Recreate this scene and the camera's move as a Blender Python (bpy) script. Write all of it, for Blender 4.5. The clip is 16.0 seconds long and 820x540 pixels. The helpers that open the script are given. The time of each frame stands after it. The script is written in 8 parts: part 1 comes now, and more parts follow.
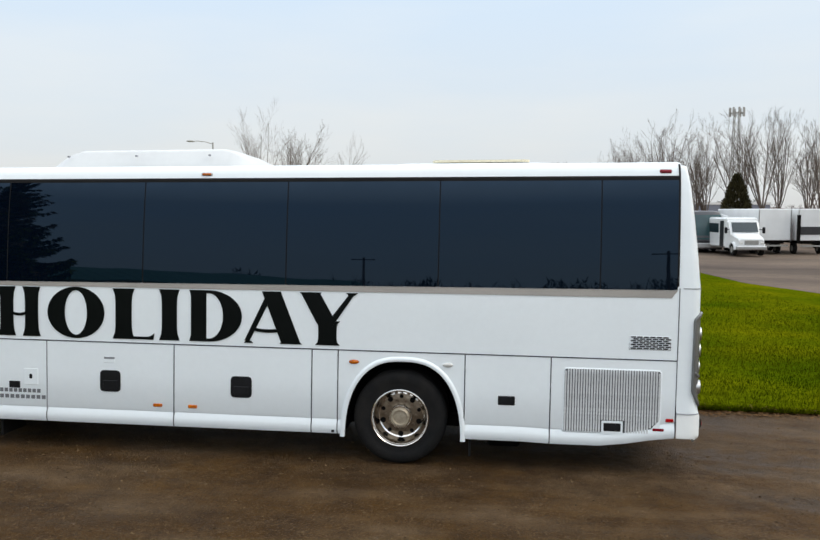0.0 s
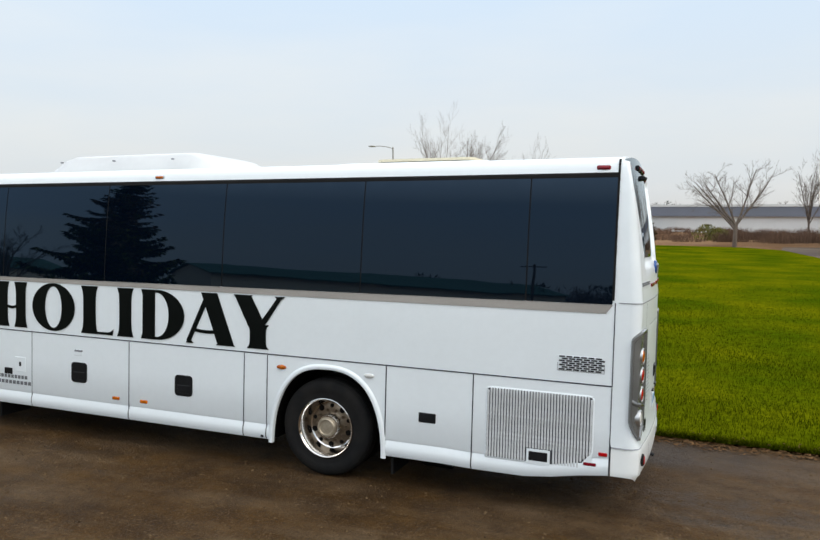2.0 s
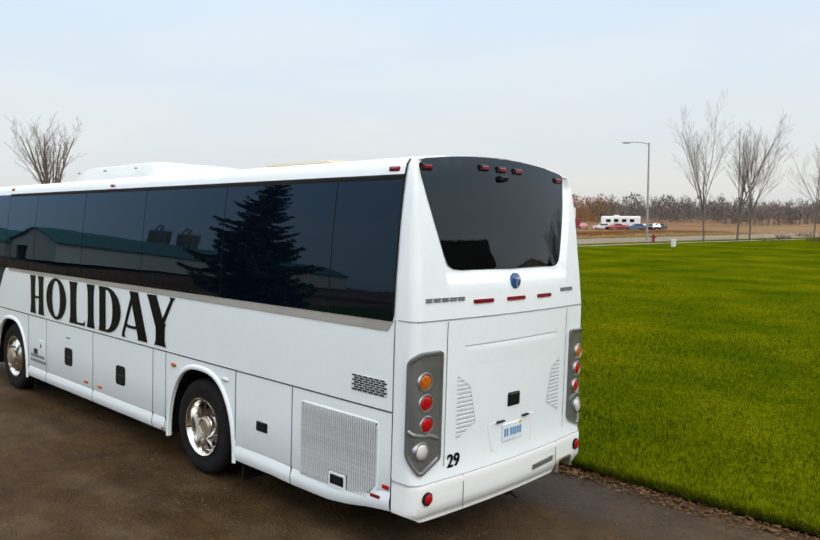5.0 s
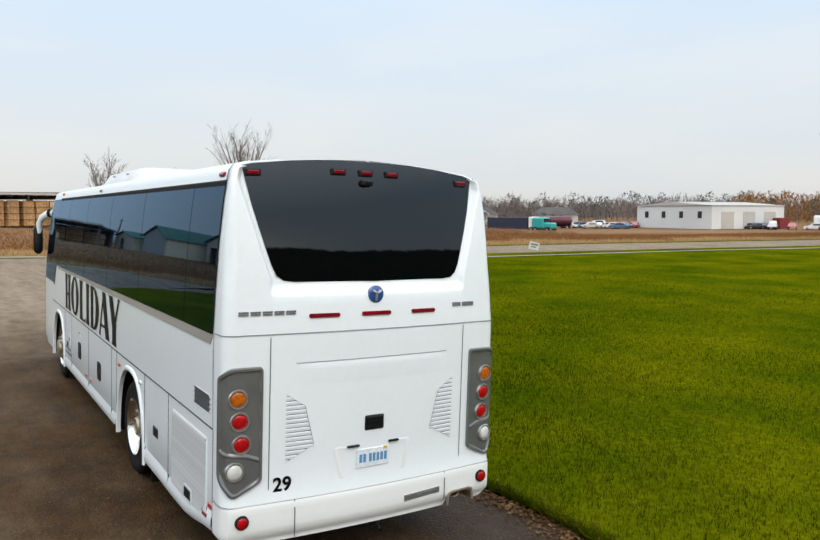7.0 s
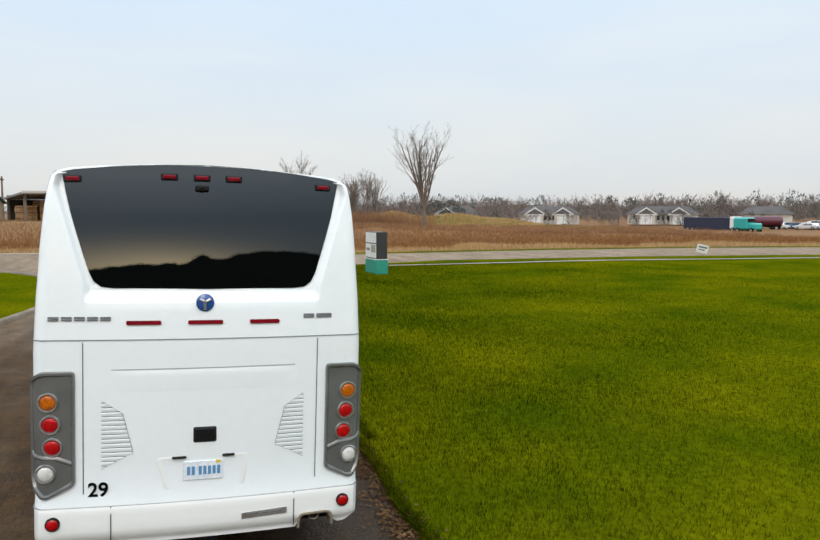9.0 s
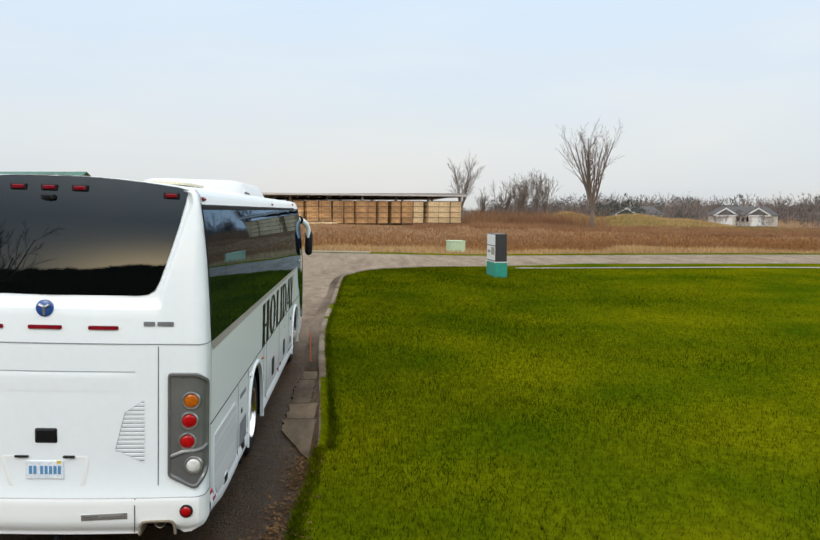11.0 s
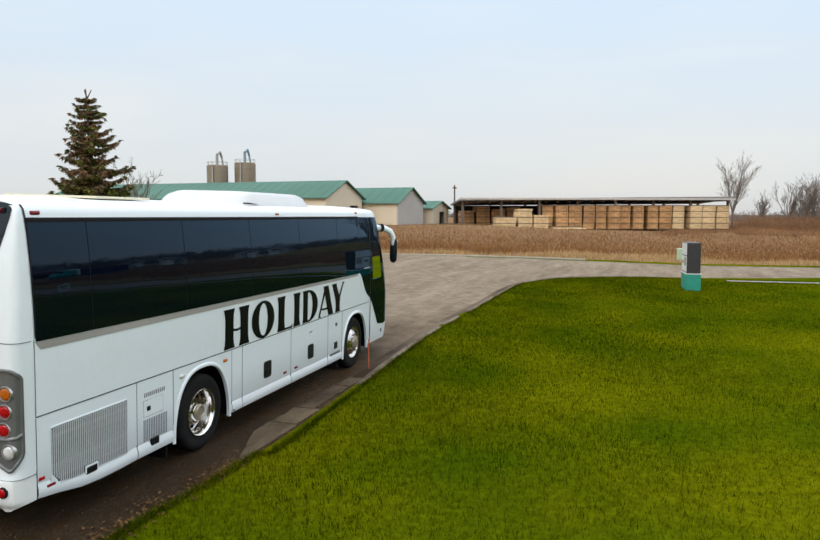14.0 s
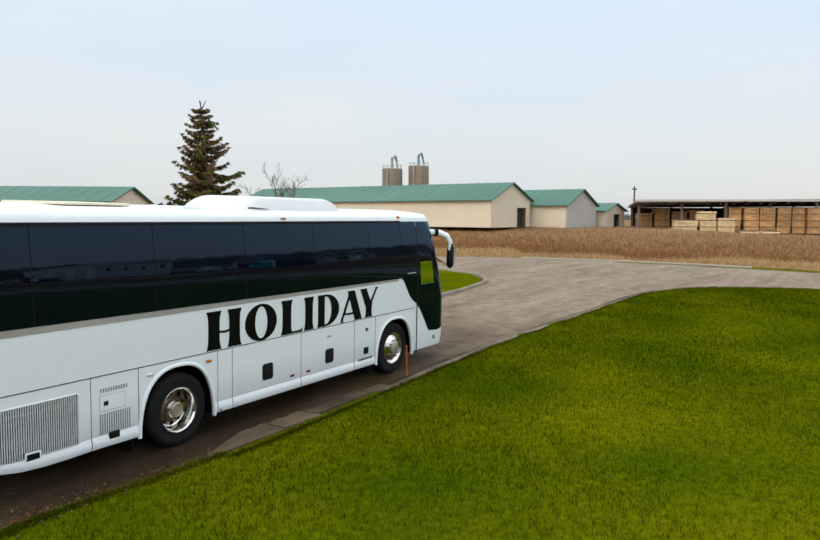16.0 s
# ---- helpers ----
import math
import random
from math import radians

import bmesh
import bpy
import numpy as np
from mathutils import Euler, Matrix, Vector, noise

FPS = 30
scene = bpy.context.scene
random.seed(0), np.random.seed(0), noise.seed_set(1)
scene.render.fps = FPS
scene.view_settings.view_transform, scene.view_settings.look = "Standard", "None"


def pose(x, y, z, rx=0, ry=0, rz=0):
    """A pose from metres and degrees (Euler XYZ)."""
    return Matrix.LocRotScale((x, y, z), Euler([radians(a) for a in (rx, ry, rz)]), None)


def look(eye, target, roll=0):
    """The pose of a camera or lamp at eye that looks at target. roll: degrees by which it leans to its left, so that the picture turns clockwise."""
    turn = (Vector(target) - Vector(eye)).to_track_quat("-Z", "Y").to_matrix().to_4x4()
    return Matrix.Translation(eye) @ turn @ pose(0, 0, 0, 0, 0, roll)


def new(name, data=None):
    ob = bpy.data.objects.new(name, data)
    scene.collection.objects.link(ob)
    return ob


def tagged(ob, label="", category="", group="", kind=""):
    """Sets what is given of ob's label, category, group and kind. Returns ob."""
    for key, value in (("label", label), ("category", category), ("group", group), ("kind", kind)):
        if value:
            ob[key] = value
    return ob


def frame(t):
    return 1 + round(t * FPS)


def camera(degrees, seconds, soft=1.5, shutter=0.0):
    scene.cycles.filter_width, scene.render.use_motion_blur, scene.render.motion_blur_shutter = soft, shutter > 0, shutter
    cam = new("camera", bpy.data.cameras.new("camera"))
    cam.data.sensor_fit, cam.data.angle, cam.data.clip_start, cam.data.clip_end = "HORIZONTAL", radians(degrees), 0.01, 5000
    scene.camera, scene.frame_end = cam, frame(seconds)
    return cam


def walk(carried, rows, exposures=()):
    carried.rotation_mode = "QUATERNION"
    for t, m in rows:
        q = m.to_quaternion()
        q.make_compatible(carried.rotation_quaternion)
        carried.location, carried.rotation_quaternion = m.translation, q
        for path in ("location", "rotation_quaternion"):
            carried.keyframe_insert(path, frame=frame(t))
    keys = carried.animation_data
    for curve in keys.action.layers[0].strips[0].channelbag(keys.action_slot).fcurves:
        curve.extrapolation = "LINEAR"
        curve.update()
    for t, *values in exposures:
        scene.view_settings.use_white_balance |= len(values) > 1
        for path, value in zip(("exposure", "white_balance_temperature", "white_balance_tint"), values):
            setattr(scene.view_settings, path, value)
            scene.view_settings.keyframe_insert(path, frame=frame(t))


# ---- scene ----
cam = camera(56.92, 16.0)
PATH = [
    (0, (-2.283, -9.213, 2.833), (-2.4710, -7.2280, 2.6776), 0.05),
    (0.5, (-1.518, -9.004, 2.824), (-1.8515, -7.0374, 2.6713), 0.02),
    (1, (-0.846, -8.766, 2.835), (-1.3063, -6.8256, 2.6804), 0.01),
    (1.5, (-0.180, -8.461, 2.825), (-0.7703, -6.5557, 2.6748), 0.05),
    (2, (0.439, -8.132, 2.832), (-0.2728, -6.2691, 2.6825), 0.08),
    (2.5, (1.072, -7.753, 2.845), (0.2380, -5.9411, 2.6935), 0.08),
    (3, (1.689, -7.316, 2.855), (0.7336, -5.5651, 2.7056), 0.08),
    (5.5, (4.413, -4.979, 2.919), (2.9648, -3.6079, 2.7650), -0.06),
    (6, (4.849, -4.369, 2.944), (3.3150, -3.0945, 2.7885), -0.06),
    (6.5, (5.177, -3.719, 2.939), (3.5647, -2.5458, 2.7859), -0.14),
    (7, (5.392, -3.018, 2.960), (3.7080, -1.9507, 2.8054), -0.06),
    (7.5, (5.650, -2.345, 2.976), (3.9010, -1.3864, 2.8205), -0.08),
    (8, (5.911, -1.666, 2.987), (4.1050, -0.8216, 2.8300), 0.01),
    (8.5, (6.074, -0.917, 2.998), (4.2158, -0.1947, 2.8421), -0.04),
    (9, (6.214, -0.186, 3.016), (4.3117, 0.4113, 2.8586), 0.01),
    (9.5, (6.279, 0.541, 3.027), (4.3422, 1.0121, 2.8679), 0.04),
    (10, (6.354, 1.235, 3.049), (4.3923, 1.5908, 2.8900), 0.15),
    (12.5, (6.212, 4.863, 3.135), (4.2334, 4.6147, 2.9814), -0.07),
    (13, (6.012, 5.573, 3.146), (4.0523, 5.2028, 2.9951), -0.04),
    (13.5, (5.742, 6.264, 3.169), (3.8093, 5.7712, 3.0176), 0.05),
    (14, (5.458, 6.937, 3.177), (3.5596, 6.3256, 3.0283), 0.08),
    (14.5, (5.123, 7.564, 3.190), (3.2657, 6.8372, 3.0423), 0.11),
    (15, (4.705, 8.168, 3.203), (2.8969, 7.3274, 3.0554), 0.17),
    (15.5, (4.318, 8.828, 3.221), (2.5671, 7.8727, 3.0746), 0.23),
    (16, (3.836, 9.466, 3.234), (2.1522, 8.3962, 3.0887), 0.23),
]
walk(cam, [(t, look(eye, target, roll)) for t, eye, target, roll in PATH])

# ---- sky, sun and exposure ----
SUN_AZ, SUN_EL = -14.0, 42.0  # degrees from +x towards +y, and above the horizon
sun_way = Vector((math.cos(radians(SUN_EL)) * math.cos(radians(SUN_AZ)), math.cos(radians(SUN_EL)) * math.sin(radians(SUN_AZ)), math.sin(radians(SUN_EL))))

world = bpy.data.worlds.new("overcast_sky")
scene.world = world
world.use_nodes = True
wt = world.node_tree
wt.nodes.clear()


def wnode(kind):
    return wt.nodes.new(kind)


def wmath(op, a, b=0.0):
    n = wnode("ShaderNodeMath")
    n.operation = op
    for i, v in enumerate((a, b)):
        if isinstance(v, (int, float)):
            n.inputs[i].default_value = v
        else:
            wt.links.new(v, n.inputs[i])
    return n.outputs[0]


def wmix(fac, a, b, blend="MIX"):
    n = wnode("ShaderNodeMix")
    n.data_type, n.blend_type = "RGBA", blend
    for sock, v in ((n.inputs[0], fac), (n.inputs[6], a), (n.inputs[7], b)):
        if isinstance(v, (int, float)):
            sock.default_value = v
        elif isinstance(v, tuple):
            sock.default_value = (*v, 1)
        else:
            wt.links.new(v, sock)
    return n.outputs[2]


wcoord = wnode("ShaderNodeTexCoord")
wsep = wnode("ShaderNodeSeparateXYZ")
wt.links.new(wcoord.outputs["Generated"], wsep.inputs[0])
height = wsep.outputs["Z"]
sky = wnode("ShaderNodeTexSky")
sky.sky_type, sky.sun_disc = "NISHITA", False
sky.sun_elevation, sky.sun_rotation = radians(SUN_EL), radians(90 - SUN_AZ)
sky.dust_density, sky.air_density = 3.0, 1.2
# thin overcast: pale at the horizon, bluer above it, brightest overhead
ramp = wnode("ShaderNodeValToRGB")
wt.links.new(wmath("MULTIPLY_ADD", height, 0.5), ramp.inputs[0])
ramp.inputs[0].links[0].from_node.inputs[2].default_value = 0.5
ramp.color_ramp.elements[0].position, ramp.color_ramp.elements[0].color = 0.0, (0.30, 0.29, 0.27, 1)
ramp.color_ramp.elements[1].position, ramp.color_ramp.elements[1].color = 1.0, (1.30, 1.40, 1.52, 1)
for place, colour in ((0.495, (0.62, 0.64, 0.65)), (0.515, (0.70, 0.735, 0.755)), (0.56, (0.70, 0.765, 0.82)), (0.635, (0.66, 0.79, 0.93)), (0.69, (1.42, 1.53, 1.67)), (0.80, (1.47, 1.57, 1.70))):
    ramp.color_ramp.elements.new(place).color = (*colour, 1)
# cloud streaks
wmap = wnode("ShaderNodeMapping")
wmap.inputs["Scale"].default_value = (1.6, 1.6, 7.5)
wt.links.new(wcoord.outputs["Generated"], wmap.inputs[0])
cloud = wnode("ShaderNodeTexNoise")
cloud.inputs["Scale"].default_value, cloud.inputs["Detail"].default_value, cloud.inputs["Roughness"].default_value = 1.7, 5.0, 0.5
wt.links.new(wmap.outputs[0], cloud.inputs[0])
cramp = wnode("ShaderNodeMapRange")
cramp.inputs[1].default_value, cramp.inputs[2].default_value = 0.38, 0.68
wt.links.new(cloud.outputs[0], cramp.inputs[0])
overcast = wmix(wmath("MULTIPLY", cramp.outputs[0], 0.55), ramp.outputs[0], wmix(1.0, ramp.outputs[0], (1.15, 1.06, 0.97), "MULTIPLY"))
# warm light low in the haze, behind the coach
dot = wnode("ShaderNodeVectorMath")
dot.operation = "DOT_PRODUCT"
wt.links.new(wcoord.outputs["Generated"], dot.inputs[0])
dot.inputs[1].default_value = (0.993, -0.09, 0.0)
low = wmath("POWER", 2.718, wmath("MULTIPLY", wmath("POWER", wmath("ABSOLUTE", wmath("DIVIDE", wmath("SUBTRACT", height, 0.135), 0.068)), 2.0), -1.0))
glow = wmath("MULTIPLY", wmath("POWER", wmath("MAXIMUM", dot.outputs["Value"], 0.0), 30.0), low)
glowcol = wmix(glow, (0, 0, 0), (8.6, 5.9, 2.8))
total = wmix(1.0, overcast, glowcol, "ADD")
b_sky, b_over = wnode("ShaderNodeBackground"), wnode("ShaderNodeBackground")
wt.links.new(sky.outputs[0], b_sky.inputs[0])
b_sky.inputs[1].default_value = 0.012
wt.links.new(total, b_over.inputs[0])
b_over.inputs[1].default_value = 1.0
badd = wnode("ShaderNodeAddShader")
wt.links.new(b_sky.outputs[0], badd.inputs[0])
wt.links.new(b_over.outputs[0], badd.inputs[1])
wout = wnode("ShaderNodeOutputWorld")
wt.links.new(badd.outputs[0], wout.inputs[0])

sun = new("sun", bpy.data.lights.new("sun", "SUN"))
sun.data.energy, sun.data.angle, sun.data.color = 1.0, radians(30), (1.0, 0.92, 0.80)
sun.matrix_world = look(sun_way * 60, (0, 0, 0))
scene.view_settings.exposure = 0.0

# ---- materials ----
def mat(name, c1, c2=None, scale=4.0, rough=0.5, rvar=0.1, metal=0.0, bump=0.0, bscale=40.0, coat=0.0, ior=1.5, grain=0.15, space="object", stretch=(1, 1, 1), random_tint=0.0, island=0.0, spec=None, emit=None):
    """A surface with large soft variation between two colours, fine grain, uneven gloss and relief."""
    m = bpy.data.materials.new(name)
    m.use_nodes = True
    t = m.node_tree
    p = t.nodes["Principled BSDF"]
    c2 = c2 or tuple(v * 0.86 for v in c1)
    if space == "world":
        source = t.nodes.new("ShaderNodeNewGeometry").outputs["Position"]
    else:
        source = t.nodes.new("ShaderNodeTexCoord").outputs["Object"]
    mp = t.nodes.new("ShaderNodeMapping")
    mp.inputs["Scale"].default_value = stretch
    t.links.new(source, mp.inputs[0])

    def noise_at(s, detail, roughness=0.55):
        n = t.nodes.new("ShaderNodeTexNoise")
        n.inputs["Scale"].default_value, n.inputs["Detail"].default_value, n.inputs["Roughness"].default_value = s, detail, roughness
        t.links.new(mp.outputs[0], n.inputs[0])
        return n.outputs[0]

    def ranged(sock, lo, hi, a, b):
        n = t.nodes.new("ShaderNodeMapRange")
        for i, v in enumerate((lo, hi, a, b)):
            n.inputs[i + 1].default_value = v
        t.links.new(sock, n.inputs[0])
        return n.outputs[0]

    big, fine = noise_at(scale, 5), noise_at(bscale, 4, 0.65)
    mix = t.nodes.new("ShaderNodeMix")
    mix.data_type = "RGBA"
    mix.inputs[6].default_value, mix.inputs[7].default_value = (*c1, 1), (*c2, 1)
    t.links.new(ranged(big, 0.35, 0.65, 0, 1), mix.inputs[0])
    colour = mix.outputs[2]

    def scaled(colour, sock, lo, hi, a, b):
        h = t.nodes.new("ShaderNodeHueSaturation")
        t.links.new(colour, h.inputs["Color"])
        t.links.new(ranged(sock, lo, hi, a, b), h.inputs["Value"])
        return h.outputs[0]

    if grain:
        colour = scaled(colour, fine, 0.3, 0.7, 1 - grain, 1 + grain)
    if random_tint:
        colour = scaled(colour, t.nodes.new("ShaderNodeObjectInfo").outputs["Random"], 0, 1, 1 - random_tint, 1 + random_tint)
    if island:
        colour = scaled(colour, t.nodes.new("ShaderNodeNewGeometry").outputs["Random Per Island"], 0, 1, 1 - island, 1 + island)
    t.links.new(colour, p.inputs["Base Color"])
    t.links.new(ranged(fine, 0.3, 0.7, max(0.0, rough - rvar * 0.5), min(1.0, rough + rvar * 0.5)), p.inputs["Roughness"])
    p.inputs["Metallic"].default_value, p.inputs["IOR"].default_value, p.inputs["Coat Weight"].default_value = metal, ior, coat
    p.inputs["Coat Roughness"].default_value = 0.08
    if spec is not None:
        p.inputs["Specular IOR Level"].default_value = spec
    if bump:
        b = t.nodes.new("ShaderNodeBump")
        b.inputs["Strength"].default_value, b.inputs["Distance"].default_value = bump, 0.02
        t.links.new(fine, b.inputs["Height"])
        t.links.new(b.outputs[0], p.inputs["Normal"])
    if emit:
        p.inputs["Emission Color"].default_value, p.inputs["Emission Strength"].default_value = (*emit[0], 1), emit[1]
    return m


PAINT = mat("white_coach_paint", (0.825, 0.885, 0.905), (0.80, 0.86, 0.88), scale=0.8, rough=0.30, rvar=0.03, coat=0.4, grain=0.012, bscale=14)
PAINT_REAR = mat("white_gelcoat", (0.87, 0.90, 0.885), (0.84, 0.87, 0.855), scale=1.2, rough=0.34, rvar=0.03, coat=0.3, grain=0.012, bscale=10)
TAUPE = mat("taupe_belt_film", (0.36, 0.34, 0.31), scale=1, rough=0.4, grain=0.04)
BLACK_FILM = mat("black_vinyl", (0.0015, 0.003, 0.0027), (0.0025, 0.004, 0.0037), rough=0.4, spec=0.12, grain=0.1)
SEAM = mat("panel_gap_shadow_rubber", (0.03, 0.035, 0.05), rough=0.7)
SEAM_SOFT = mat("panel_gap_grey", (0.22, 0.23, 0.25), rough=0.7)
RUBBER = mat("black_rubber", (0.006, 0.006, 0.0065), (0.010, 0.0095, 0.009), rough=0.75, spec=0.2, bump=0.2, bscale=60)
TYRE = mat("tyre_rubber", (0.009, 0.0095, 0.010), (0.016, 0.015, 0.014), scale=6, rough=0.8, spec=0.15, bump=0.3, bscale=80)
CHROME = mat("polished_alloy", (0.82, 0.81, 0.79), (0.74, 0.72, 0.69), scale=5, rough=0.13, rvar=0.08, metal=1.0, grain=0.05)
DISC = mat("brown_tinted_wheel_disc", (0.30, 0.25, 0.19), (0.18, 0.14, 0.10), scale=9, rough=0.34, metal=0.9, grain=0.15)
HUB = mat("hub_brass_dull_alloy", (0.50, 0.44, 0.34), (0.38, 0.33, 0.25), scale=9, rough=0.5, metal=0.75)
DARK = mat("under_body_dark", (0.006, 0.0055, 0.005), rough=0.95, spec=0.1)
BLACK_PLASTIC = mat("black_plastic", (0.004, 0.005, 0.006), (0.008, 0.009, 0.011), scale=6, rough=0.4, spec=0.3)
GREY_HOUSING = mat("graphite_lamp_housing", (0.125, 0.13, 0.128), (0.095, 0.10, 0.098), scale=3, rough=0.22, rvar=0.03, coat=0.9, grain=0.005)
GRILLE_BACK = mat("grille_mesh_grey", (0.075, 0.08, 0.088), (0.055, 0.06, 0.066), rough=0.7, spec=0.1)
SLAT = mat("grille_slat_grey_white", (0.62, 0.64, 0.65), rough=0.45)
RED_LENS = mat("red_lens", (0.50, 0.003, 0.006), (0.30, 0.002, 0.004), scale=32, rough=0.2, spec=0.3, coat=0.2, grain=0.2, bscale=120)
RED_DARK = mat("dark_red_reflector", (0.22, 0.004, 0.014), (0.15, 0.003, 0.010), scale=20, rough=0.2, spec=0.3, coat=0.2, grain=0.2, bscale=150)
AMBER = mat("amber_lens", (0.58, 0.15, 0.004), (0.30, 0.060, 0.003), scale=34, rough=0.2, spec=0.3, coat=0.2, grain=0.2, bscale=120)
CLEAR_LENS = mat("clear_lens", (0.72, 0.73, 0.70), (0.6, 0.6, 0.57), scale=14, rough=0.1, coat=0.9)
BLUE_BADGE = mat("blue_badge_enamel", (0.015, 0.09, 0.34), (0.01, 0.05, 0.2), scale=10, rough=0.2, coat=0.7)
SILVER = mat("brushed_silver_trim", (0.55, 0.56, 0.56), scale=10, rough=0.35, metal=0.9)
PLATE_WHITE = mat("plate_white_blue", (0.70, 0.78, 0.86), (0.80, 0.84, 0.86), scale=9, rough=0.4)
PLATE_BLUE = mat("plate_blue_ink", (0.10, 0.30, 0.55), rough=0.4)
PLATE_YELLOW = mat("plate_yellow_sticker", (0.75, 0.55, 0.05), rough=0.5)
GREY_INK = mat("grey_lettering", (0.16, 0.17, 0.18), rough=0.4)
CREAM_ROOF = mat("cream_roof_hatch", (0.74, 0.68, 0.50), (0.68, 0.62, 0.46), scale=2, rough=0.5)


def glass_mat(name, tint, gloss, ior=1.52):
    """Deep tinted glass: near black inside, with a tinted mirror image by Fresnel."""
    m = bpy.data.materials.new(name)
    m.use_nodes = True
    t = m.node_tree
    t.nodes.clear()
    n = t.nodes.new("ShaderNodeTexNoise")
    n.inputs["Scale"].default_value, n.inputs["Detail"].default_value = 0.9, 1.5
    b = t.nodes.new("ShaderNodeBump")
    b.inputs["Strength"].default_value, b.inputs["Distance"].default_value = 0.10, 0.02
    t.links.new(t.nodes.new("ShaderNodeTexCoord").outputs["Object"], n.inputs[0])
    t.links.new(n.outputs[0], b.inputs["Height"])
    dark, mirror, mix, fres = t.nodes.new("ShaderNodeBsdfDiffuse"), t.nodes.new("ShaderNodeBsdfGlossy"), t.nodes.new("ShaderNodeMixShader"), t.nodes.new("ShaderNodeFresnel")
    dark.inputs["Color"].default_value = (*tint, 1)
    mirror.inputs["Color"].default_value, mirror.inputs["Roughness"].default_value = (*gloss, 1), 0.015
    fres.inputs["IOR"].default_value = ior
    for node in (mirror, fres):
        t.links.new(b.outputs[0], node.inputs["Normal"])
    t.links.new(fres.outputs[0], mix.inputs[0])
    t.links.new(dark.outputs[0], mix.inputs[1])
    t.links.new(mirror.outputs[0], mix.inputs[2])
    t.links.new(mix.outputs[0], t.nodes.new("ShaderNodeOutputMaterial").inputs[0])
    return m


TINTED = glass_mat("deep_tinted_side_glass", (0.0008, 0.0028, 0.0070), (0.43, 0.65, 0.92))
TINTED_REAR = glass_mat("deep_tinted_rear_glass", (0.001, 0.002, 0.0025), (0.86, 0.95, 1.0), ior=1.58)


def clear_glass(name):
    m = bpy.data.materials.new(name)
    m.use_nodes = True
    p = m.node_tree.nodes["Principled BSDF"]
    p.inputs["Base Color"].default_value = (0.75, 0.85, 0.8, 1)
    p.inputs["Transmission Weight"].default_value, p.inputs["Roughness"].default_value, p.inputs["IOR"].default_value = 1.0, 0.0, 1.05
    return m


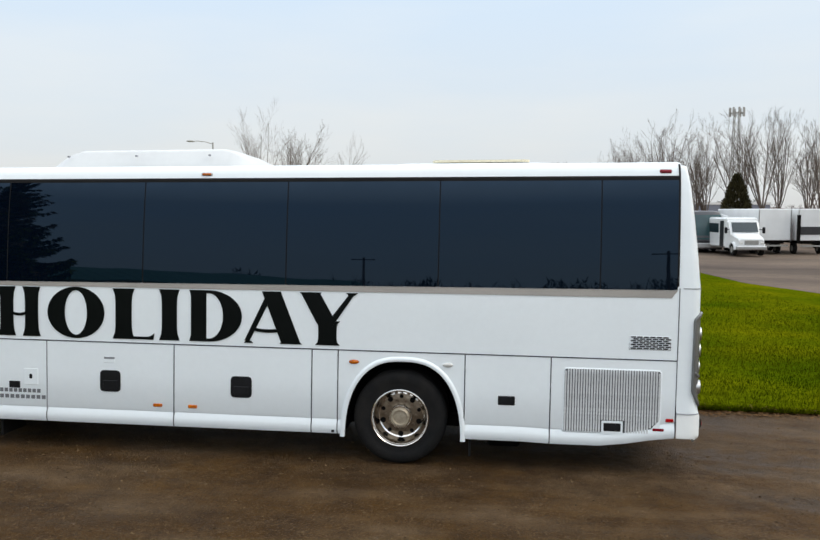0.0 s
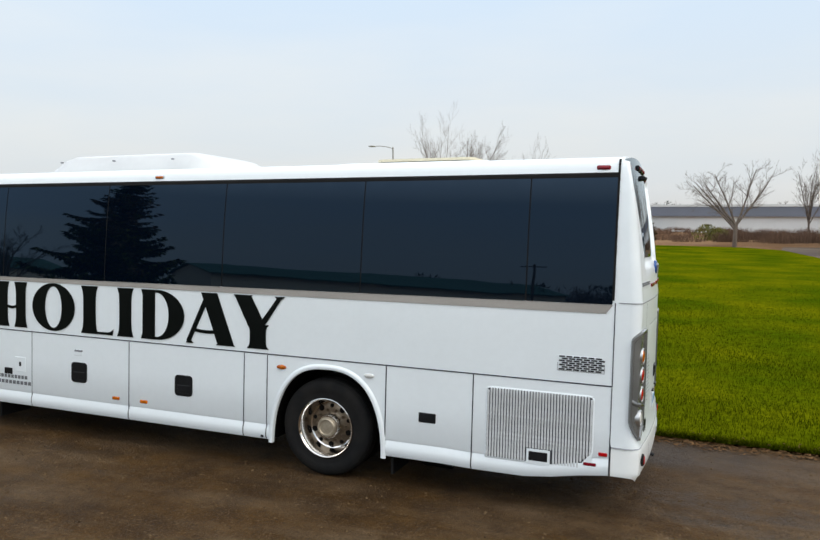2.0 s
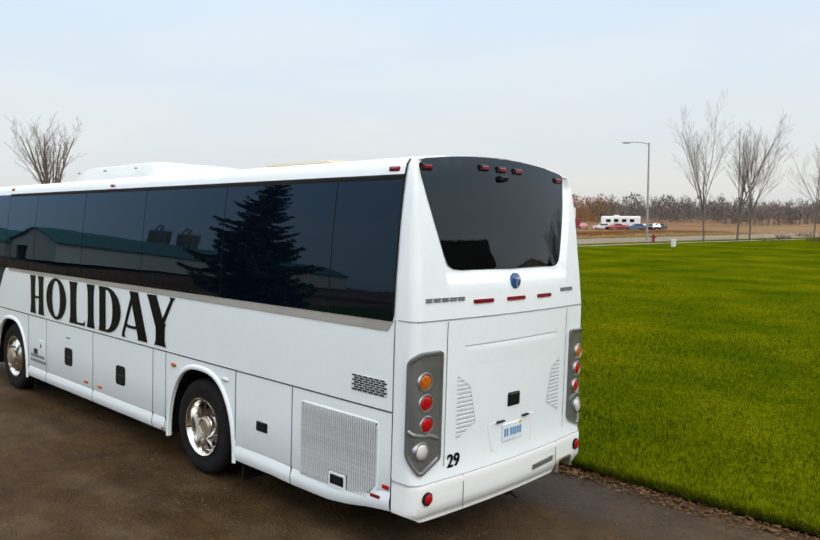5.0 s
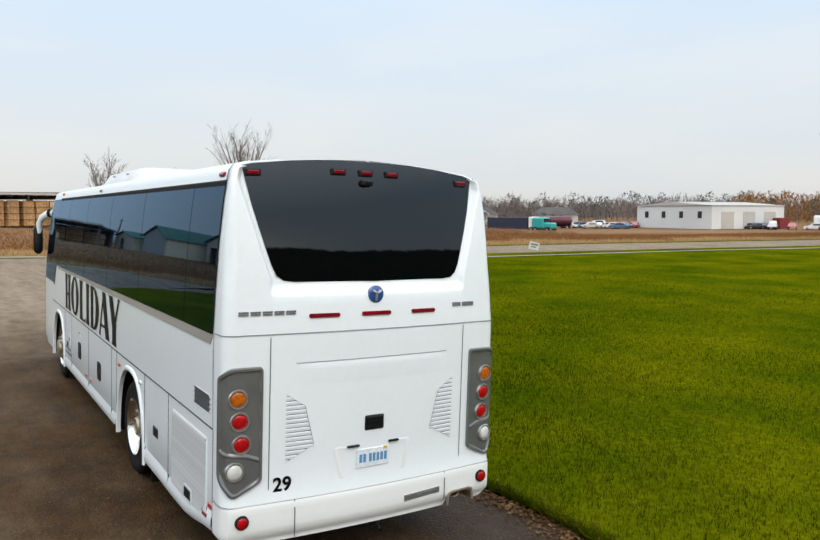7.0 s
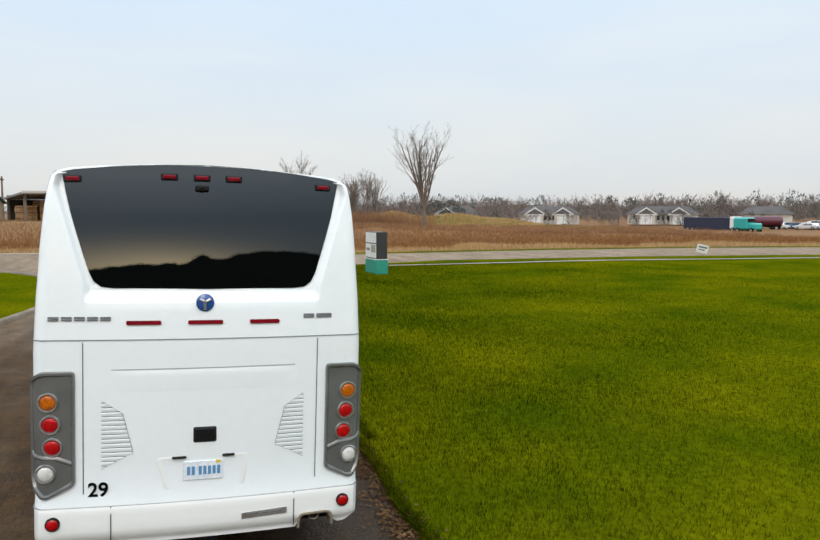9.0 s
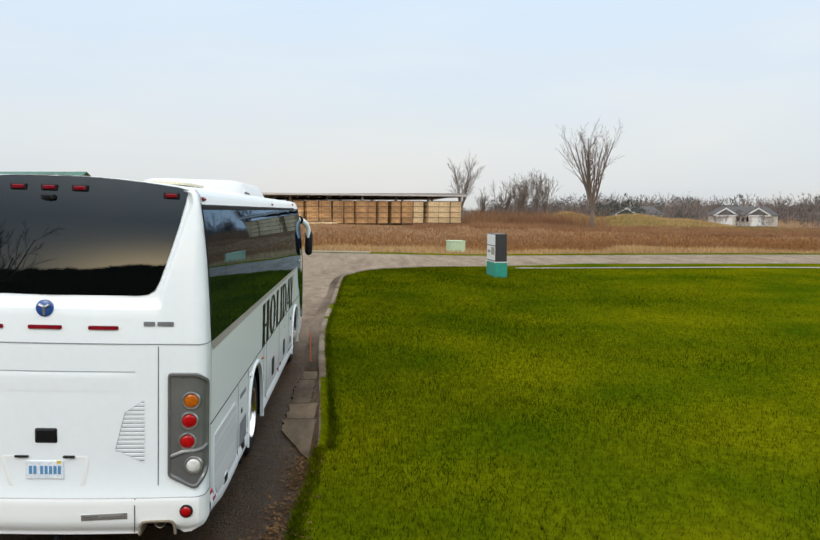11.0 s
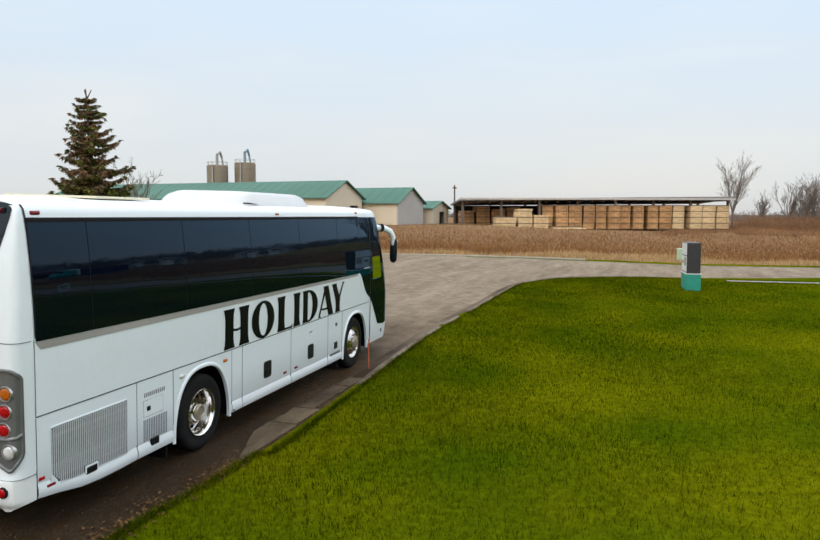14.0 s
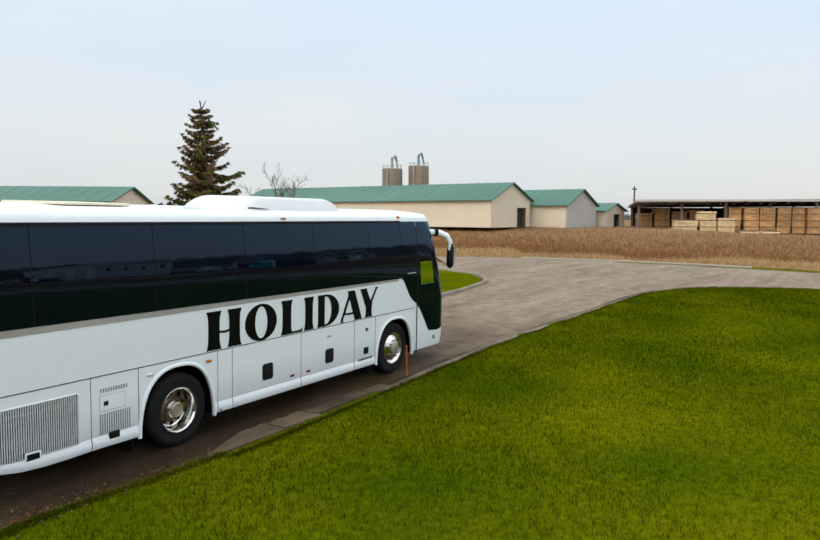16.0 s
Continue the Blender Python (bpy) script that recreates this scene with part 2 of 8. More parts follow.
def drive_mat():
    """Worn asphalt with wet brown dirt tracked over it, gravel grain and darker damp bands along the wheel lines."""
    m = bpy.data.materials.new("muddy_asphalt")
    m.use_nodes = True
    t = m.node_tree
    p = t.nodes["Principled BSDF"]
    pos = t.nodes.new("ShaderNodeNewGeometry").outputs["Position"]

    def noise_at(s, detail, stretch=(1, 1, 1), roughness=0.6):
        mp = t.nodes.new("ShaderNodeMapping")
        mp.inputs["Scale"].default_value = stretch
        t.links.new(pos, mp.inputs[0])
        n = t.nodes.new("ShaderNodeTexNoise")
        n.inputs["Scale"].default_value, n.inputs["Detail"].default_value, n.inputs["Roughness"].default_value = s, detail, roughness
        t.links.new(mp.outputs[0], n.inputs[0])
        return n.outputs[0]

    def ranged(sock, lo, hi, a=0.0, b=1.0):
        n = t.nodes.new("ShaderNodeMapRange")
        for i, v in enumerate((lo, hi, a, b)):
            n.inputs[i + 1].default_value = v
        t.links.new(sock, n.inputs[0])
        return n.outputs[0]

    def calc(op, a, b):
        n = t.nodes.new("ShaderNodeMath")
        n.operation = op
        for i, v in enumerate((a, b)):
            if isinstance(v, (int, float)):
                n.inputs[i].default_value = v
            else:
                t.links.new(v, n.inputs[i])
        return n.outputs[0]

    def blend(fac, a, b):
        n = t.nodes.new("ShaderNodeMix")
        n.data_type = "RGBA"
        for sock, v in ((n.inputs[0], fac), (n.inputs[6], a), (n.inputs[7], b)):
            if isinstance(v, tuple):
                sock.default_value = (*v, 1)
            elif isinstance(v, (int, float)):
                sock.default_value = v
            else:
                t.links.new(v, sock)
        return n.outputs[2]

    sep = t.nodes.new("ShaderNodeSeparateXYZ")
    t.links.new(pos, sep.inputs[0])
    x, y = sep.outputs[0], sep.outputs[1]
    wobble = noise_at(0.35, 4)
    # how far the mud reaches: from behind the coach to the spruce, thinning towards the street
    mud = calc("MULTIPLY", ranged(calc("ADD", x, calc("MULTIPLY", wobble, 6.0)), 12.5, 4.2), ranged(calc("ADD", x, calc("MULTIPLY", wobble, 9.0)), -13.5, -4.5))
    mud = calc("MULTIPLY", mud, ranged(noise_at(1.1, 6, (0.5, 1.5, 1)), 0.30, 0.55, 0.78, 1.0))
    bands = ranged(calc("ADD", calc("MULTIPLY", noise_at(1.0, 6, (0.22, 1.5, 1)), 0.45), calc("MULTIPLY", noise_at(2.6, 7, roughness=0.7), 0.55)), 0.38, 0.60)
    asphalt = blend(bands, (0.150, 0.108, 0.070), (0.320, 0.255, 0.182))
    brown = blend(bands, (0.031, 0.0145, 0.0034), (0.080, 0.0405, 0.0098))
    colour = blend(mud, asphalt, brown)
    damp = ranged(calc("ADD", calc("MULTIPLY", noise_at(0.8, 5, (0.25, 1.3, 1)), 0.7), calc("MULTIPLY", noise_at(3.0, 5), 0.3)), 0.50, 0.62)
    near = calc("MULTIPLY", ranged(x, -20.0, -6.0), ranged(x, 12.0, 5.0))
    wet = calc("MULTIPLY", damp, near)
    # run-off lying along the lawn's edge
    side_y = calc("ADD", y, calc("MULTIPLY", noise_at(0.9, 4), 0.7))
    strip = calc("MULTIPLY", calc("MULTIPLY", ranged(side_y, 0.9, 1.25), ranged(side_y, 2.35, 2.15)), calc("MULTIPLY", ranged(x, -10.0, -5.0), ranged(x, 2.2, 0.2)))
    strip = calc("MULTIPLY", strip, ranged(noise_at(2.2, 5, (0.5, 1.2, 1)), 0.30, 0.50, 0.55, 1.0))
    wet = calc("MAXIMUM", wet, calc("MULTIPLY", strip, 1.25))
    colour = blend(calc("MULTIPLY", wet, 0.6), colour, (0.022, 0.014, 0.009))
    stones, pebbles, grit = noise_at(38.0, 3, roughness=0.7), noise_at(16.0, 4, roughness=0.75), noise_at(95.0, 2, roughness=0.7)
    patchy = ranged(noise_at(0.7, 4), 0.35, 0.65, 0.25, 1.0)
    colour = blend(calc("MULTIPLY", calc("MULTIPLY", ranged(stones, 0.57, 0.64), patchy), 0.65), colour, (0.19, 0.130, 0.078))
    colour = blend(calc("MULTIPLY", ranged(grit, 0.60, 0.70), 0.55), colour, (0.21, 0.150, 0.090))
    colour = blend(calc("MULTIPLY", ranged(grit, 0.42, 0.30), 0.6), colour, (0.012, 0.008, 0.004))
    colour = blend(calc("MULTIPLY", calc("MULTIPLY", ranged(pebbles, 0.62, 0.68), patchy), 0.5), colour, (0.26, 0.195, 0.135))
    colour = blend(calc("MULTIPLY", ranged(stones, 0.43, 0.35), 0.6), colour, (0.012, 0.008, 0.005))
    t.links.new(colour, p.inputs["Base Color"])
    t.links.new(calc("SUBTRACT", ranged(stones, 0.3, 0.7, 0.55, 0.85), calc("MULTIPLY", wet, 0.20)), p.inputs["Roughness"])
    p.inputs["Specular IOR Level"].default_value = 0.10
    b = t.nodes.new("ShaderNodeBump")
    b.inputs["Strength"].default_value, b.inputs["Distance"].default_value = 0.9, 0.03
    t.links.new(calc("ADD", stones, calc("MULTIPLY", noise_at(5.0, 5), 1.5)), b.inputs["Height"])
    t.links.new(b.outputs[0], p.inputs["Normal"])
    return m


CLEAR_PANE = clear_glass("clear_pane")
DRIVE = drive_mat()
LOT = mat("gravel_lot", (0.145, 0.108, 0.080), (0.065, 0.048, 0.037), scale=0.16, rough=0.9, spec=0.15, bump=0.4, bscale=5, grain=0.25, space="world", stretch=(0.4, 1, 1))
STONE = mat("drive_gravel_stone", (0.11, 0.072, 0.036), (0.060, 0.036, 0.016), scale=3, rough=0.85, spec=0.2, space="world", island=0.5)
KERB = mat("worn_kerb_concrete", (0.27, 0.235, 0.185), (0.17, 0.145, 0.11), scale=1.5, rough=0.95, spec=0.1, bump=0.3, bscale=25, space="world")
CONCRETE = mat("dirty_concrete", (0.25, 0.205, 0.15), (0.10, 0.072, 0.046), scale=0.9, rough=0.95, spec=0.1, bump=0.3, bscale=30, space="world")
GUTTER = mat("gutter_concrete_under_dirt", (0.165, 0.125, 0.085), (0.038, 0.023, 0.012), scale=0.5, rough=0.9, spec=0.15, bump=0.3, bscale=25, grain=0.25, space="world", stretch=(0.6, 2.0, 1))
SLAB = mat("worn_tan_slab", (0.150, 0.108, 0.066), (0.045, 0.029, 0.016), scale=1.4, rough=0.85, spec=0.2, bump=0.35, bscale=34, grain=0.22, space="world", stretch=(0.5, 1.6, 1))
WALKWAY = mat("pale_walkway_concrete", (0.36, 0.33, 0.265), rough=0.9, spec=0.1, space="world")
LAWN = mat("lawn_turf", (0.040, 0.066, 0.0010), (0.102, 0.108, 0.0016), scale=0.30, rough=0.95, bump=0.8, bscale=9, grain=0.35, space="world", spec=0.0)
BLADE = mat("grass_blade", (0.023, 0.043, 0.0006), (0.071, 0.078, 0.0014), scale=0.42, rough=0.8, grain=0.38, bscale=2.4, space="world", island=0.5, spec=0.0)
FIELD = mat("dry_field_grass", (0.165, 0.085, 0.038), (0.23, 0.140, 0.068), scale=0.045, rough=0.95, bump=0.8, bscale=2.0, grain=0.25, space="world", stretch=(1, 0.6, 1), spec=0.1)
MOUND = mat("mound_grass_turf", (0.155, 0.118, 0.040), (0.095, 0.088, 0.022), scale=0.15, rough=0.95, bump=0.6, bscale=3, grain=0.3, space="world", spec=0.0)
RUST_GRASS = mat("rust_grass_stalk", (0.245, 0.122, 0.048), (0.190, 0.096, 0.042), scale=0.06, rough=0.95, space="world", island=0.4, spec=0.0)
STRAW = mat("dry_grass_stalk", (0.42, 0.285, 0.135), (0.33, 0.212, 0.092), scale=0.07, rough=0.9, space="world", island=0.4, spec=0.1)
RUST = mat("rusty_brush", (0.30, 0.165, 0.085), (0.20, 0.115, 0.065), scale=0.06, rough=0.95, space="world", island=0.45, spec=0.1)
DARK_BRUSH = mat("dark_brown_brush", (0.15, 0.092, 0.060), (0.095, 0.062, 0.045), scale=0.1, rough=0.95, space="world", island=0.45, spec=0.1)
FAIRING = mat("chalky_white_fairing", (0.60, 0.62, 0.62), (0.55, 0.57, 0.575), scale=1.5, rough=0.5, rvar=0.05, coat=0.1, grain=0.02, bscale=10)
BARK = mat("grey_brown_bark", (0.16, 0.125, 0.10), (0.10, 0.08, 0.065), scale=2, rough=0.9, bump=0.5, bscale=12, stretch=(1, 1, 0.3))
TWIG = mat("bare_twig", (0.155, 0.125, 0.10), (0.115, 0.092, 0.075), scale=0.8, rough=0.9, island=0.25)
# bare-wood brown lightened towards grey: distance haze is put into the colour
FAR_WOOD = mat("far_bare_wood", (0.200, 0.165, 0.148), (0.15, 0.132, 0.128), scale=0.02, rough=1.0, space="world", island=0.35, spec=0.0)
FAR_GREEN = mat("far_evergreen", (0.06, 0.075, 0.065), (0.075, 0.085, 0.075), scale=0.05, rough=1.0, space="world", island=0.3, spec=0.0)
FAR_ORANGE = mat("far_autumn_brush", (0.26, 0.13, 0.04), (0.20, 0.11, 0.05), scale=0.05, rough=1.0, space="world", island=0.3, spec=0.0)
NEEDLE = mat("spruce_needle", (0.088, 0.112, 0.018), (0.135, 0.122, 0.022), scale=0.9, rough=0.85, island=0.5, spec=0.2)
NEEDLE_BROWN = mat("spruce_cone_brown", (0.20, 0.115, 0.05), (0.13, 0.08, 0.035), scale=2, rough=0.85, island=0.4)
CEDAR = mat("dark_cedar", (0.034, 0.032, 0.014), (0.050, 0.042, 0.018), scale=1.0, rough=0.9, island=0.5, spec=0.1)
LEAF = mat("fallen_leaf", (0.075, 0.038, 0.016), (0.135, 0.078, 0.036), scale=3, rough=0.95, spec=0.05, island=0.5, space="world")
GREEN_ROOF = mat("green_metal_roof", (0.085, 0.185, 0.145), (0.070, 0.155, 0.120), scale=0.1, rough=0.7, spec=0.2, grain=0.05)
CREAM_WALL = mat("cream_metal_siding", (0.68, 0.60, 0.46), (0.62, 0.55, 0.42), scale=0.2, rough=0.6, grain=0.04)
GREY_WALL = mat("grey_metal_siding", (0.46, 0.45, 0.42), (0.40, 0.39, 0.37), scale=0.2, rough=0.6)
WHITE_WALL = mat("white_siding", (0.66, 0.68, 0.68), (0.58, 0.60, 0.60), scale=0.1, rough=0.6)
# near-black for openings: the shade indoors is put into this colour
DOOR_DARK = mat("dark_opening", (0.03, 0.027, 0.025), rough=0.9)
SILO = mat("weathered_silo_steel", (0.30, 0.25, 0.19), (0.22, 0.17, 0.12), scale=0.5, rough=0.6, metal=0.3, stretch=(1, 1, 0.3))
SILO_PIPE = mat("blue_grey_duct", (0.18, 0.28, 0.32), rough=0.5)
STEEL = mat("galvanised_steel", (0.36, 0.36, 0.34), rough=0.5, metal=0.6)
LUMBER = mat("sawn_lumber", (0.46, 0.27, 0.12), (0.36, 0.20, 0.085), scale=0.35, rough=0.8, island=0.25, space="world", random_tint=0.15)
LUMBER_PALE = mat("pale_sawn_lumber", (0.66, 0.50, 0.29), (0.58, 0.42, 0.23), scale=0.35, rough=0.8, island=0.15, space="world", random_tint=0.1)
HOUSE_ROOF = mat("dark_shingle", (0.12, 0.115, 0.115), (0.09, 0.088, 0.09), scale=0.3, rough=0.95, spec=0.05)
SHED_ROOF = mat("shed_roof_steel", (0.24, 0.23, 0.225), (0.19, 0.185, 0.18), scale=0.3, rough=0.9, spec=0.15)
SIGN_BLACK = mat("sign_black_panel", (0.022, 0.023, 0.026), (0.03, 0.03, 0.032), rough=0.5)
SIGN_WHITE = mat("sign_white_panel", (0.70, 0.71, 0.70), (0.62, 0.63, 0.62), rough=0.5)
SIGN_TEAL = mat("sign_teal_base", (0.02, 0.27, 0.20), (0.015, 0.22, 0.16), rough=0.5)
UTIL_GREEN = mat("pale_green_utility_box", (0.42, 0.55, 0.36), (0.37, 0.49, 0.33), rough=0.6)
VEH_WHITE = mat("vehicle_white_paint", (0.75, 0.77, 0.77), scale=0.5, rough=0.35, coat=0.4, grain=0.03)
VEH_GLASS = glass_mat("vehicle_glass", (0.006, 0.010, 0.012), (0.85, 0.95, 1.0))
VEH_TEAL = mat("teal_vehicle_glass", (0.012, 0.045, 0.050), (0.018, 0.060, 0.062), scale=1, rough=0.15, coat=0.2)
ORANGE = mat("orange_marker", (0.75, 0.16, 0.03), rough=0.5)
RED_PAINT = mat("red_hydrant_paint", (0.20, 0.018, 0.022), rough=0.5)

# ---- mesh helpers ----
from mathutils import Quaternion
from mathutils.geometry import delaunay_2d_cdt


class Geo:
    """Collects vertices and faces for one mesh."""

    def __init__(self):
        self.v, self.f, self.m = [], [], []

    def add(self, verts, faces, slot=0):
        n = len(self.v)
        self.v += [tuple(p) for p in verts]
        self.f += [tuple(i + n for i in f) for f in faces]
        self.m += [slot] * len(faces)
        return self

    def box(self, x0, x1, y0, y1, z0, z1, c=0.0, slot=0):
        """A box with chamfered edges."""
        if c <= 0:
            v = [(x, y, z) for x in (x0, x1) for y in (y0, y1) for z in (z0, z1)]
            return self.add(v, [(0, 1, 3, 2), (4, 6, 7, 5), (0, 4, 5, 1), (2, 3, 7, 6), (0, 2, 6, 4), (1, 5, 7, 3)], slot)
        lo, hi = (x0, y0, z0), (x1, y1, z1)
        c = min(c, *(0.45 * (b - a) for a, b in zip(lo, hi)))
        v, index = [], {}
        for k in range(8):
            s = [(k >> a) & 1 for a in range(3)]
            for a in range(3):
                p = [(hi if s[b] else lo)[b] if b == a else ((hi[b] - c) if s[b] else (lo[b] + c)) for b in range(3)]
                index[k, a] = len(v)
                v.append(p)
        f = []
        for a in range(3):
            b, d = [i for i in range(3) if i != a]
            for s in (0, 1):
                q = [(s << a) | (i << b) | (j << d) for i, j in ((0, 0), (1, 0), (1, 1), (0, 1))]
                f.append([index[k, a] for k in q])
                k0 = None
            for i in (0, 1):
                for j in (0, 1):
                    k0, k1 = (i << b) | (j << d), (i << b) | (j << d) | (1 << a)
                    f.append([index[k0, b], index[k1, b], index[k1, d], index[k0, d]])
        for k in range(8):
            f.append([index[k, 0], index[k, 1], index[k, 2]])
        return self.add(v, f, slot)

    def tube(self, a, b, r0, r1=None, n=8, caps=True, slot=0):
        a, b = Vector(a), Vector(b)
        r1 = r0 if r1 is None else r1
        d = (b - a).normalized()
        u = d.orthogonal().normalized()
        w = d.cross(u)
        v = []
        for p, r in ((a, r0), (b, r1)):
            for i in range(n):
                t = 2 * math.pi * i / n
                v.append(p + r * (math.cos(t) * u + math.sin(t) * w))
        f = [(i, (i + 1) % n, n + (i + 1) % n, n + i) for i in range(n)]
        if caps:
            f += [tuple(reversed(range(n))), tuple(range(n, 2 * n))]
        return self.add(v, f, slot)

    def lathe(self, profile, origin, axis, n=32, slot=0):
        """Turns (along, radius) pairs round an axis."""
        o, d = Vector(origin), Vector(axis).normalized()
        u = d.orthogonal().normalized()
        w = d.cross(u)
        v, f = [], []
        for h, r in profile:
            for i in range(n):
                t = 2 * math.pi * i / n
                v.append(o + h * d + r * (math.cos(t) * u + math.sin(t) * w))
        for k in range(len(profile) - 1):
            for i in range(n):
                j = (i + 1) % n
                f.append((k * n + i, k * n + j, (k + 1) * n + j, (k + 1) * n + i))
        return self.add(v, f, slot)

    def grid(self, rows, closed=False, slot=0):
        """Skins rows of points of equal length."""
        n = len(rows[0])
        v = [p for r in rows for p in r]
        f = [(k * n + i, k * n + (i + 1) % n, (k + 1) * n + (i + 1) % n, (k + 1) * n + i) for k in range(len(rows) - 1) for i in range(n if closed else n - 1)]
        return self.add(v, f, slot)

    def extrude(self, poly, place, depth, slot=0):
        """A flat outline of (a, b), put in space by place(a, b, d), d from 0 to depth."""
        pts = [Vector(p) for p in poly]
        n = len(pts)
        out = delaunay_2d_cdt(pts, [], [list(range(n))], 1, 1e-6)
        tri_v, tri_f = out[0], out[2]
        self.add([place(p.x, p.y, depth) for p in tri_v], [tuple(f) for f in tri_f], slot)
        self.add([place(p.x, p.y, 0.0) for p in tri_v], [tuple(reversed(f)) for f in tri_f], slot)
        side = [place(p.x, p.y, d) for d in (0.0, depth) for p in pts]
        return self.add(side, [(i, (i + 1) % n, n + (i + 1) % n, n + i) for i in range(n)], slot)

    def mesh(self, name, smooth=False, fix=True):
        me = bpy.data.meshes.new(name)
        me.from_pydata(self.v, [], self.f)
        if fix and len(self.f) < 6000:
            bm = bmesh.new()
            bm.from_mesh(me)
            bmesh.ops.remove_doubles(bm, verts=bm.verts, dist=1e-5)
            bmesh.ops.recalc_face_normals(bm, faces=bm.faces)
            bm.to_mesh(me)
            bm.free()
        if smooth:
            me.polygons.foreach_set("use_smooth", [True] * len(me.polygons))
            me.set_sharp_from_angle(angle=radians(smooth if smooth is not True else 40))
        return me


def part(name, geo, material, parent, label="", smooth=False, fix=True):
    """Links a mesh as one object under a thing or a part."""
    me = geo if isinstance(geo, bpy.types.Mesh) else geo.mesh(name, smooth, fix)
    if not me.materials:
        me.materials.append(material)
    ob = new(name, me)
    if parent is not None:
        ob.parent = parent
    return tagged(ob, label)


def thing(name, label, category, group="", kind="", at=None):
    ob = new(name)
    ob.empty_display_size = 0.2
    if at is not None:
        ob.matrix_basis = at
    return tagged(ob, label, category, group, kind)


def single(name, geo, material, label, category, group="", kind="", smooth=False, fix=True):
    """A thing, or a piece of the setting, that is one mesh."""
    return tagged(part(name, geo, material, None, "", smooth, fix), label, category, group, kind)


def smooth_step(a, b, v):
    t = min(1.0, max(0.0, (v - a) / (b - a)))
    return t * t * (3 - 2 * t)


def curve_through(points, per=6):
    """A smooth open line through points of the plan."""
    out = []
    p = [Vector((*q, 0)) for q in points]
    for i in range(len(p) - 1):
        a, b, c, d = p[max(i - 1, 0)], p[i], p[i + 1], p[min(i + 2, len(p) - 1)]
        for k in range(per):
            t = k / per
            q = 0.5 * (2 * b + (c - a) * t + (2 * a - 5 * b + 4 * c - d) * t * t + (3 * b - a - 3 * c + d) * t ** 3)
            out.append((q.x, q.y))
    return out + [tuple(points[-1])]


def offset_line(line, d):
    out = []
    for i, p in enumerate(line):
        a, b = Vector(line[max(i - 1, 0)]), Vector(line[min(i + 1, len(line) - 1)])
        t = (b - a).normalized()
        out.append((p[0] - t.y * d, p[1] + t.x * d))
    return out


def sheet(outline, spacing, height_at, jitter=0.3, seed=1):
    """A triangulated sheet inside an outline, with heights."""
    rnd = random.Random(seed)
    pts = [Vector(p) for p in outline]
    n = len(pts)
    xs, ys = [p.x for p in pts], [p.y for p in pts]
    a = min(xs) + spacing / 2
    while a < max(xs):
        b = min(ys) + spacing / 2
        while b < max(ys):
            pts.append(Vector((a + rnd.uniform(-jitter, jitter) * spacing, b + rnd.uniform(-jitter, jitter) * spacing)))
            b += spacing
        a += spacing
    out = delaunay_2d_cdt(pts, [], [list(range(n))], 1, 1e-5)
    g = Geo()
    faces = [tuple(f) for f in out[2]]
    return g.add([(p.x, p.y, height_at(p.x, p.y)) for p in out[0]], faces)


# ---- the ground ----
LAWN_EDGE = [(16, 1.75), (8, 1.85), (4.5, 1.92), (2.4, 1.95), (1.3, 1.97), (0.6, 1.98), (-0.2, 2.0), (-0.9, 1.96), (-2.0, 2.03), (-3.0, 2.05), (-4.0, 2.05), (-5.4, 1.97), (-7.3, 1.86), (-9.5, 1.72), (-12.8, 1.60), (-18, 1.66), (-22, 1.68), (-25.2, 1.85), (-27.8, 2.9), (-29.8, 4.6), (-31.3, 6.8), (-32.4, 9.5), (-33.2, 12.0)]
edge = curve_through(LAWN_EDGE, 5)
STREET_MID = [(-31.5, -11.0), (-34.5, -6.5), (-36.6, 0.0), (-37.3, 6.0), (-37.7, 13.0), (-37.8, 24.0), (-36.2, 38.0), (-33.4, 53.0), (-28.5, 75.0), (-20.0, 105.0), (-8.0, 140.0), (6.0, 180.0)]


def street_mid(y):
    for (x0, y0), (x1, y1) in zip(STREET_MID, STREET_MID[1:]):
        if y <= y1:
            return x0 + (x1 - x0) * max(0.0, y - y0) / (y1 - y0)
    return STREET_MID[-1][0]


def street_near(y):
    return street_mid(y) + 4.3


def street_far(y):
    return street_mid(y) - 4.28 - 2.2 * smooth_step(12, 40, y)


def base_z(x, y):
    """The plot's gentle tilt: rising towards the street, falling towards the lawn."""
    return 0.0150 * min(27.0, max(-14.0, -x)) - 0.0285 * max(-12.0, min(9.0, y)) - 0.001 * max(0.0, min(70.0, y) - 9.0)


def drive_z(x, y):
    return base_z(x, y) + 0.010 * noise.noise((x * 0.4, y * 0.4, 3))


def lawn_z(x, y):
    d = min(math.hypot(x - p[0], y - p[1]) for p in edge[::2])
    return base_z(x, y) + 0.045 + 0.07 * smooth_step(0.0, 2.2, d) + 0.025 * noise.noise((x * 0.25, y * 0.25, 0)) * smooth_step(0.3, 3, d)


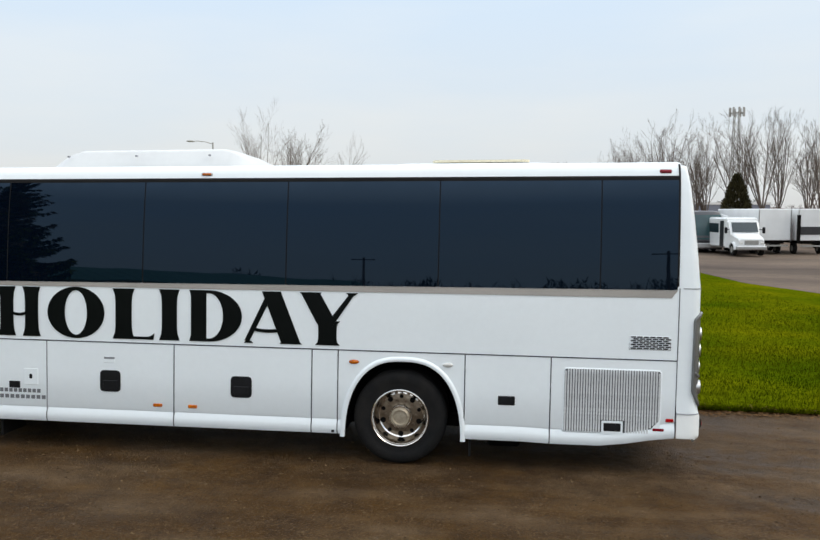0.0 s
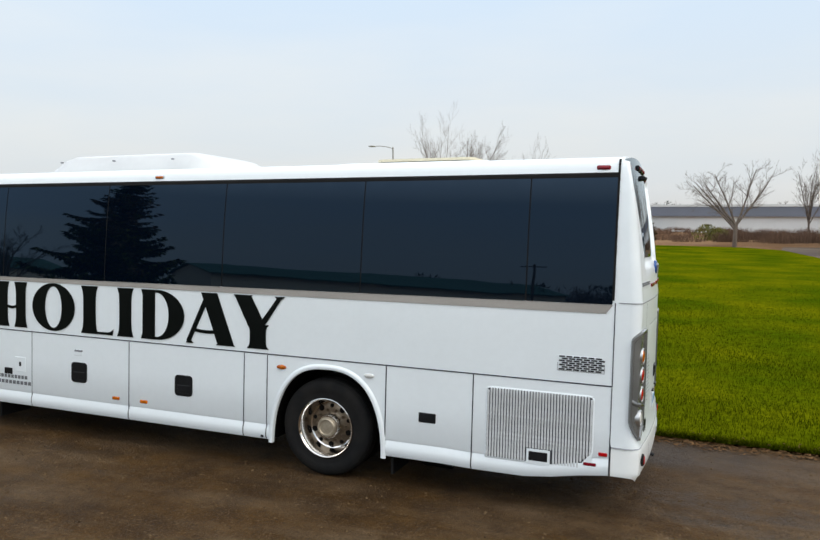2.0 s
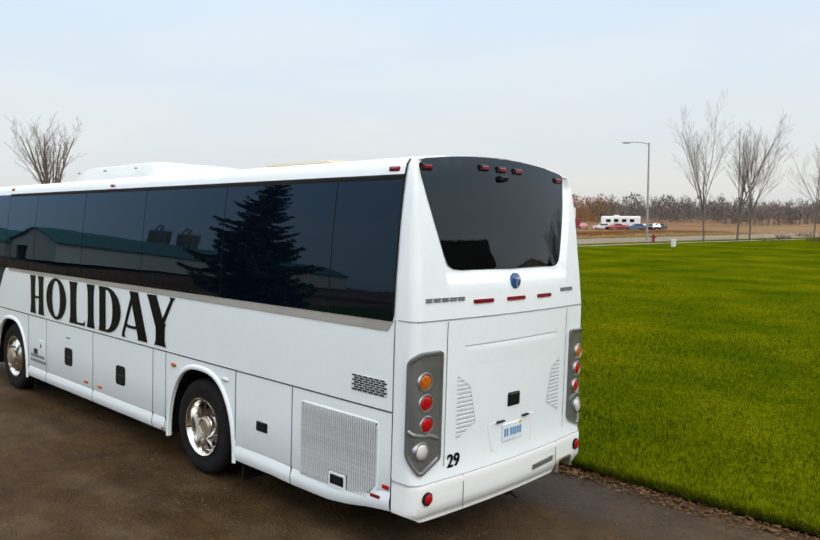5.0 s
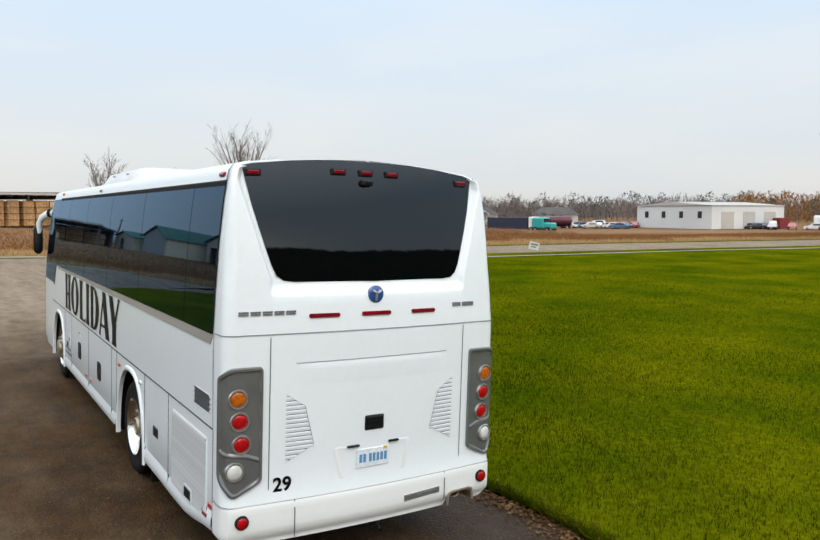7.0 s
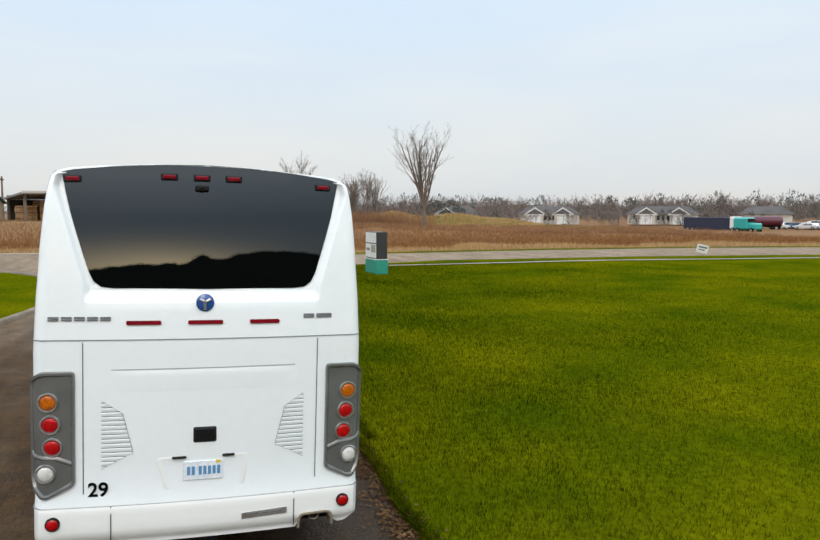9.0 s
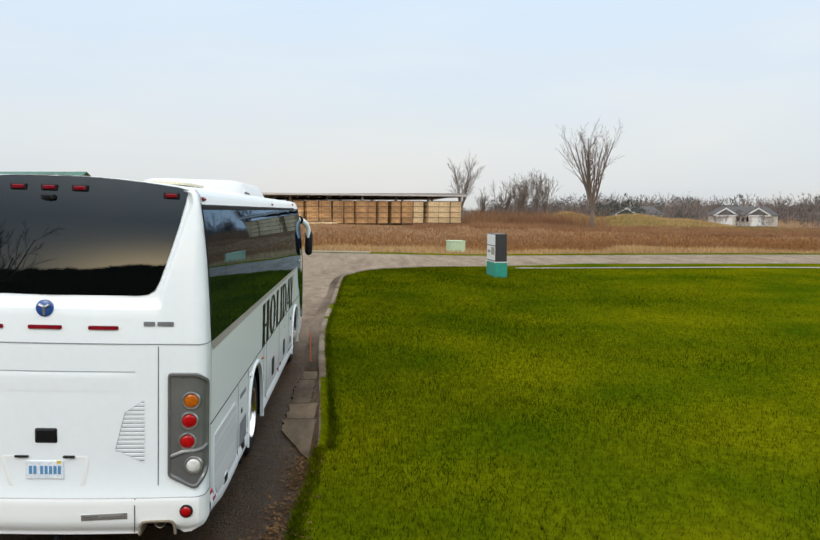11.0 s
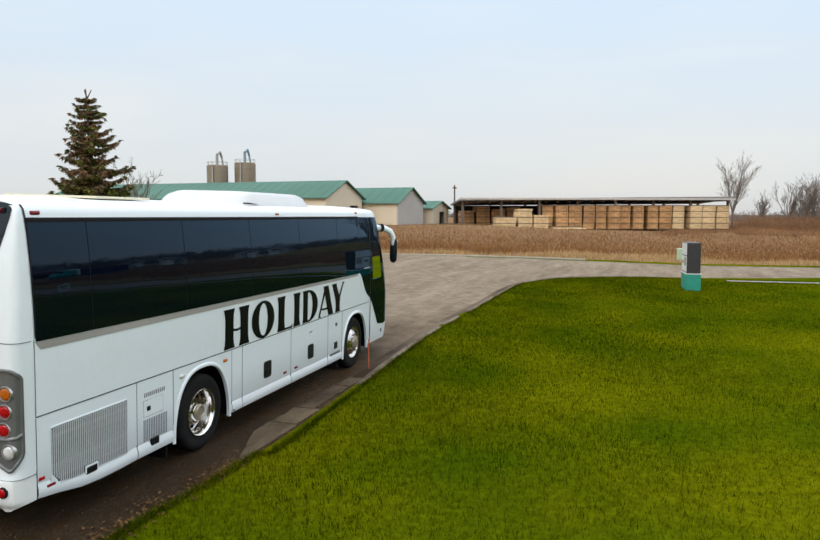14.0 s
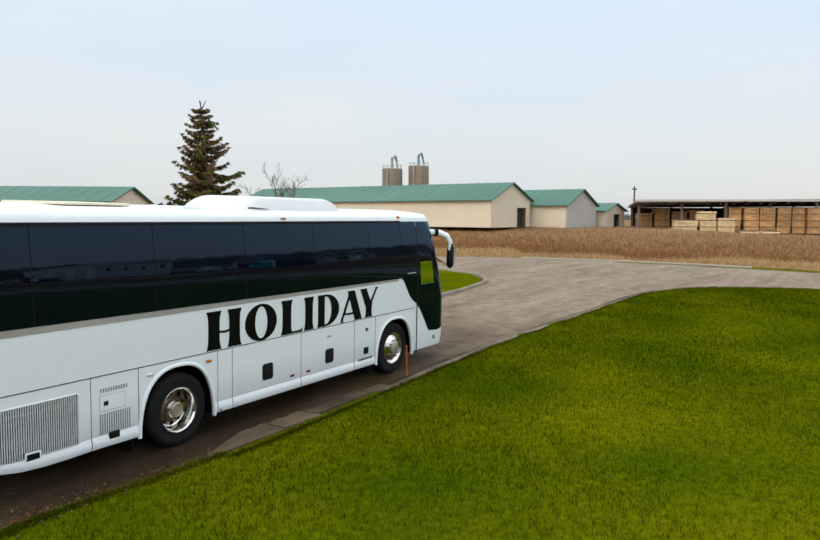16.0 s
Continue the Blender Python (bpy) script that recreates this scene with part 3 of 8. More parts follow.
def field_z(x, y):
    """Level with the street, rising towards the sheds and falling away towards the far car park."""
    z = base_z(x, y) + 0.02 + (0.85 + 0.3 * smooth_step(0, -20, y)) * smooth_step(-50, -78, x) * (1 - smooth_step(15, 50, y))
    z -= (0.9 + 0.3 * smooth_step(90, 110, y)) * smooth_step(45, 95, y) * smooth_step(-42, -75, x)
    return z


def ground_z(x, y):
    far = smooth_step(250, 500, math.hypot(x, y))
    if x > street_far(y) - 0.45:
        z = base_z(x, y) - 0.05 - 0.11 * smooth_step(-30, -20, x)
    else:
        z = field_z(x, y)
    return z + (-0.6 - z) * far


def axis_steps(lo, hi, fine_lo, fine_hi, step):
    out, v = [], fine_lo
    while v <= fine_hi:
        out.append(v)
        v += step
    s, v = step, fine_lo
    while v > lo:
        s *= 1.5
        v -= s
        out.insert(0, max(v, lo))
    s, v = step, fine_hi
    while v < hi:
        s *= 1.5
        v += s
        out.append(min(v, hi))
    return out


g = Geo()
gx, gy = axis_steps(-3500, 3500, -110, 40, 2.5), axis_steps(-3500, 3500, -60, 90, 2.5)
g.grid([[(x, y, ground_z(x, y)) for x in gx] for y in gy])
single("ground", g, FIELD, "brown dry-grass field reaching the horizon", "ground", kind="structure", smooth=60, fix=False)

# the drive, with the lawn's edge as its border
drive_outline = [(16, -34), *edge[:-8], (-35.0, 9.5), (-35.5, -7.5), (-33.0, -10.5), (-28.5, -11.4), (-26.7, -8.4), (-26.0, -6.2), (-24.3, -4.75), (-22.0, -4.15), (-19.3, -3.85), (-16.0, -3.75), (-12.5, -4.5), (-10.3, -6.4), (-9.6, -12.0), (-9.2, -34)]
single("drive", sheet(drive_outline, 0.9, drive_z), DRIVE, "wet muddy brown asphalt drive with gravel and tyre bands", "driveway", kind="structure", smooth=60, fix=False)

# the cross street
street_line = curve_through(STREET_MID, 4)
g = Geo()
left, right = [(a - 2.2 * smooth_step(12, 40, b), b) for a, b in offset_line(street_line, 4.28)], offset_line(street_line, -4.28)
g.grid([[(l[0] + (r[0] - l[0]) * k / 8, l[1] + (r[1] - l[1]) * k / 8, base_z(l[0] + (r[0] - l[0]) * k / 8, l[1] + (r[1] - l[1]) * k / 8) + 0.018 + 0.05 * (1 - (k / 4 - 1) ** 2) - (0.06 if k in (-0.5, 8.5) else 0)) for k in (-0.5, 0, 1, 2, 3, 4, 5, 6, 7, 8, 8.5)] for l, r in zip(left, right)])
single("road", g, DRIVE, "pale worn asphalt street crossing the drive's end", "road", kind="structure", smooth=60)

# lawns
far_lawn = [(street_near(y) + 0.1, y) for y in (14, 18, 24, 32, 44, 58, 74, 92)]
lawn_outline = edge + far_lawn + [(-18, 92), (-14, 74), (-8, 67), (4, 68), (7.3, 64), (9.1, 47), (8.7, 33), (9.2, 25), (11.5, 19), (16, 14)]
lawn = single("lawn", sheet(lawn_outline, 0.8, lawn_z), LAWN, "bright green mown lawn with uneven tufts", "lawn", kind="structure", smooth=60, fix=False)
island_outline = [(-12.5, -4.55), (-16.0, -3.8), (-19.3, -3.9), (-22.0, -4.2), (-24.3, -4.8), (-25.95, -6.25), (-26.6, -8.4), (-28.4, -11.5), (-30, -16), (-32, -34), (-9.3, -34), (-9.7, -12), (-10.4, -6.5)]
lawn_left = single("lawn", sheet(island_outline, 1.2, lambda x, y: drive_z(x, y) + 0.06 + 0.02 * noise.noise((x * 0.5, y * 0.5, 0))), LAWN, "green grass verge round the spruce with a kerbed corner", "lawn", kind="structure", smooth=60, fix=False)

# kerbs and the gutter
def kerb(line, w, h, name, label, material, base, start=None):
    g = Geo()
    rows = []
    inner = offset_line(line, -w)
    mid_a, mid_b = offset_line(line, -w * 0.12), offset_line(line, -w * 0.85)
    for p, q, r, s in zip(line, mid_a, mid_b, inner):
        z = base(p[0], p[1]) - (h * 0.9 * (1 - smooth_step(start, start - 6.0, p[0])) if start is not None else 0.0)
        rows.append([(p[0], p[1], z - 0.06), (p[0], p[1], z + h * 0.8), (q[0], q[1], z + h), (r[0], r[1], z + h), (s[0], s[1], z + h * 0.75), (s[0], s[1], z - 0.06)])
    g.grid(rows)
    return single(name, g, material, label, "kerb", kind="structure", smooth=50)


kerb_line = [p for p in offset_line(edge, 0.03) if -29.0 < p[0] < -3.2]
kerb(kerb_line, 0.14, 0.065, "kerb_1", "low worn concrete kerb along the lawn", CONCRETE, lambda x, y: drive_z(x, min(y, 2)), -3.2)
isl_line = curve_through([(-12.5, -4.5), (-16.0, -3.75), (-19.3, -3.85), (-22.0, -4.15), (-24.3, -4.75), (-25.9, -6.2), (-26.6, -8.4), (-28.3, -11.4)], 5)
kerb(isl_line, 0.16, 0.11, "kerb_2", "pale rounded concrete kerb at the verge's corner", KERB, drive_z)
far_kerb = curve_through([(-37.4, -9.0), (-39.6, -5.2), (-41.2, -0.5), (-41.8, 3.0)], 4)
kerb(far_kerb, 0.2, 0.10, "kerb_3", "pale concrete kerb stones across the street", WALKWAY, lambda x, y: base_z(x, y) + 0.02)
g = Geo()
gut = [p for p in edge if -27 < p[0] < -7.5]
a, b = offset_line(gut, 0.02), offset_line(gut, 0.34)
rnd = random.Random(4)
g.grid([[(p[0] + (q[0] - p[0]) * k / 4, p[1] + (q[1] - p[1]) * k / 4 + (rnd.uniform(-0.09, 0.09) if k == 4 else 0), drive_z(p[0], min(p[1], 2)) + 0.030 - 0.006 * k) for k in range(5)] for p, q in zip(a, b)])
single("gutter", g, GUTTER, "broken concrete gutter half covered by dirt", "gutter", kind="structure", smooth=60)
# worn slabs between the coach and the lawn, with ragged edges
for x0, x1, inner, outer, slant in ((-4.55, -4.05, 1.50, 1.96, 1.2), (-5.42, -4.58, 1.49, 1.93, 0.0), (-6.95, -5.45, 1.49, 1.80, 0.0), (-7.6, -7.0, 1.54, 1.80, 0.0)):
    g, rim = Geo(), []
    for (ax, ay), (bx, by) in (((x0, inner), (x1, inner)), ((x1, inner), (x1, outer)), ((x1, outer), (x0, outer)), ((x0, outer), (x0, inner))):
        n = max(3, int(math.hypot(bx - ax, by - ay) / 0.09))
        for j in range(n):
            q = j / n
            rough = 0.035 if ay == by == inner else 0.014
            px, py = ax + (bx - ax) * q, ay + (by - ay) * q
            px += slant * (px - x0) / (x1 - x0) * (py - inner) / (outer - inner)
            rim.append((px + rnd.uniform(-0.02, 0.02), py + rnd.uniform(-rough, rough)))
    flat = delaunay_2d_cdt([Vector(p) for p in rim], [], [list(range(len(rim)))], 1, 1e-6)
    g.add([(p.x, p.y, base_z(p.x, p.y) + 0.024 + 0.012 * (p.y - 1.5)) for p in flat[0]], [tuple(f) for f in flat[2]])
    m = len(rim)
    g.add([(p[0], p[1], base_z(*p) + 0.024 + 0.012 * (p[1] - 1.5)) for p in rim] + [(p[0] * 1.0, p[1], base_z(*p) - 0.03) for p in rim], [(i, (i + 1) % m, m + (i + 1) % m, m + i) for i in range(m)])
    single("gutter_slab", g, SLAB, "worn tan concrete slab edged with dirt", "slab", kind="structure")
g = Geo()
walk_line = curve_through([(street_near(y) + 3.3, y) for y in (10, 14, 20, 30, 44, 60, 80)], 3)
a, b = offset_line(walk_line, 0.28), offset_line(walk_line, -0.28)
g.grid([[(p[0], p[1], lawn_z(*p) + 0.03), (q[0], q[1], lawn_z(*q) + 0.03)] for p, q in zip(a, b)])
single("pavement", g, WALKWAY, "narrow pale concrete walkway along the street", "pavement", kind="structure")

g = Geo()
vl = [(street_far(y) + 0.08, y) for y in (-4, 0, 6, 13, 24, 38, 53, 75, 95)]
rnd = random.Random(14)
g.grid([[(x - w, y, base_z(x - w, y) + 0.025 + 0.02 * k) for k, w in enumerate((0.0, 0.5, 1.0 + rnd.uniform(-0.2, 0.4)))] for x, y in curve_through(vl, 5)])
single("verge", g, LAWN, "thin green verge along the far side of the street", "verge", kind="structure", smooth=60)

# the gravel lot with the parked vehicles
lot_outline = [(7.2, 65), (9.0, 47), (8.6, 33), (9.1, 25), (11.4, 19), (16.1, 14), (60, 8), (70, 60), (34, 76), (8, 73)]
single("lot", sheet(lot_outline, 3.0, lambda x, y: base_z(x, y) + 0.07 + 0.03 * noise.noise((x * 0.2, y * 0.2, 1))), LOT, "brown-grey gravel parking lot with damp ruts", "parking lot", kind="structure", smooth=60)

# ---- the coach: rear end at x = 0, nose towards -x, middle at y = 0 ----
SECTION = [(1.245, 1.275), (1.6, 1.278), (1.90, 1.278), (2.0, 1.274), (2.1, 1.270), (2.2, 1.266), (2.33, 1.2605), (2.35, 1.259), (2.37, 1.2575), (2.39, 1.256), (2.5, 1.249), (2.6, 1.2425), (2.7, 1.236), (2.8, 1.226), (2.9, 1.2155), (3.0, 1.205), (3.15, 1.183), (3.25, 1.160), (3.295, 1.125), (3.320, 1.04), (3.345, 0.80), (3.370, 0.45), (3.382, 0.08)]
FRONT_C, FRONT_A, FRONT_B = -9.95, 0.62, 0.60  # the nose's rounding


def rear_radius(z):
    """The rear corners' radius, tight at the roof's edge."""
    return 0.095 - 0.06 * smooth_step(2.45, 3.18, z)


def half_width(z):
    if z <= SECTION[0][0]:
        return 1.275
    for (z0, w0), (z1, w1) in zip(SECTION, SECTION[1:]):
        if z <= z1:
            return w0 + (w1 - w0) * (z - z0) / (z1 - z0)
    return SECTION[-1][1]


def rear_x(z):
    """How far back the rear face stands at a height."""
    if z < 0.70:
        return 0.035
    if z < 2.02:
        return 0.015
    return 0.011 - 0.075 * (z - 2.02) - 0.045 * (z - 2.02) ** 2


def front_shift(z):
    return 0.25 * max(0.0, z - 1.3) ** 1.15


def rear_bow(a, z):
    """How far the rear skin lies in front of its tangent: bowed below, the window's field recessed between its wings."""
    low = 0.055 * min(1.0, a / 1.1) ** 2
    rim = window_rim(z)
    if z < 3.285:
        rim = min(rim, half_width(z) - rear_radius(z) - 0.05)
    return low + 0.05 * smooth_step(2.28, 2.37, z) * smooth_step(rim + 0.055, rim, a)


def window_rim(z):
    """Half the width of the window's field at a height."""
    return 0.87 + 0.25 * max(0.0, z - 2.42) / 0.85


def settle(p):
    """The coach's slight fall towards its nose above the waist."""
    x, y, z = p
    return (x, y, z - 0.0175 * max(0.0, -x) * max(0.0, z - 1.2) / 2)


def rear_at(s, z, off=0.0):
    """A point on the rear skin: s runs from the middle round the corner, positive towards +y."""
    w, r = half_width(z), rear_radius(z)
    sign, a = (1 if s >= 0 else -1), abs(s)
    x0 = rear_x(z) - rear_bow(min(a, w - r), z)
    if a <= w - r:
        return settle((x0 + off, sign * a, z))
    ang = min((a - (w - r)) / r, math.pi / 2)
    x, y = x0 - r + (r + off) * math.cos(ang), (w - r) + (r + off) * math.sin(ang)
    rest = a - (w - r) - r * math.pi / 2
    if rest > 0:
        x -= rest
    return settle((x, sign * y, z))


def side_at(x, z, side, off=0.0):
    """A point on the flank; side is -1 or 1."""
    w = half_width(z)
    c = FRONT_C + front_shift(z)
    if x >= c:
        y = w
    else:
        k = min(1.0, (c - x) / FRONT_A)
        y = w - FRONT_B + FRONT_B * math.sqrt(max(0.0, 1 - k * k))
    return settle((x, side * (y + off), z))


def outline(z, n_rear=7, n_front=10):
    """The plan of the body at a height, as a closed loop."""
    w = half_width(z)
    r = min(rear_radius(z), w)
    half = []
    rim = min(window_rim(z), w - r - 0.05 if z < 3.285 else (w - r) * 0.9)
    end = min(rim + 0.06, w - r - 0.004)
    spots = [(rim - 0.04) * k / 20 for k in range(20)] + [rim - 0.04 + (end - rim + 0.04) * k / 14 for k in range(14)] + [end + (w - r - end) * k / 6 for k in range(7)]
    if w - r < 0.5:
        spots = [(w - r) * k / 40 for k in range(41)]
    for a in spots:
        half.append((rear_x(z) - rear_bow(a, z) - 0.012 * smooth_step(2.40, 2.43, z) * smooth_step(rim - 0.01, rim - 0.05, a), a))
    x0 = half[-1][0]
    # dark sheet inside the doorway, coloured as the shade within
    for k in range(1, n_rear + 1):
        t = math.pi / 2 * k / n_rear
        half.append((x0 - r + r * math.cos(t), w - r + r * math.sin(t)))
    for x in (-0.28, -1.5, -3, -4.5, -6, -7.5, -8.6, -9.2):
        half.append((x, w))
    c, b = FRONT_C + front_shift(z), min(FRONT_B, w)
    for k in range(n_front + 1):
        t = math.pi / 2 * k / n_front
        half.append((c - FRONT_A * math.sin(t), w - b + b * math.cos(t)))
    half.append((half[-1][0] - 0.02, (w - b) * 0.5))
    loop = half + [(half[-1][0] - 0.008, 0.0)] + [(x, -y) for x, y in reversed(half[1:])]
    return loop


coach = thing("coach_bus", "white touring coach with tinted windows and black lettering, parked", "bus", at=Matrix.Rotation(radians(-1.635), 4, "X") @ Matrix.Rotation(radians(0.859), 4, "Y"))

g = Geo()
levels = sorted({z for z, _ in SECTION} | {1.5, 1.7, 2.28, 2.295} | {2.31 + 0.03 * k for k in range(31)} | {3.19, 3.21, 3.25, 3.27, 3.285})
rows = [[settle((x, y, z)) for x, y in outline(z)] for z in levels]
g.grid(rows, closed=True)
g.add(rows[-1], [tuple(range(len(rows[-1])))])


def is_open(face):
    """The windscreen's opening and the one behind the entrance door's pane."""
    c = sum((Vector(g.v[i]) for i in face), Vector()) / len(face)
    z = c.z + 0.08
    if 1.5 < z < 3.05 and c.x < FRONT_C + front_shift(z) - 0.30:
        return True
    return 1.7 < z < 2.36 and c.y > 0.8 and c.x < -9.2


g.f = [f for f in g.f if not is_open(f)]
g.m = [0] * len(g.f)
body = part("body", g, PAINT, coach, "glossy white body shell with a rounded roof", smooth=35)

# lower flanks: doors, wheel arches and the sill, one panel after the other
SEAM_Z = 1.243
ARCH = {"rear": (-3.125, 0.625, 1.14), "front": (-8.365, 0.60, 1.10)}


def arch_z(x, which, grow=0.0):
    cx, hw, top = ARCH[which]
    k = (x - cx) / (hw + grow)
    return 0.30 + (top + grow - 0.30) * max(0.0, 1 - abs(k) ** 2.6) ** (1 / 2.2) if abs(k) < 1 else None


def bottom_z(x):
    if x > -1.6:
        return 0.305 + 0.115 * smooth_step(-1.1, -0.2, x)
    return 0.315


def flank_panel(x0, x1, side, z_of=None):
    """A lower panel with a rounded sill below a groove."""
    rows = []
    n = max(2, int((x1 - x0) / 0.06)) if z_of else max(2, int((x1 - x0) / 0.25))
    for i in range(n + 1):
        x = x0 + (x1 - x0) * i / n
        low = z_of(x) if z_of else bottom_z(x)
        prof = [(1.225, low), (1.268, low + 0.012), (1.285, low + 0.05), (1.285, low + 0.11), (1.270, low + 0.155), (1.266, low + 0.17), (1.275, low + 0.19), (1.275, 0.9), (1.275, SEAM_Z - 0.006), (1.25, SEAM_Z - 0.006)]
        if z_of and low > 0.5:
            prof = [(1.20, low), (1.275, low)] + [(1.275, low + (SEAM_Z - 0.006 - low) * k) for k in (0.2, 0.3, 0.4, 0.5, 0.6, 0.8, 1.0)] + [(1.25, SEAM_Z - 0.006)]
        rows.append([(x, side * y, max(z, low)) for y, z in prof])
    return rows


def arch_panel(x0, x1, which, side):
    """The panel over a wheel, cut to the arch."""
    cx, hw, top = ARCH[which]
    g = Geo()
    cols = []
    n = 44
    for i in range(n + 1):
        x = cx - hw + 2 * hw * (0.5 - 0.5 * math.cos(math.pi * i / n))
        low = arch_z(x, which) or 0.30
        cols.append([(x, side * 1.275, low), (x, side * 1.275, (low + SEAM_Z) / 2), (x, side * 1.275, SEAM_Z - 0.006)])
    g.grid(cols)
    for a, b in ((x0, cx - hw), (cx + hw, x1)):
        g.grid(flank_panel(a, b, side))
    return g


for side in (-1, 1):
    doors = [(-0.272, -1.561), (-1.561, -2.465)] if side < 0 else [(-0.272, -1.77), (-1.77, -2.465)]
    doors += [(-3.83, -4.11), (-4.11, -5.62), (-5.62, -7.06), (-7.06, -7.70)]
    for b, a in doors:
        g = Geo().grid(flank_panel(a + 0.006, b - 0.006, side))
        part("luggage_door" if b < -4.1 else "side_panel", g, PAINT, coach, smooth=30)
    for which, x0, x1 in (("rear", -3.825, -2.47), ("front", -9.05, -7.705)):
        part("wheel_arch_panel", arch_panel(x0, x1, which, side), PAINT, coach, smooth=30)
        # the rolled arch lip, standing a little proud
        cx, hw, top = ARCH[which]
        g, rows = Geo(), []
        for i in range(49):
            t = math.pi * i / 48
            x = cx - hw * math.cos(t) * 1.0
            z = arch_z(x, which) if 0 < i < 48 else 0.30
            d = Vector((x - cx, 0, max(0.0, z - 0.45))).normalized()
            q = [(0.0, 1.245), (0.0, 1.288), (0.018, 1.295), (0.040, 1.290), (0.052, 1.275)]
            rows.append([(x + d.x * u, side * y, (z or 0.3) + d.z * u) for u, y in q])
        g.grid(rows)
        part("arch_lip", g, PAINT, coach, smooth=50)
        # wheel well
        g = Geo()
        w0 = 0.55
        rows = []
        for i in range(25):
            t = math.pi * i / 24
            x, z = cx - (hw + 0.02) * math.cos(t), 0.32 + (top - 0.28) * math.sin(t) ** 0.8
            rows.append([(x, side * 1.262, z), (x, side * w0, z)])
        g.grid(rows)
        g.add([(cx - hw, side * w0, 0.3), (cx + hw, side * w0, 0.3), (cx + hw, side * w0, 1.2), (cx - hw, side * w0, 1.2)], [(0, 1, 2, 3)])
        part("wheel_well", g, DARK, coach)
    # joint line above the lower panels
    g = Geo()
    a, b = (-0.272, -9.05)
    g.grid([[(x, side * 1.262, SEAM_Z - 0.007), (x, side * 1.2785, SEAM_Z - 0.005), (x, side * 1.2785, SEAM_Z + 0.006), (x, side * 1.262, SEAM_Z + 0.009)] for x in (a, -3, -6, b)])
    part("body_seam", g, SEAM, coach)
    for x in (-0.272, -1.561 if side < 0 else -1.77, -2.467, -3.828, -4.11, -5.62, -7.06, -7.702):
        dark = x in (-0.272, -1.561, -1.77, -2.467, -3.828, -4.11, -5.62) if side < 0 else x in (-0.272,)
        g = Geo().box(x - 0.0035, x + 0.0035, *sorted((side * 1.255, side * 1.2775)), bottom_z(x) + 0.02, SEAM_Z - 0.01)
        part("panel_gap", g, SEAM if dark else SEAM_SOFT, coach)
    g = Geo()
    g.grid([[side_at(-0.276, z, side, 0.0035), side_at(-0.267, z, side, 0.0035)] for z in (1.24, 1.5, 1.8, 2.0)])
    part("rear_cap_gap", g, SEAM, coach)
    g = Geo()
    g.grid([[side_at(-0.300, z, side, 0.009), side_at(-0.280, z, side, 0.009)] for z in (2.02, 2.2, 2.33, 2.5, 2.6, 2.7, 2.8, 2.9, 3.0, 3.15, 3.2, 3.25, 3.27, 3.295)])
    part("rear_cap_seal", g, RUBBER, coach)

# underside
g = Geo().box(-9.3, -0.2, -0.80, 0.80, 0.43, 0.50)
part("chassis_pan", g, DARK, coach)
g = Geo()
for y in (-0.75, 0.75):
    g.box(-9.0, -0.4, y - 0.12, y + 0.12, 0.36, 0.45, 0.01)
g.box(-2.2, -1.85, -0.9, -0.55, 0.16, 0.45, 0.02)
g.box(-7.3, -5.0, -0.9, 0.9, 0.33, 0.45, 0.03)
part("chassis_rail", g, DARK, coach)
for x in (-2.40, -7.62):
    for y in (-1.0, 1.0):
        part("mud_flap", Geo().box(x - 0.012, x + 0.012, y - 0.22, y + 0.22, 0.13, 0.45), RUBBER, coach)

def rounded(poly, r, n=5):
    """Rounds the corners of an outline; r may be one radius for all or one for each."""
    out = []
    m = len(poly)
    for i in range(m):
        p, a, b = Vector(poly[i]), Vector(poly[i - 1]), Vector(poly[(i + 1) % m])
        ri = r[i] if isinstance(r, (list, tuple)) else r
        u, v = (a - p), (b - p)
        k = min(ri, 0.45 * u.length, 0.45 * v.length)
        if k < 1e-4:
            out.append(tuple(p))
            continue
        p0, p1 = p + u.normalized() * k, p + v.normalized() * k
        for j in range(n + 1):
            t = j / n
            q = (1 - t) ** 2 * p0 + 2 * t * (1 - t) * p + t * t * p1
            out.append((q.x, q.y))
    return out


# rear cap below the waist, and the bumper
g = Geo()
srange = [-1.275 - 0.20 + 0.0] + [(-1.275 - 0.20) + (2.55 + 0.40) * k / 48 for k in range(1, 49)]


def lower_rear(z, s):
    p = rear_at(s, max(z, 0.1), 0.0)
    low = 0.0
    if z < 0.72:
        k = smooth_step(0.72, 0.66, z)
        tuck = 0.05 * smooth_step(0.46, 0.39, z)
        low = (0.018 * k - tuck) * (1 - 0.8 * smooth_step(1.20, 1.32, abs(s)))
    return rear_at(s, z, low)


EXH = (0.74, 1.06, 0.50)  # the exhaust notch in the bumper
for z0, z1 in ((0.695, 1.245),):
    g.grid([[lower_rear(z, s) for s in srange] for z in (z0, 0.8, 1.0, 1.15, z1)])
part("rear_quarter_panel", g, PAINT, coach, smooth=40)
g = Geo()
rows = []
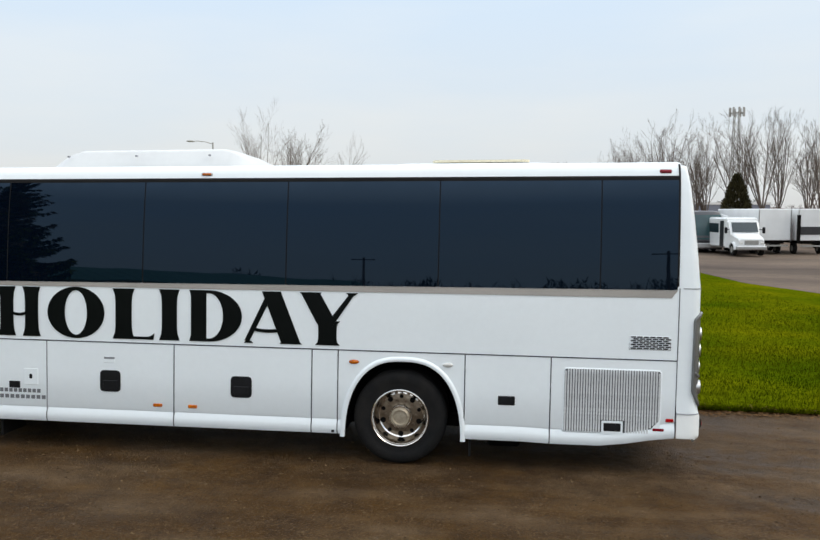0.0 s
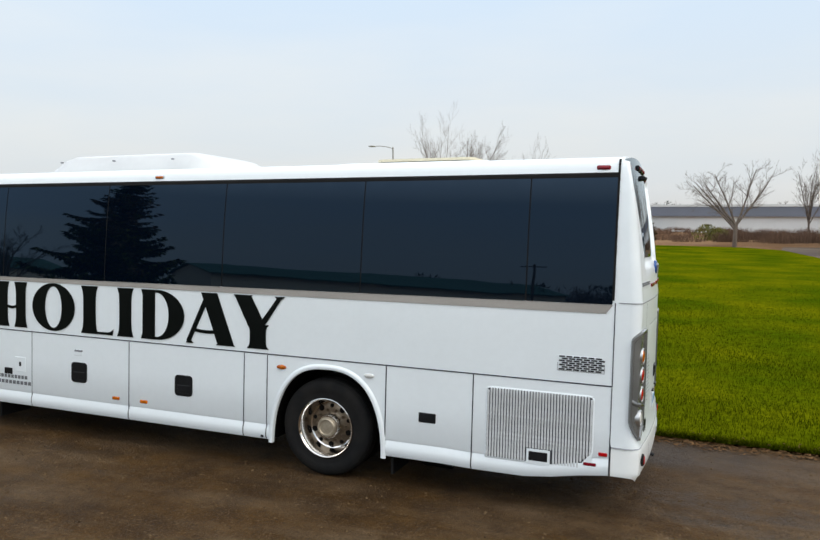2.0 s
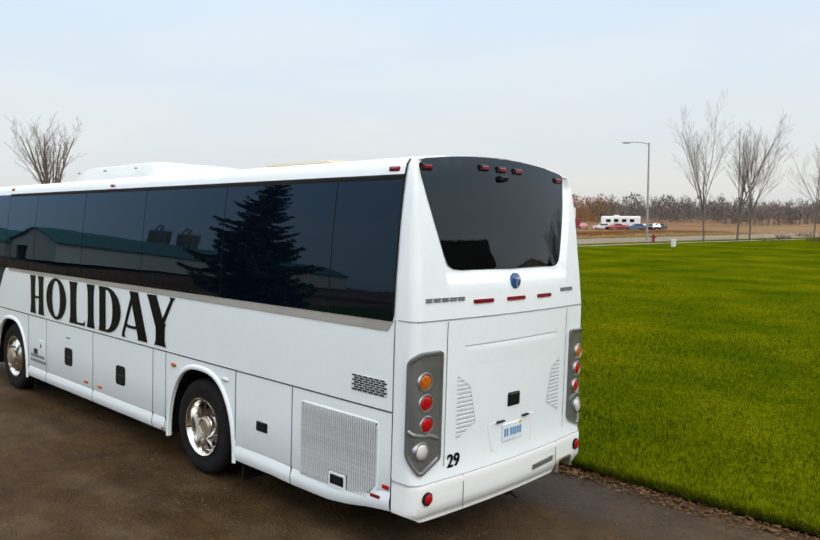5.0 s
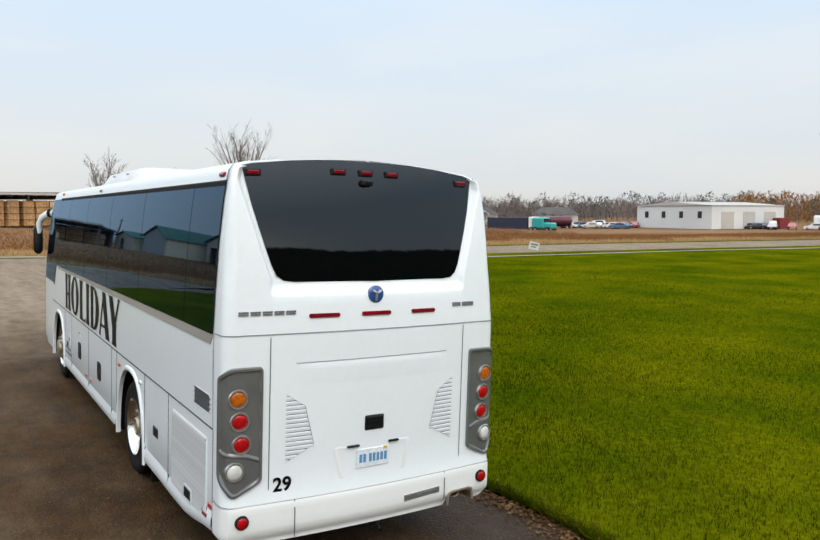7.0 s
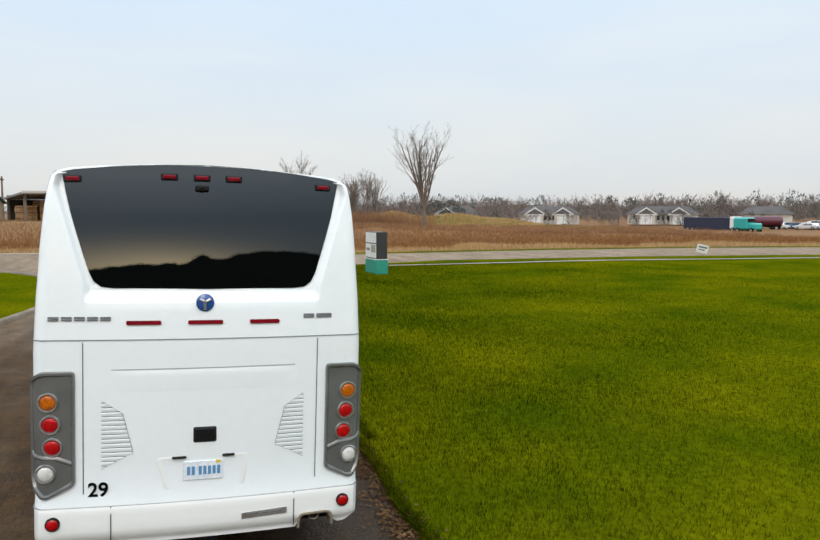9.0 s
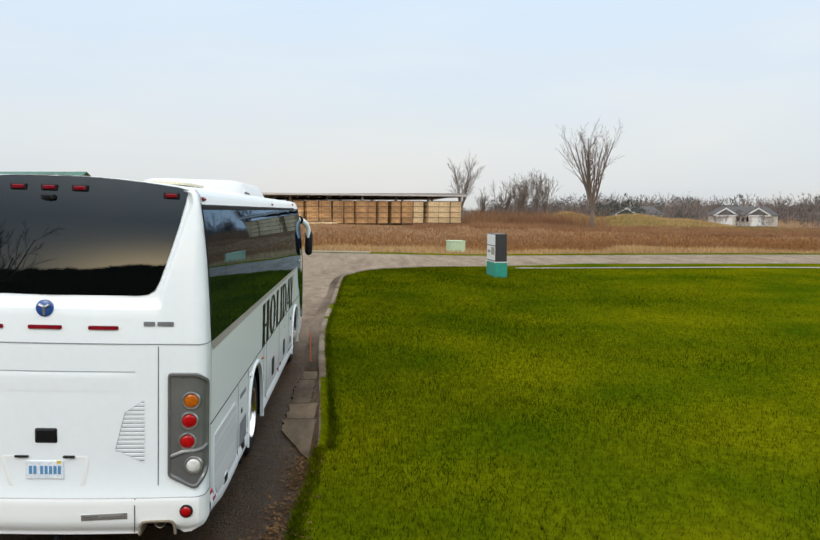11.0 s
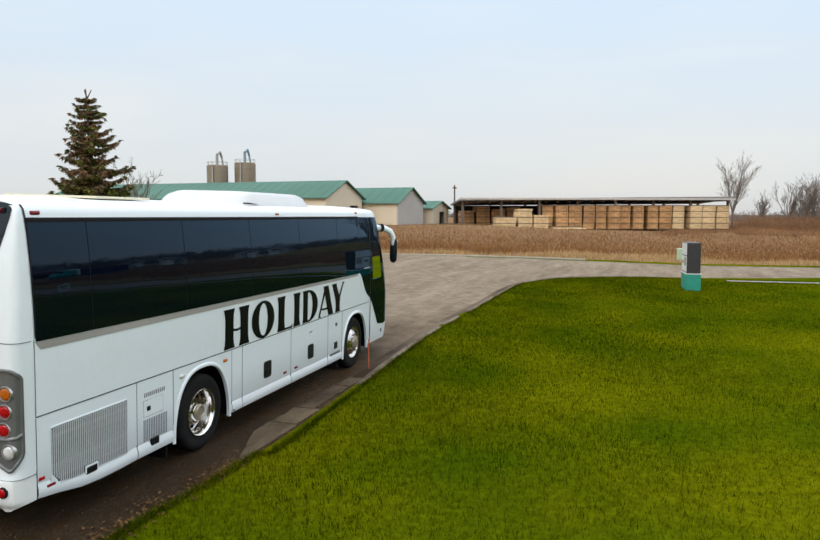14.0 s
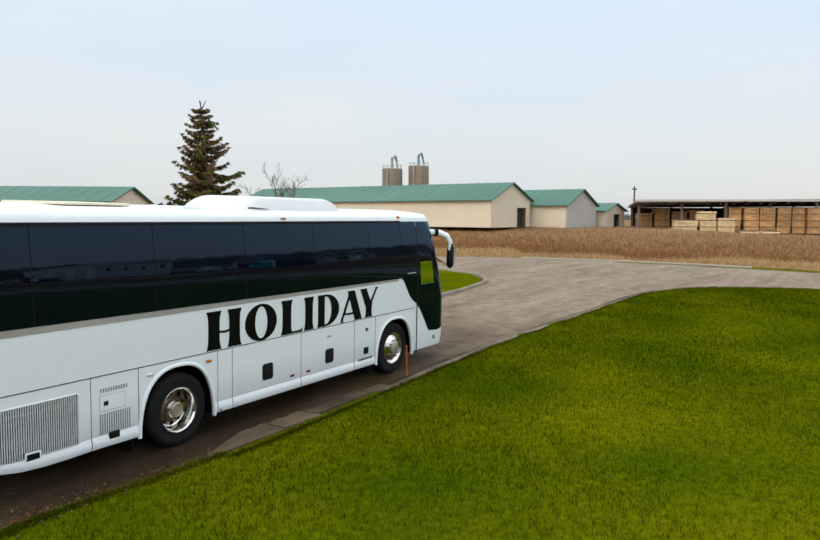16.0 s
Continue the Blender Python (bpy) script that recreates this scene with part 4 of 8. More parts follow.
for z in (0.365, 0.385, 0.41, 0.44, 0.50, 0.56, 0.62, 0.66, 0.682, 0.690, 0.694):
    row = []
    for s in srange:
        zz = z
        if EXH[0] < s < EXH[1]:
            k = min(1.0, min(s - EXH[0], EXH[1] - s) / 0.05)
            zz = max(z, z + (EXH[2] - z) * k) if z < EXH[2] else z
        zz += 0.065 * smooth_step(1.12, 1.32, abs(s)) * max(0.0, 1 - (zz - 0.365) / 0.30)
        row.append(lower_rear(zz, s))
    rows.append(row)
g.grid(rows)
bumper = part("bumper", g, PAINT_REAR, coach, "white moulded rear bumper with an exhaust notch", smooth=40)
g = Geo()
g.grid([[rear_at(s, z, 0.012 if z < 0.69 else 0.004) for s in srange] for z in (0.688, 0.696)])
part("bumper_gap", g, SEAM_SOFT, bumper)
for s in (-0.715, 0.715):
    g = Geo()
    g.grid([[rear_at(s + d, z, 0.0225 if z < 0.66 else 0.014) for d in (-0.004, 0.004)] for z in (0.40, 0.5, 0.6, 0.66, 0.69)])
    part("bumper_joint", g, SEAM, bumper)
# exhaust
g = Geo().lathe([(-0.28, 0.05), (0.0, 0.05), (0.004, 0.047), (0.0, 0.042), (-0.2, 0.04)], (-0.06, 0.90, 0.445), (1, 0, 0.0), 20)
part("exhaust_pipe", g, HUB, coach, "dull tan exhaust tail pipe", smooth=True)
notch = rounded([(0.745, 0.375), (0.755, 0.50), (1.045, 0.50), (1.055, 0.375)], [0.0, 0.06, 0.06, 0.0], 6)
rows = []
for s, z in notch:
    in_s, in_z = 0.90 + (s - 0.90) * 0.86, 0.375 + (z - 0.375) * 0.80
    rows.append([rear_at(s, z, 0.012), rear_at(s, z, 0.030), rear_at(0.90 + (s - 0.90) * 0.92, 0.375 + (z - 0.375) * 0.90, 0.032), rear_at(in_s, in_z, 0.022), rear_at(in_s, in_z, -0.16)])
part("exhaust_surround", Geo().grid(rows), HUB, coach, "cream arched edge of the exhaust notch", smooth=40)
part("exhaust_cavity", Geo().box(-0.17, -0.16, 0.74, 1.06, 0.37, 0.52), DARK, coach)
g = Geo().box(-0.10, -0.03, 0.02, 0.10, 0.30, 0.40, 0.01)
g.tube((-0.02, 0.06, 0.33), (0.05, 0.06, 0.30), 0.018)
part("tow_eye", g, BLACK_PLASTIC, coach)


def rear_patch(name, poly, material, parent, off=0.006, label="", step=0.12, smooth=True):
    """A patch that follows the rear skin, from an outline of (s, z)."""
    pts = [Vector(p) for p in poly]
    n = len(pts)
    xs, zs = [p.x for p in pts], [p.y for p in pts]
    a = min(xs) + step / 2
    while a < max(xs):
        b = min(zs) + step / 2
        while b < max(zs):
            pts.append(Vector((a, b)))
            b += step
        a += step
    out = delaunay_2d_cdt(pts, [], [list(range(n))], 1, 1e-6)
    g = Geo()
    g.add([rear_at(p.x, p.y, off) for p in out[0]], [tuple(f) for f in out[2]])
    rim = [rear_at(p.x, p.y, off) for p in pts[:n]] + [rear_at(p.x, p.y, -0.004) for p in pts[:n]]
    g.add(rim, [(i, (i + 1) % n, n + (i + 1) % n, n + i) for i in range(n)])
    return part(name, g, material, parent, label, smooth=30 if smooth else False)


# rear window
right_edge = [(0.0, 2.388), (0.70, 2.393), (0.79, 2.403), (0.845, 2.445), (0.882, 2.52), (0.92, 2.64), (0.972, 2.81), (1.022, 2.99), (1.056, 3.15), (1.086, 3.286)]
top_edge = [(1.0, 3.308), (0.9, 3.320), (0.72, 3.342), (0.5, 3.358), (0.28, 3.368), (0.0, 3.372)]
window_poly = right_edge + top_edge + [(-s, z) for s, z in reversed(top_edge[:-1])] + [(-s, z) for s, z in reversed(right_edge[1:])]
rear_window = rear_patch("rear_window", window_poly, TINTED_REAR, coach, 0.007, "large dark tinted rear window flaring towards the roof", 0.1)
for s in (-1.005, -0.29, -0.04, 0.21, 0.95):
    zc = 3.235 if abs(s) > 0.9 else 3.275
    g = Geo()
    p = Vector(rear_at(s, zc, 0.0))
    g.box(p.x - 0.01, p.x + 0.026, p.y - 0.066, p.y + 0.066, p.z - 0.028, p.z + 0.028, 0.008)
    lamp = part("marker_lamp", g, BLACK_PLASTIC, coach)
    g = Geo().box(p.x + 0.02, p.x + 0.036, p.y - 0.050, p.y + 0.050, p.z - 0.016, p.z + 0.016, 0.006)
    part("lens", g, RED_DARK, lamp, "dark red lens")
p = Vector(rear_at(-0.04, 3.20, 0.0))
g = Geo().box(p.x - 0.01, p.x + 0.05, p.y - 0.055, p.y + 0.055, p.z - 0.03, p.z + 0.02, 0.012)
g.tube((p.x + 0.045, p.y, p.z - 0.008), (p.x + 0.062, p.y, p.z - 0.012), 0.018, n=12)
part("reversing_camera", g, BLACK_PLASTIC, coach)

# rear hatch: gaps, swage lines, louvres, latch, plate recess
for s in (-0.917, 0.896):
    g = Geo()
    g.grid([[rear_at(s + d, z, 0.003) for d in (-0.0035, 0.0035)] for z in (0.70, 1.0, 1.5, 1.98)])
    part("hatch_gap", g, SEAM, coach)
g = Geo()
g.grid([[rear_at(-1.43 + 2.86 * k / 120, z, 0.0065) for k in range(121)] for z in (1.995, 2.003)])
part("hatch_top_gap", g, SEAM_SOFT, coach)
g = Geo()
for z0, h, s1 in ((1.755, 0.03, 0.72),):
    rows = []
    for dz, off in ((0.0, 0.0), (-0.012, 0.0035), (-0.05, 0.004), (-0.10, 0.003), (-0.16, 0.0012)):
        rows.append([rear_at(-s1 + 2 * s1 * k / 24, z0 + dz, off * min(1.0, min(k, 24 - k) / 2.0)) for k in range(25)])
    g.grid(rows)
part("hatch_swage", g, PAINT, coach, smooth=60)
g = Geo()
g.grid([[rear_at(-0.71 + 1.42 * k / 20, 1.7655 + dz, 0.006) for k in range(21)] for dz in (-0.0025, 0.0025)])
part("swage_shadow_line", g, SEAM_SOFT, coach)
for sign in (-1, 1):
    poly = [(0.785, 1.525), (0.63, 1.42), (0.552, 1.105), (0.785, 0.985)]
    for k in range(15):
        z = 1.505 - 0.5 * k / 14
        if z > 1.42:
            s_in = 0.785 - (1.525 - z) / 0.105 * 0.155
        elif z > 1.105:
            s_in = 0.63 - (1.42 - z) / 0.315 * 0.078
        else:
            s_in = 0.552 + (1.105 - z) / 0.12 * 0.233
        s_in = min(s_in, 0.77)
        # each blade's inner end is cut along the panel's slanted side
        a, b = sign * s_in, sign * 0.785
        cut = sign * (0.040 if z > 1.42 else 0.007 if z > 1.105 else -0.045)
        g = Geo()
        g.grid([[rear_at(a - cut * (dz / -0.026) * (1 - k2 / 4) + (b - a) * k2 / 4, z + dz, off) for k2 in range(5)] for dz, off in ((0.0, 0.001), (-0.004, 0.0045), (-0.018, 0.004), (-0.026, 0.0015))])
        louvre = part("louvre", g, PAINT, coach, smooth=50)
        g = Geo()
        g.grid([[rear_at(a + (b - a) * k2 / 4, z + dz, 0.0045) for k2 in range(5)] for dz in (0.004, -0.0015)])
        part("louvre_slot", g, SEAM, louvre)
    edge_line = Geo()
    for (s0, z0), (s1, z1) in zip(poly, poly[1:]):
        edge_line.grid([[rear_at(sign * (s0 + (s1 - s0) * k2 / 5) + d, z0 + (z1 - z0) * k2 / 5, 0.0052) for d in (-0.0022, 0.0022)] for k2 in range(6)])
    part("louvre_outline", edge_line, SEAM_SOFT, coach)
g = Geo()
p = Vector(rear_at(0, 1.22, 0.0))
g.box(p.x - 0.01, p.x + 0.012, -0.098, 0.082, 1.158, 1.284, 0.012)
latch = part("hatch_latch", g, BLACK_PLASTIC, coach)
part("latch_paddle", Geo().box(p.x + 0.008, p.x + 0.018, -0.085, 0.07, 1.20, 1.272, 0.006), BLACK_PLASTIC, latch)
# plate recess
rec = rounded([(-0.385, 1.05), (0.345, 1.05), (0.30, 0.775), (-0.315, 0.775)], 0.04)
g = Geo()
inner = [(-0.02 + (s + 0.02) * 0.90, 0.915 + (z - 0.915) * 0.84) for s, z in rec]
g.grid([[rear_at(s, z, 0.002) for s, z in rec], [rear_at(s, z, 0.0038) for s, z in [(-0.02 + (s + 0.02) * 0.98, 0.915 + (z - 0.915) * 0.97) for s, z in rec]], [rear_at(s, z, 0.0015) for s, z in inner]], closed=True)
recess = part("plate_recess", g, PAINT_REAR, coach, smooth=60)
p = Vector(rear_at(-0.02, 0.94, 0.0))
g = Geo().box(p.x, p.x + 0.010, -0.175, 0.135, 0.852, 1.008, 0.004)
plate = part("number_plate", g, PLATE_WHITE, coach, "white and pale blue number plate")
for k in range(7):
    y = -0.145 + 0.036 * k + (0.018 if k > 1 else 0)
    g = Geo().box(p.x + 0.0095, p.x + 0.0125, y, y + 0.024, 0.895, 0.965)
    part("plate_bar", g, PLATE_BLUE, plate)
part("plate_sticker", Geo().box(p.x + 0.0095, p.x + 0.0125, 0.08, 0.115, 0.985, 1.010), PLATE_YELLOW, plate)
for y0, y1, z in ((-0.26, -0.15, 1.045), (0.13, 0.225, 1.045)):
    part("plate_lamp", Geo().box(p.x, p.x + 0.022, y0, y1, z - 0.008, z + 0.008, 0.003), BLACK_PLASTIC, coach)

# reflectors, badge, maker's and model's bars
for s0, s1 in ((-0.605, -0.345), (-0.145, 0.125), (0.335, 0.575)):
    rear_patch("reflector_strip", rounded([(s0, 2.115), (s1, 2.115), (s1, 2.147), (s0, 2.147)], 0.014), RED_DARK, coach, 0.012, "dark red reflector strip")
g = Geo()
p = Vector(rear_at(-0.015, 2.285, 0.0))
g.lathe([(-0.01, 0.070), (0.012, 0.070), (0.018, 0.063), (0.021, 0.0)], p, (1, 0, 0.05), 28)
badge = part("badge", g, BLUE_BADGE, coach, "round blue enamel badge with a silver mark", smooth=True)
g = Geo()
g.tube((p.x + 0.019, p.y - 0.04, p.z + 0.03), (p.x + 0.024, p.y + 0.005, p.z + 0.01), 0.014, 0.010, n=6)
g.tube((p.x + 0.019, p.y + 0.04, p.z + 0.03), (p.x + 0.024, p.y + 0.005, p.z + 0.01), 0.014, 0.010, n=6)
g.tube((p.x + 0.024, p.y, p.z + 0.02), (p.x + 0.019, p.y, p.z - 0.055), 0.012, n=6)
part("badge_mark", g, SILVER, badge)
for k in range(5):
    s = -1.165 + 0.093 * k
    for z0, z1 in ((2.148, 2.158), (2.164, 2.178)):
        rear_patch("maker_bar", [(s, z0), (s + 0.076, z0), (s + 0.078, z1), (s + 0.002, z1)], GREY_INK, coach, 0.010)
for s0, s1 in ((0.775, 0.865), (0.885, 1.015)):
    rear_patch("model_bar", rounded([(s0, 2.150), (s1, 2.150), (s1, 2.185), (s0, 2.185)], 0.006), GREY_INK, coach, 0.008)
rear_patch("bumper_label", rounded([(0.285, 0.505), (0.655, 0.52), (0.655, 0.57), (0.285, 0.555)], 0.004), SILVER, bumper, 0.026, "long silver sticker with small dark print")
for s0, s1 in ((0.31, 0.42), (0.45, 0.62)):
    rear_patch("print_bar", [(s0, 0.535), (s1, 0.54), (s1, 0.548), (s0, 0.543)], GREY_INK, bumper, 0.028)
# fleet number
font = bpy.data.curves.new("fleet_number", "FONT")
font.body, font.size, font.extrude, font.offset = "29", 0.155, 0.002, 0.0035
text_ob = bpy.data.objects.new("fleet_number", font)
scene.collection.objects.link(text_ob)
bpy.context.view_layer.update()
number_mesh = bpy.data.meshes.new_from_object(text_ob.evaluated_get(bpy.context.evaluated_depsgraph_get()))
bpy.data.objects.remove(text_ob)
number_mesh.materials.clear()
for v in number_mesh.vertices:
    s, z, d = -0.885 + v.co.x * 0.98, 0.768 + v.co.y, v.co.z
    v.co = rear_at(s, z, 0.008 + d)
part("fleet_number", number_mesh, BLACK_FILM, coach, "black fleet number 29")

# tail lamp clusters, wrapped round the corners
for sign in (-1, 1):
    poly = [(0.975, 1.755), (1.22, 1.755), (1.315, 1.69), (1.315, 0.93), (1.28, 0.855), (1.215, 0.765), (1.18, 0.762), (0.975, 0.865)]
    poly = [(sign * s, z) for s, z in rounded(poly, 0.035)]
    cluster = rear_patch("tail_lamp_housing", poly, GREY_HOUSING, coach, 0.012, "graphite tail lamp housing wrapping the corner", 0.05)
    mid_s, mid_z = 1.15, 1.28
    g = Geo()
    ring0 = [(s, z) for s, z in poly]
    def shrink(k):
        return [(sign * mid_s + (s - sign * mid_s) * k, mid_z + (z - mid_z) * (1 - (1 - k) * 0.45)) for s, z in ring0]
    g.grid([[rear_at(s, z, 0.004) for s, z in shrink(1.02)], [rear_at(s, z, 0.026) for s, z in shrink(0.985)], [rear_at(s, z, 0.026) for s, z in shrink(0.90)], [rear_at(s, z, 0.008) for s, z in shrink(0.84)]], closed=True)
    part("housing_rim", g, GREY_HOUSING, cluster, smooth=50)
    g = Geo()
    g.grid([[rear_at(sign * s, z + dz, off) for dz, off in ((0.022, 0.013), (0.004, 0.024), (-0.004, 0.025), (-0.020, 0.013))] for s, z in ((1.0, 1.035), (1.1, 1.075), (1.2, 1.085), (1.26, 1.10), (1.30, 1.13))])
    part("housing_brow", g, GREY_HOUSING, cluster, smooth=50)
    for s, z, r, m, lab in ((1.165, 1.522, 0.058, AMBER, "amber turn lens"), (1.150, 1.348, 0.058, RED_LENS, "red lens"), (1.135, 1.17, 0.058, RED_LENS, "red lens"), (1.185, 0.965, 0.058, CLEAR_LENS, "clear reversing lens")):
        p = Vector(rear_at(sign * s, z, 0.0))
        nrm = Vector((1.0, 0.12 * sign, 0)).normalized()
        g = Geo().lathe([(-0.03, r + 0.020), (0.014, r + 0.019), (0.024, r + 0.013), (0.023, r + 0.004), (0.012, r)], p, nrm, 26)
        part("lamp_bezel", g, SILVER, cluster, "satin silver bezel", smooth=40)
        g = Geo().lathe([(0.006, r + 0.002), (0.018, r * 0.97), (0.025, r * 0.75), (0.029, r * 0.4), (0.030, 0.0)], p, nrm, 26)
        part("lamp_lens", g, m, cluster, lab, smooth=60)
    p = Vector(rear_at(sign * 1.135, 0.575, 0.0))
    q = (Vector(rear_at(sign * 1.135, 0.575, 1.0)) - p).normalized()
    g = Geo().lathe([(0.0, 0.055), (0.034, 0.054), (0.040, 0.046), (0.0395, 0.040)], p, q, 24)
    low = part("round_reflector", g, RUBBER, bumper)
    part("reflector_lens", Geo().lathe([(0.036, 0.046), (0.046, 0.036), (0.049, 0.0)], p, q, 24), RED_LENS, low, "red lens", smooth=60)

# ---- the window bands ----
def finer(poly, most):
    """The same outline with no edge longer than most."""
    out = []
    for i, p in enumerate(poly):
        q = poly[(i + 1) % len(poly)]
        n = max(1, math.ceil(math.dist(p, q) / most))
        out += [(p[0] + (q[0] - p[0]) * k / n, p[1] + (q[1] - p[1]) * k / n) for k in range(n)]
    return out


def side_patch(name, poly, material, side, off, parent, label="", step=0.35, back=-0.004):
    pts = [Vector(p) for p in finer(poly, 0.14)]
    n = len(pts)
    xs, zs = [p.x for p in pts], [p.y for p in pts]
    a = min(xs) + step / 2
    while a < max(xs):
        b = min(zs) + 0.06
        while b < max(zs):
            pts.append(Vector((a, b)))
            b += 0.12
        a += step
    out = delaunay_2d_cdt(pts, [], [list(range(n))], 1, 1e-6)
    g = Geo()
    g.add([side_at(p.x, p.y, side, off) for p in out[0]], [tuple(f) for f in out[2]])
    rim = [side_at(p.x, p.y, side, off) for p in pts[:n]] + [side_at(p.x, p.y, side, back) for p in pts[:n]]
    g.add(rim, [(i, (i + 1) % n, n + (i + 1) % n, n + i) for i in range(n)])
    return part(name, g, material, parent, label, smooth=30)


WIN_TOP = 3.155
PILLARS = [-0.29, -1.08, -2.77, -4.40, -5.97, -7.51, -8.56]


def win_bot(x):
    return 1.985 + 0.005 * x


for side in (-1, 1):
    # panes between thin gaps
    for a, b in zip(PILLARS, PILLARS[1:]):
        poly = [(a - 0.006, win_bot(a)), (a - 0.006, WIN_TOP), (b + 0.006, WIN_TOP), (b + 0.006, win_bot(b))]
        side_patch("side_window", rounded(poly, 0.012, 2), TINTED, side, 0.008, coach, "deep tinted side window")
    g = Geo()
    g.grid([[side_at(x, z, side, off) for z, off in ((WIN_TOP - 0.03, 0.0095), (WIN_TOP, 0.0125), (WIN_TOP + 0.012, 0.011), (WIN_TOP + 0.016, 0.0))] for x in [-0.29 - 8.3 * k / 24 for k in range(25)]])
    part("window_top_seal", g, RUBBER, coach)
    for x in PILLARS[1:]:
        g = Geo().grid([[side_at(x + d, win_bot(x) + (WIN_TOP - win_bot(x)) * k / 9, side, 0.0055) for d in (-0.008, 0.008)] for k in range(10)])
        part("pillar_seal", g, RUBBER, coach)
    # belt strip, narrowing towards the nose, cut on the slant at the tail
    n = 30
    top = [(-0.29 - 8.15 * i / n, win_bot(-0.29 - 8.15 * i / n) - 0.003) for i in range(n + 1)]
    low = [(-0.35 - 8.10 * i / n, 1.900 - 0.004 * i / n) for i in range(n + 1)]
    side_patch("belt_strip", top + list(reversed(low)), TAUPE, side, 0.006, coach, "taupe belt strip under the windows")
# nose glass: the driver's side and the entrance door's side, and the windscreen
def nose_x(z):
    return FRONT_C + front_shift(z) - 0.40


swoop = [(-8.645, 1.865), (-8.70, 1.78), (-8.842, 1.555), (-8.96, 1.44), (-9.10, 1.352)]
rear_line = [(-8.565, WIN_TOP), (-8.565, 2.10), (-8.575, 1.93)] + swoop
side_patch("driver_window", rear_line[:6] + [(-8.95, 1.60)] + [(nose_x(z), z) for z in (1.6, 1.75, 2.0, 2.25, 2.5, 2.75, 3.0, WIN_TOP)], TINTED, -1, 0.008, coach, "dark driver's window", step=0.12)
side_patch("quarter_glass", rear_line + [(-9.125, 1.34), (-9.125, WIN_TOP)], TINTED, 1, 0.008, coach, "black glass swooping down behind the entrance door", step=0.12)
door_low = [(-9.148, 1.745), (-9.148, 1.30), (-9.26, 1.19), (-9.379, 1.02), (-9.48, 0.88), (-9.56, 0.75), (-9.62, 0.70), (-9.95, 0.665)]
side_patch("door_glass", door_low + [(nose_x(0.7) + 0.06, 0.70)] + [(nose_x(z), z) for z in (1.0, 1.3, 1.745)], TINTED, 1, 0.008, coach, "black glass sweeping down the entrance door", step=0.1)
side_patch("door_glass", [(-9.148, 2.255), (-9.148, WIN_TOP)] + [(nose_x(z), z) for z in (WIN_TOP, 3.0, 2.75, 2.5, 2.255)], TINTED, 1, 0.008, coach, "black glass at the head of the entrance door", step=0.1)
side_patch("door_glass", [(-9.148, 1.745), (-9.148, 2.255), (-9.245, 2.255), (-9.262, 1.745)], TINTED, 1, 0.008, coach, "black glass edge of the entrance door", step=0.1)
side_patch("door_glass", [(-9.70, 2.255), (-9.79, 1.745)] + [(nose_x(z), z) for z in (1.745, 2.0, 2.255)], TINTED, 1, 0.008, coach, "black glass edge of the entrance door", step=0.1)
side_patch("door_pane", [(-9.245, 2.255), (-9.70, 2.255), (-9.79, 1.745), (-9.262, 1.745)], CLEAR_PANE, 1, 0.003, coach, "clear see-through pane in the entrance door", 0.1)
g = Geo()
rows = []
for z in (1.15, 1.5, 1.9, 2.3, 2.7, 3.0, 3.1):
    c, w = FRONT_C + front_shift(z), half_width(z)
    rows.append([settle((c - (FRONT_A + 0.02) * math.cos(radians(t)), (w - FRONT_B) * (t / 48) + (FRONT_B + 0.012) * math.sin(radians(t)), z)) for t in range(-48, 49, 6)])
g.grid(rows)
part("windscreen", g, CLEAR_PANE, coach, "tall curved windscreen", smooth=60)
# nose below the waist
g = Geo()
rows = []
for z in (0.34, 0.40, 0.50, 0.8, 1.0, 1.245):
    c, w, t0 = FRONT_C, 1.275 - 0.03 * smooth_step(0.5, 0.34, z), []
    row = [(-9.05, -w, z)] + [(c - FRONT_A * math.cos(radians(t)), (w - FRONT_B) * (1 if t > 0 else -1 if t < 0 else 0) + FRONT_B * math.sin(radians(t)), z) for t in range(-90, 91, 9)] + [(-9.05, w, z)]
    rows.append(row)
g.grid(rows)
part("nose_panel", g, PAINT, coach, "white moulded nose", smooth=45)
g = Geo()
g.grid([[side_at(x, z, 1, 0.010) for z in (0.30, 0.8, 1.2, 1.4, 1.8, 2.2, 2.6, 3.05)] for x in (-9.150, -9.122)])
part("door_gap", g, RUBBER, coach)
# added sheet closing the hollow shell; the cabin's dimness is its colour
part("bulkhead", Geo().box(-9.10, -9.08, -1.15, 1.15, 1.22, 3.1), DARK, coach, "added dark sheet standing in for the dim cabin")
part("dashboard", Geo().box(-10.25, -9.75, -0.95, 0.95, 1.24, 1.52, 0.04), DARK, coach)
part("door_handle", Geo().box(-9.05, -8.76, 1.275, 1.30, 1.955, 1.975, 0.006), SILVER, coach)

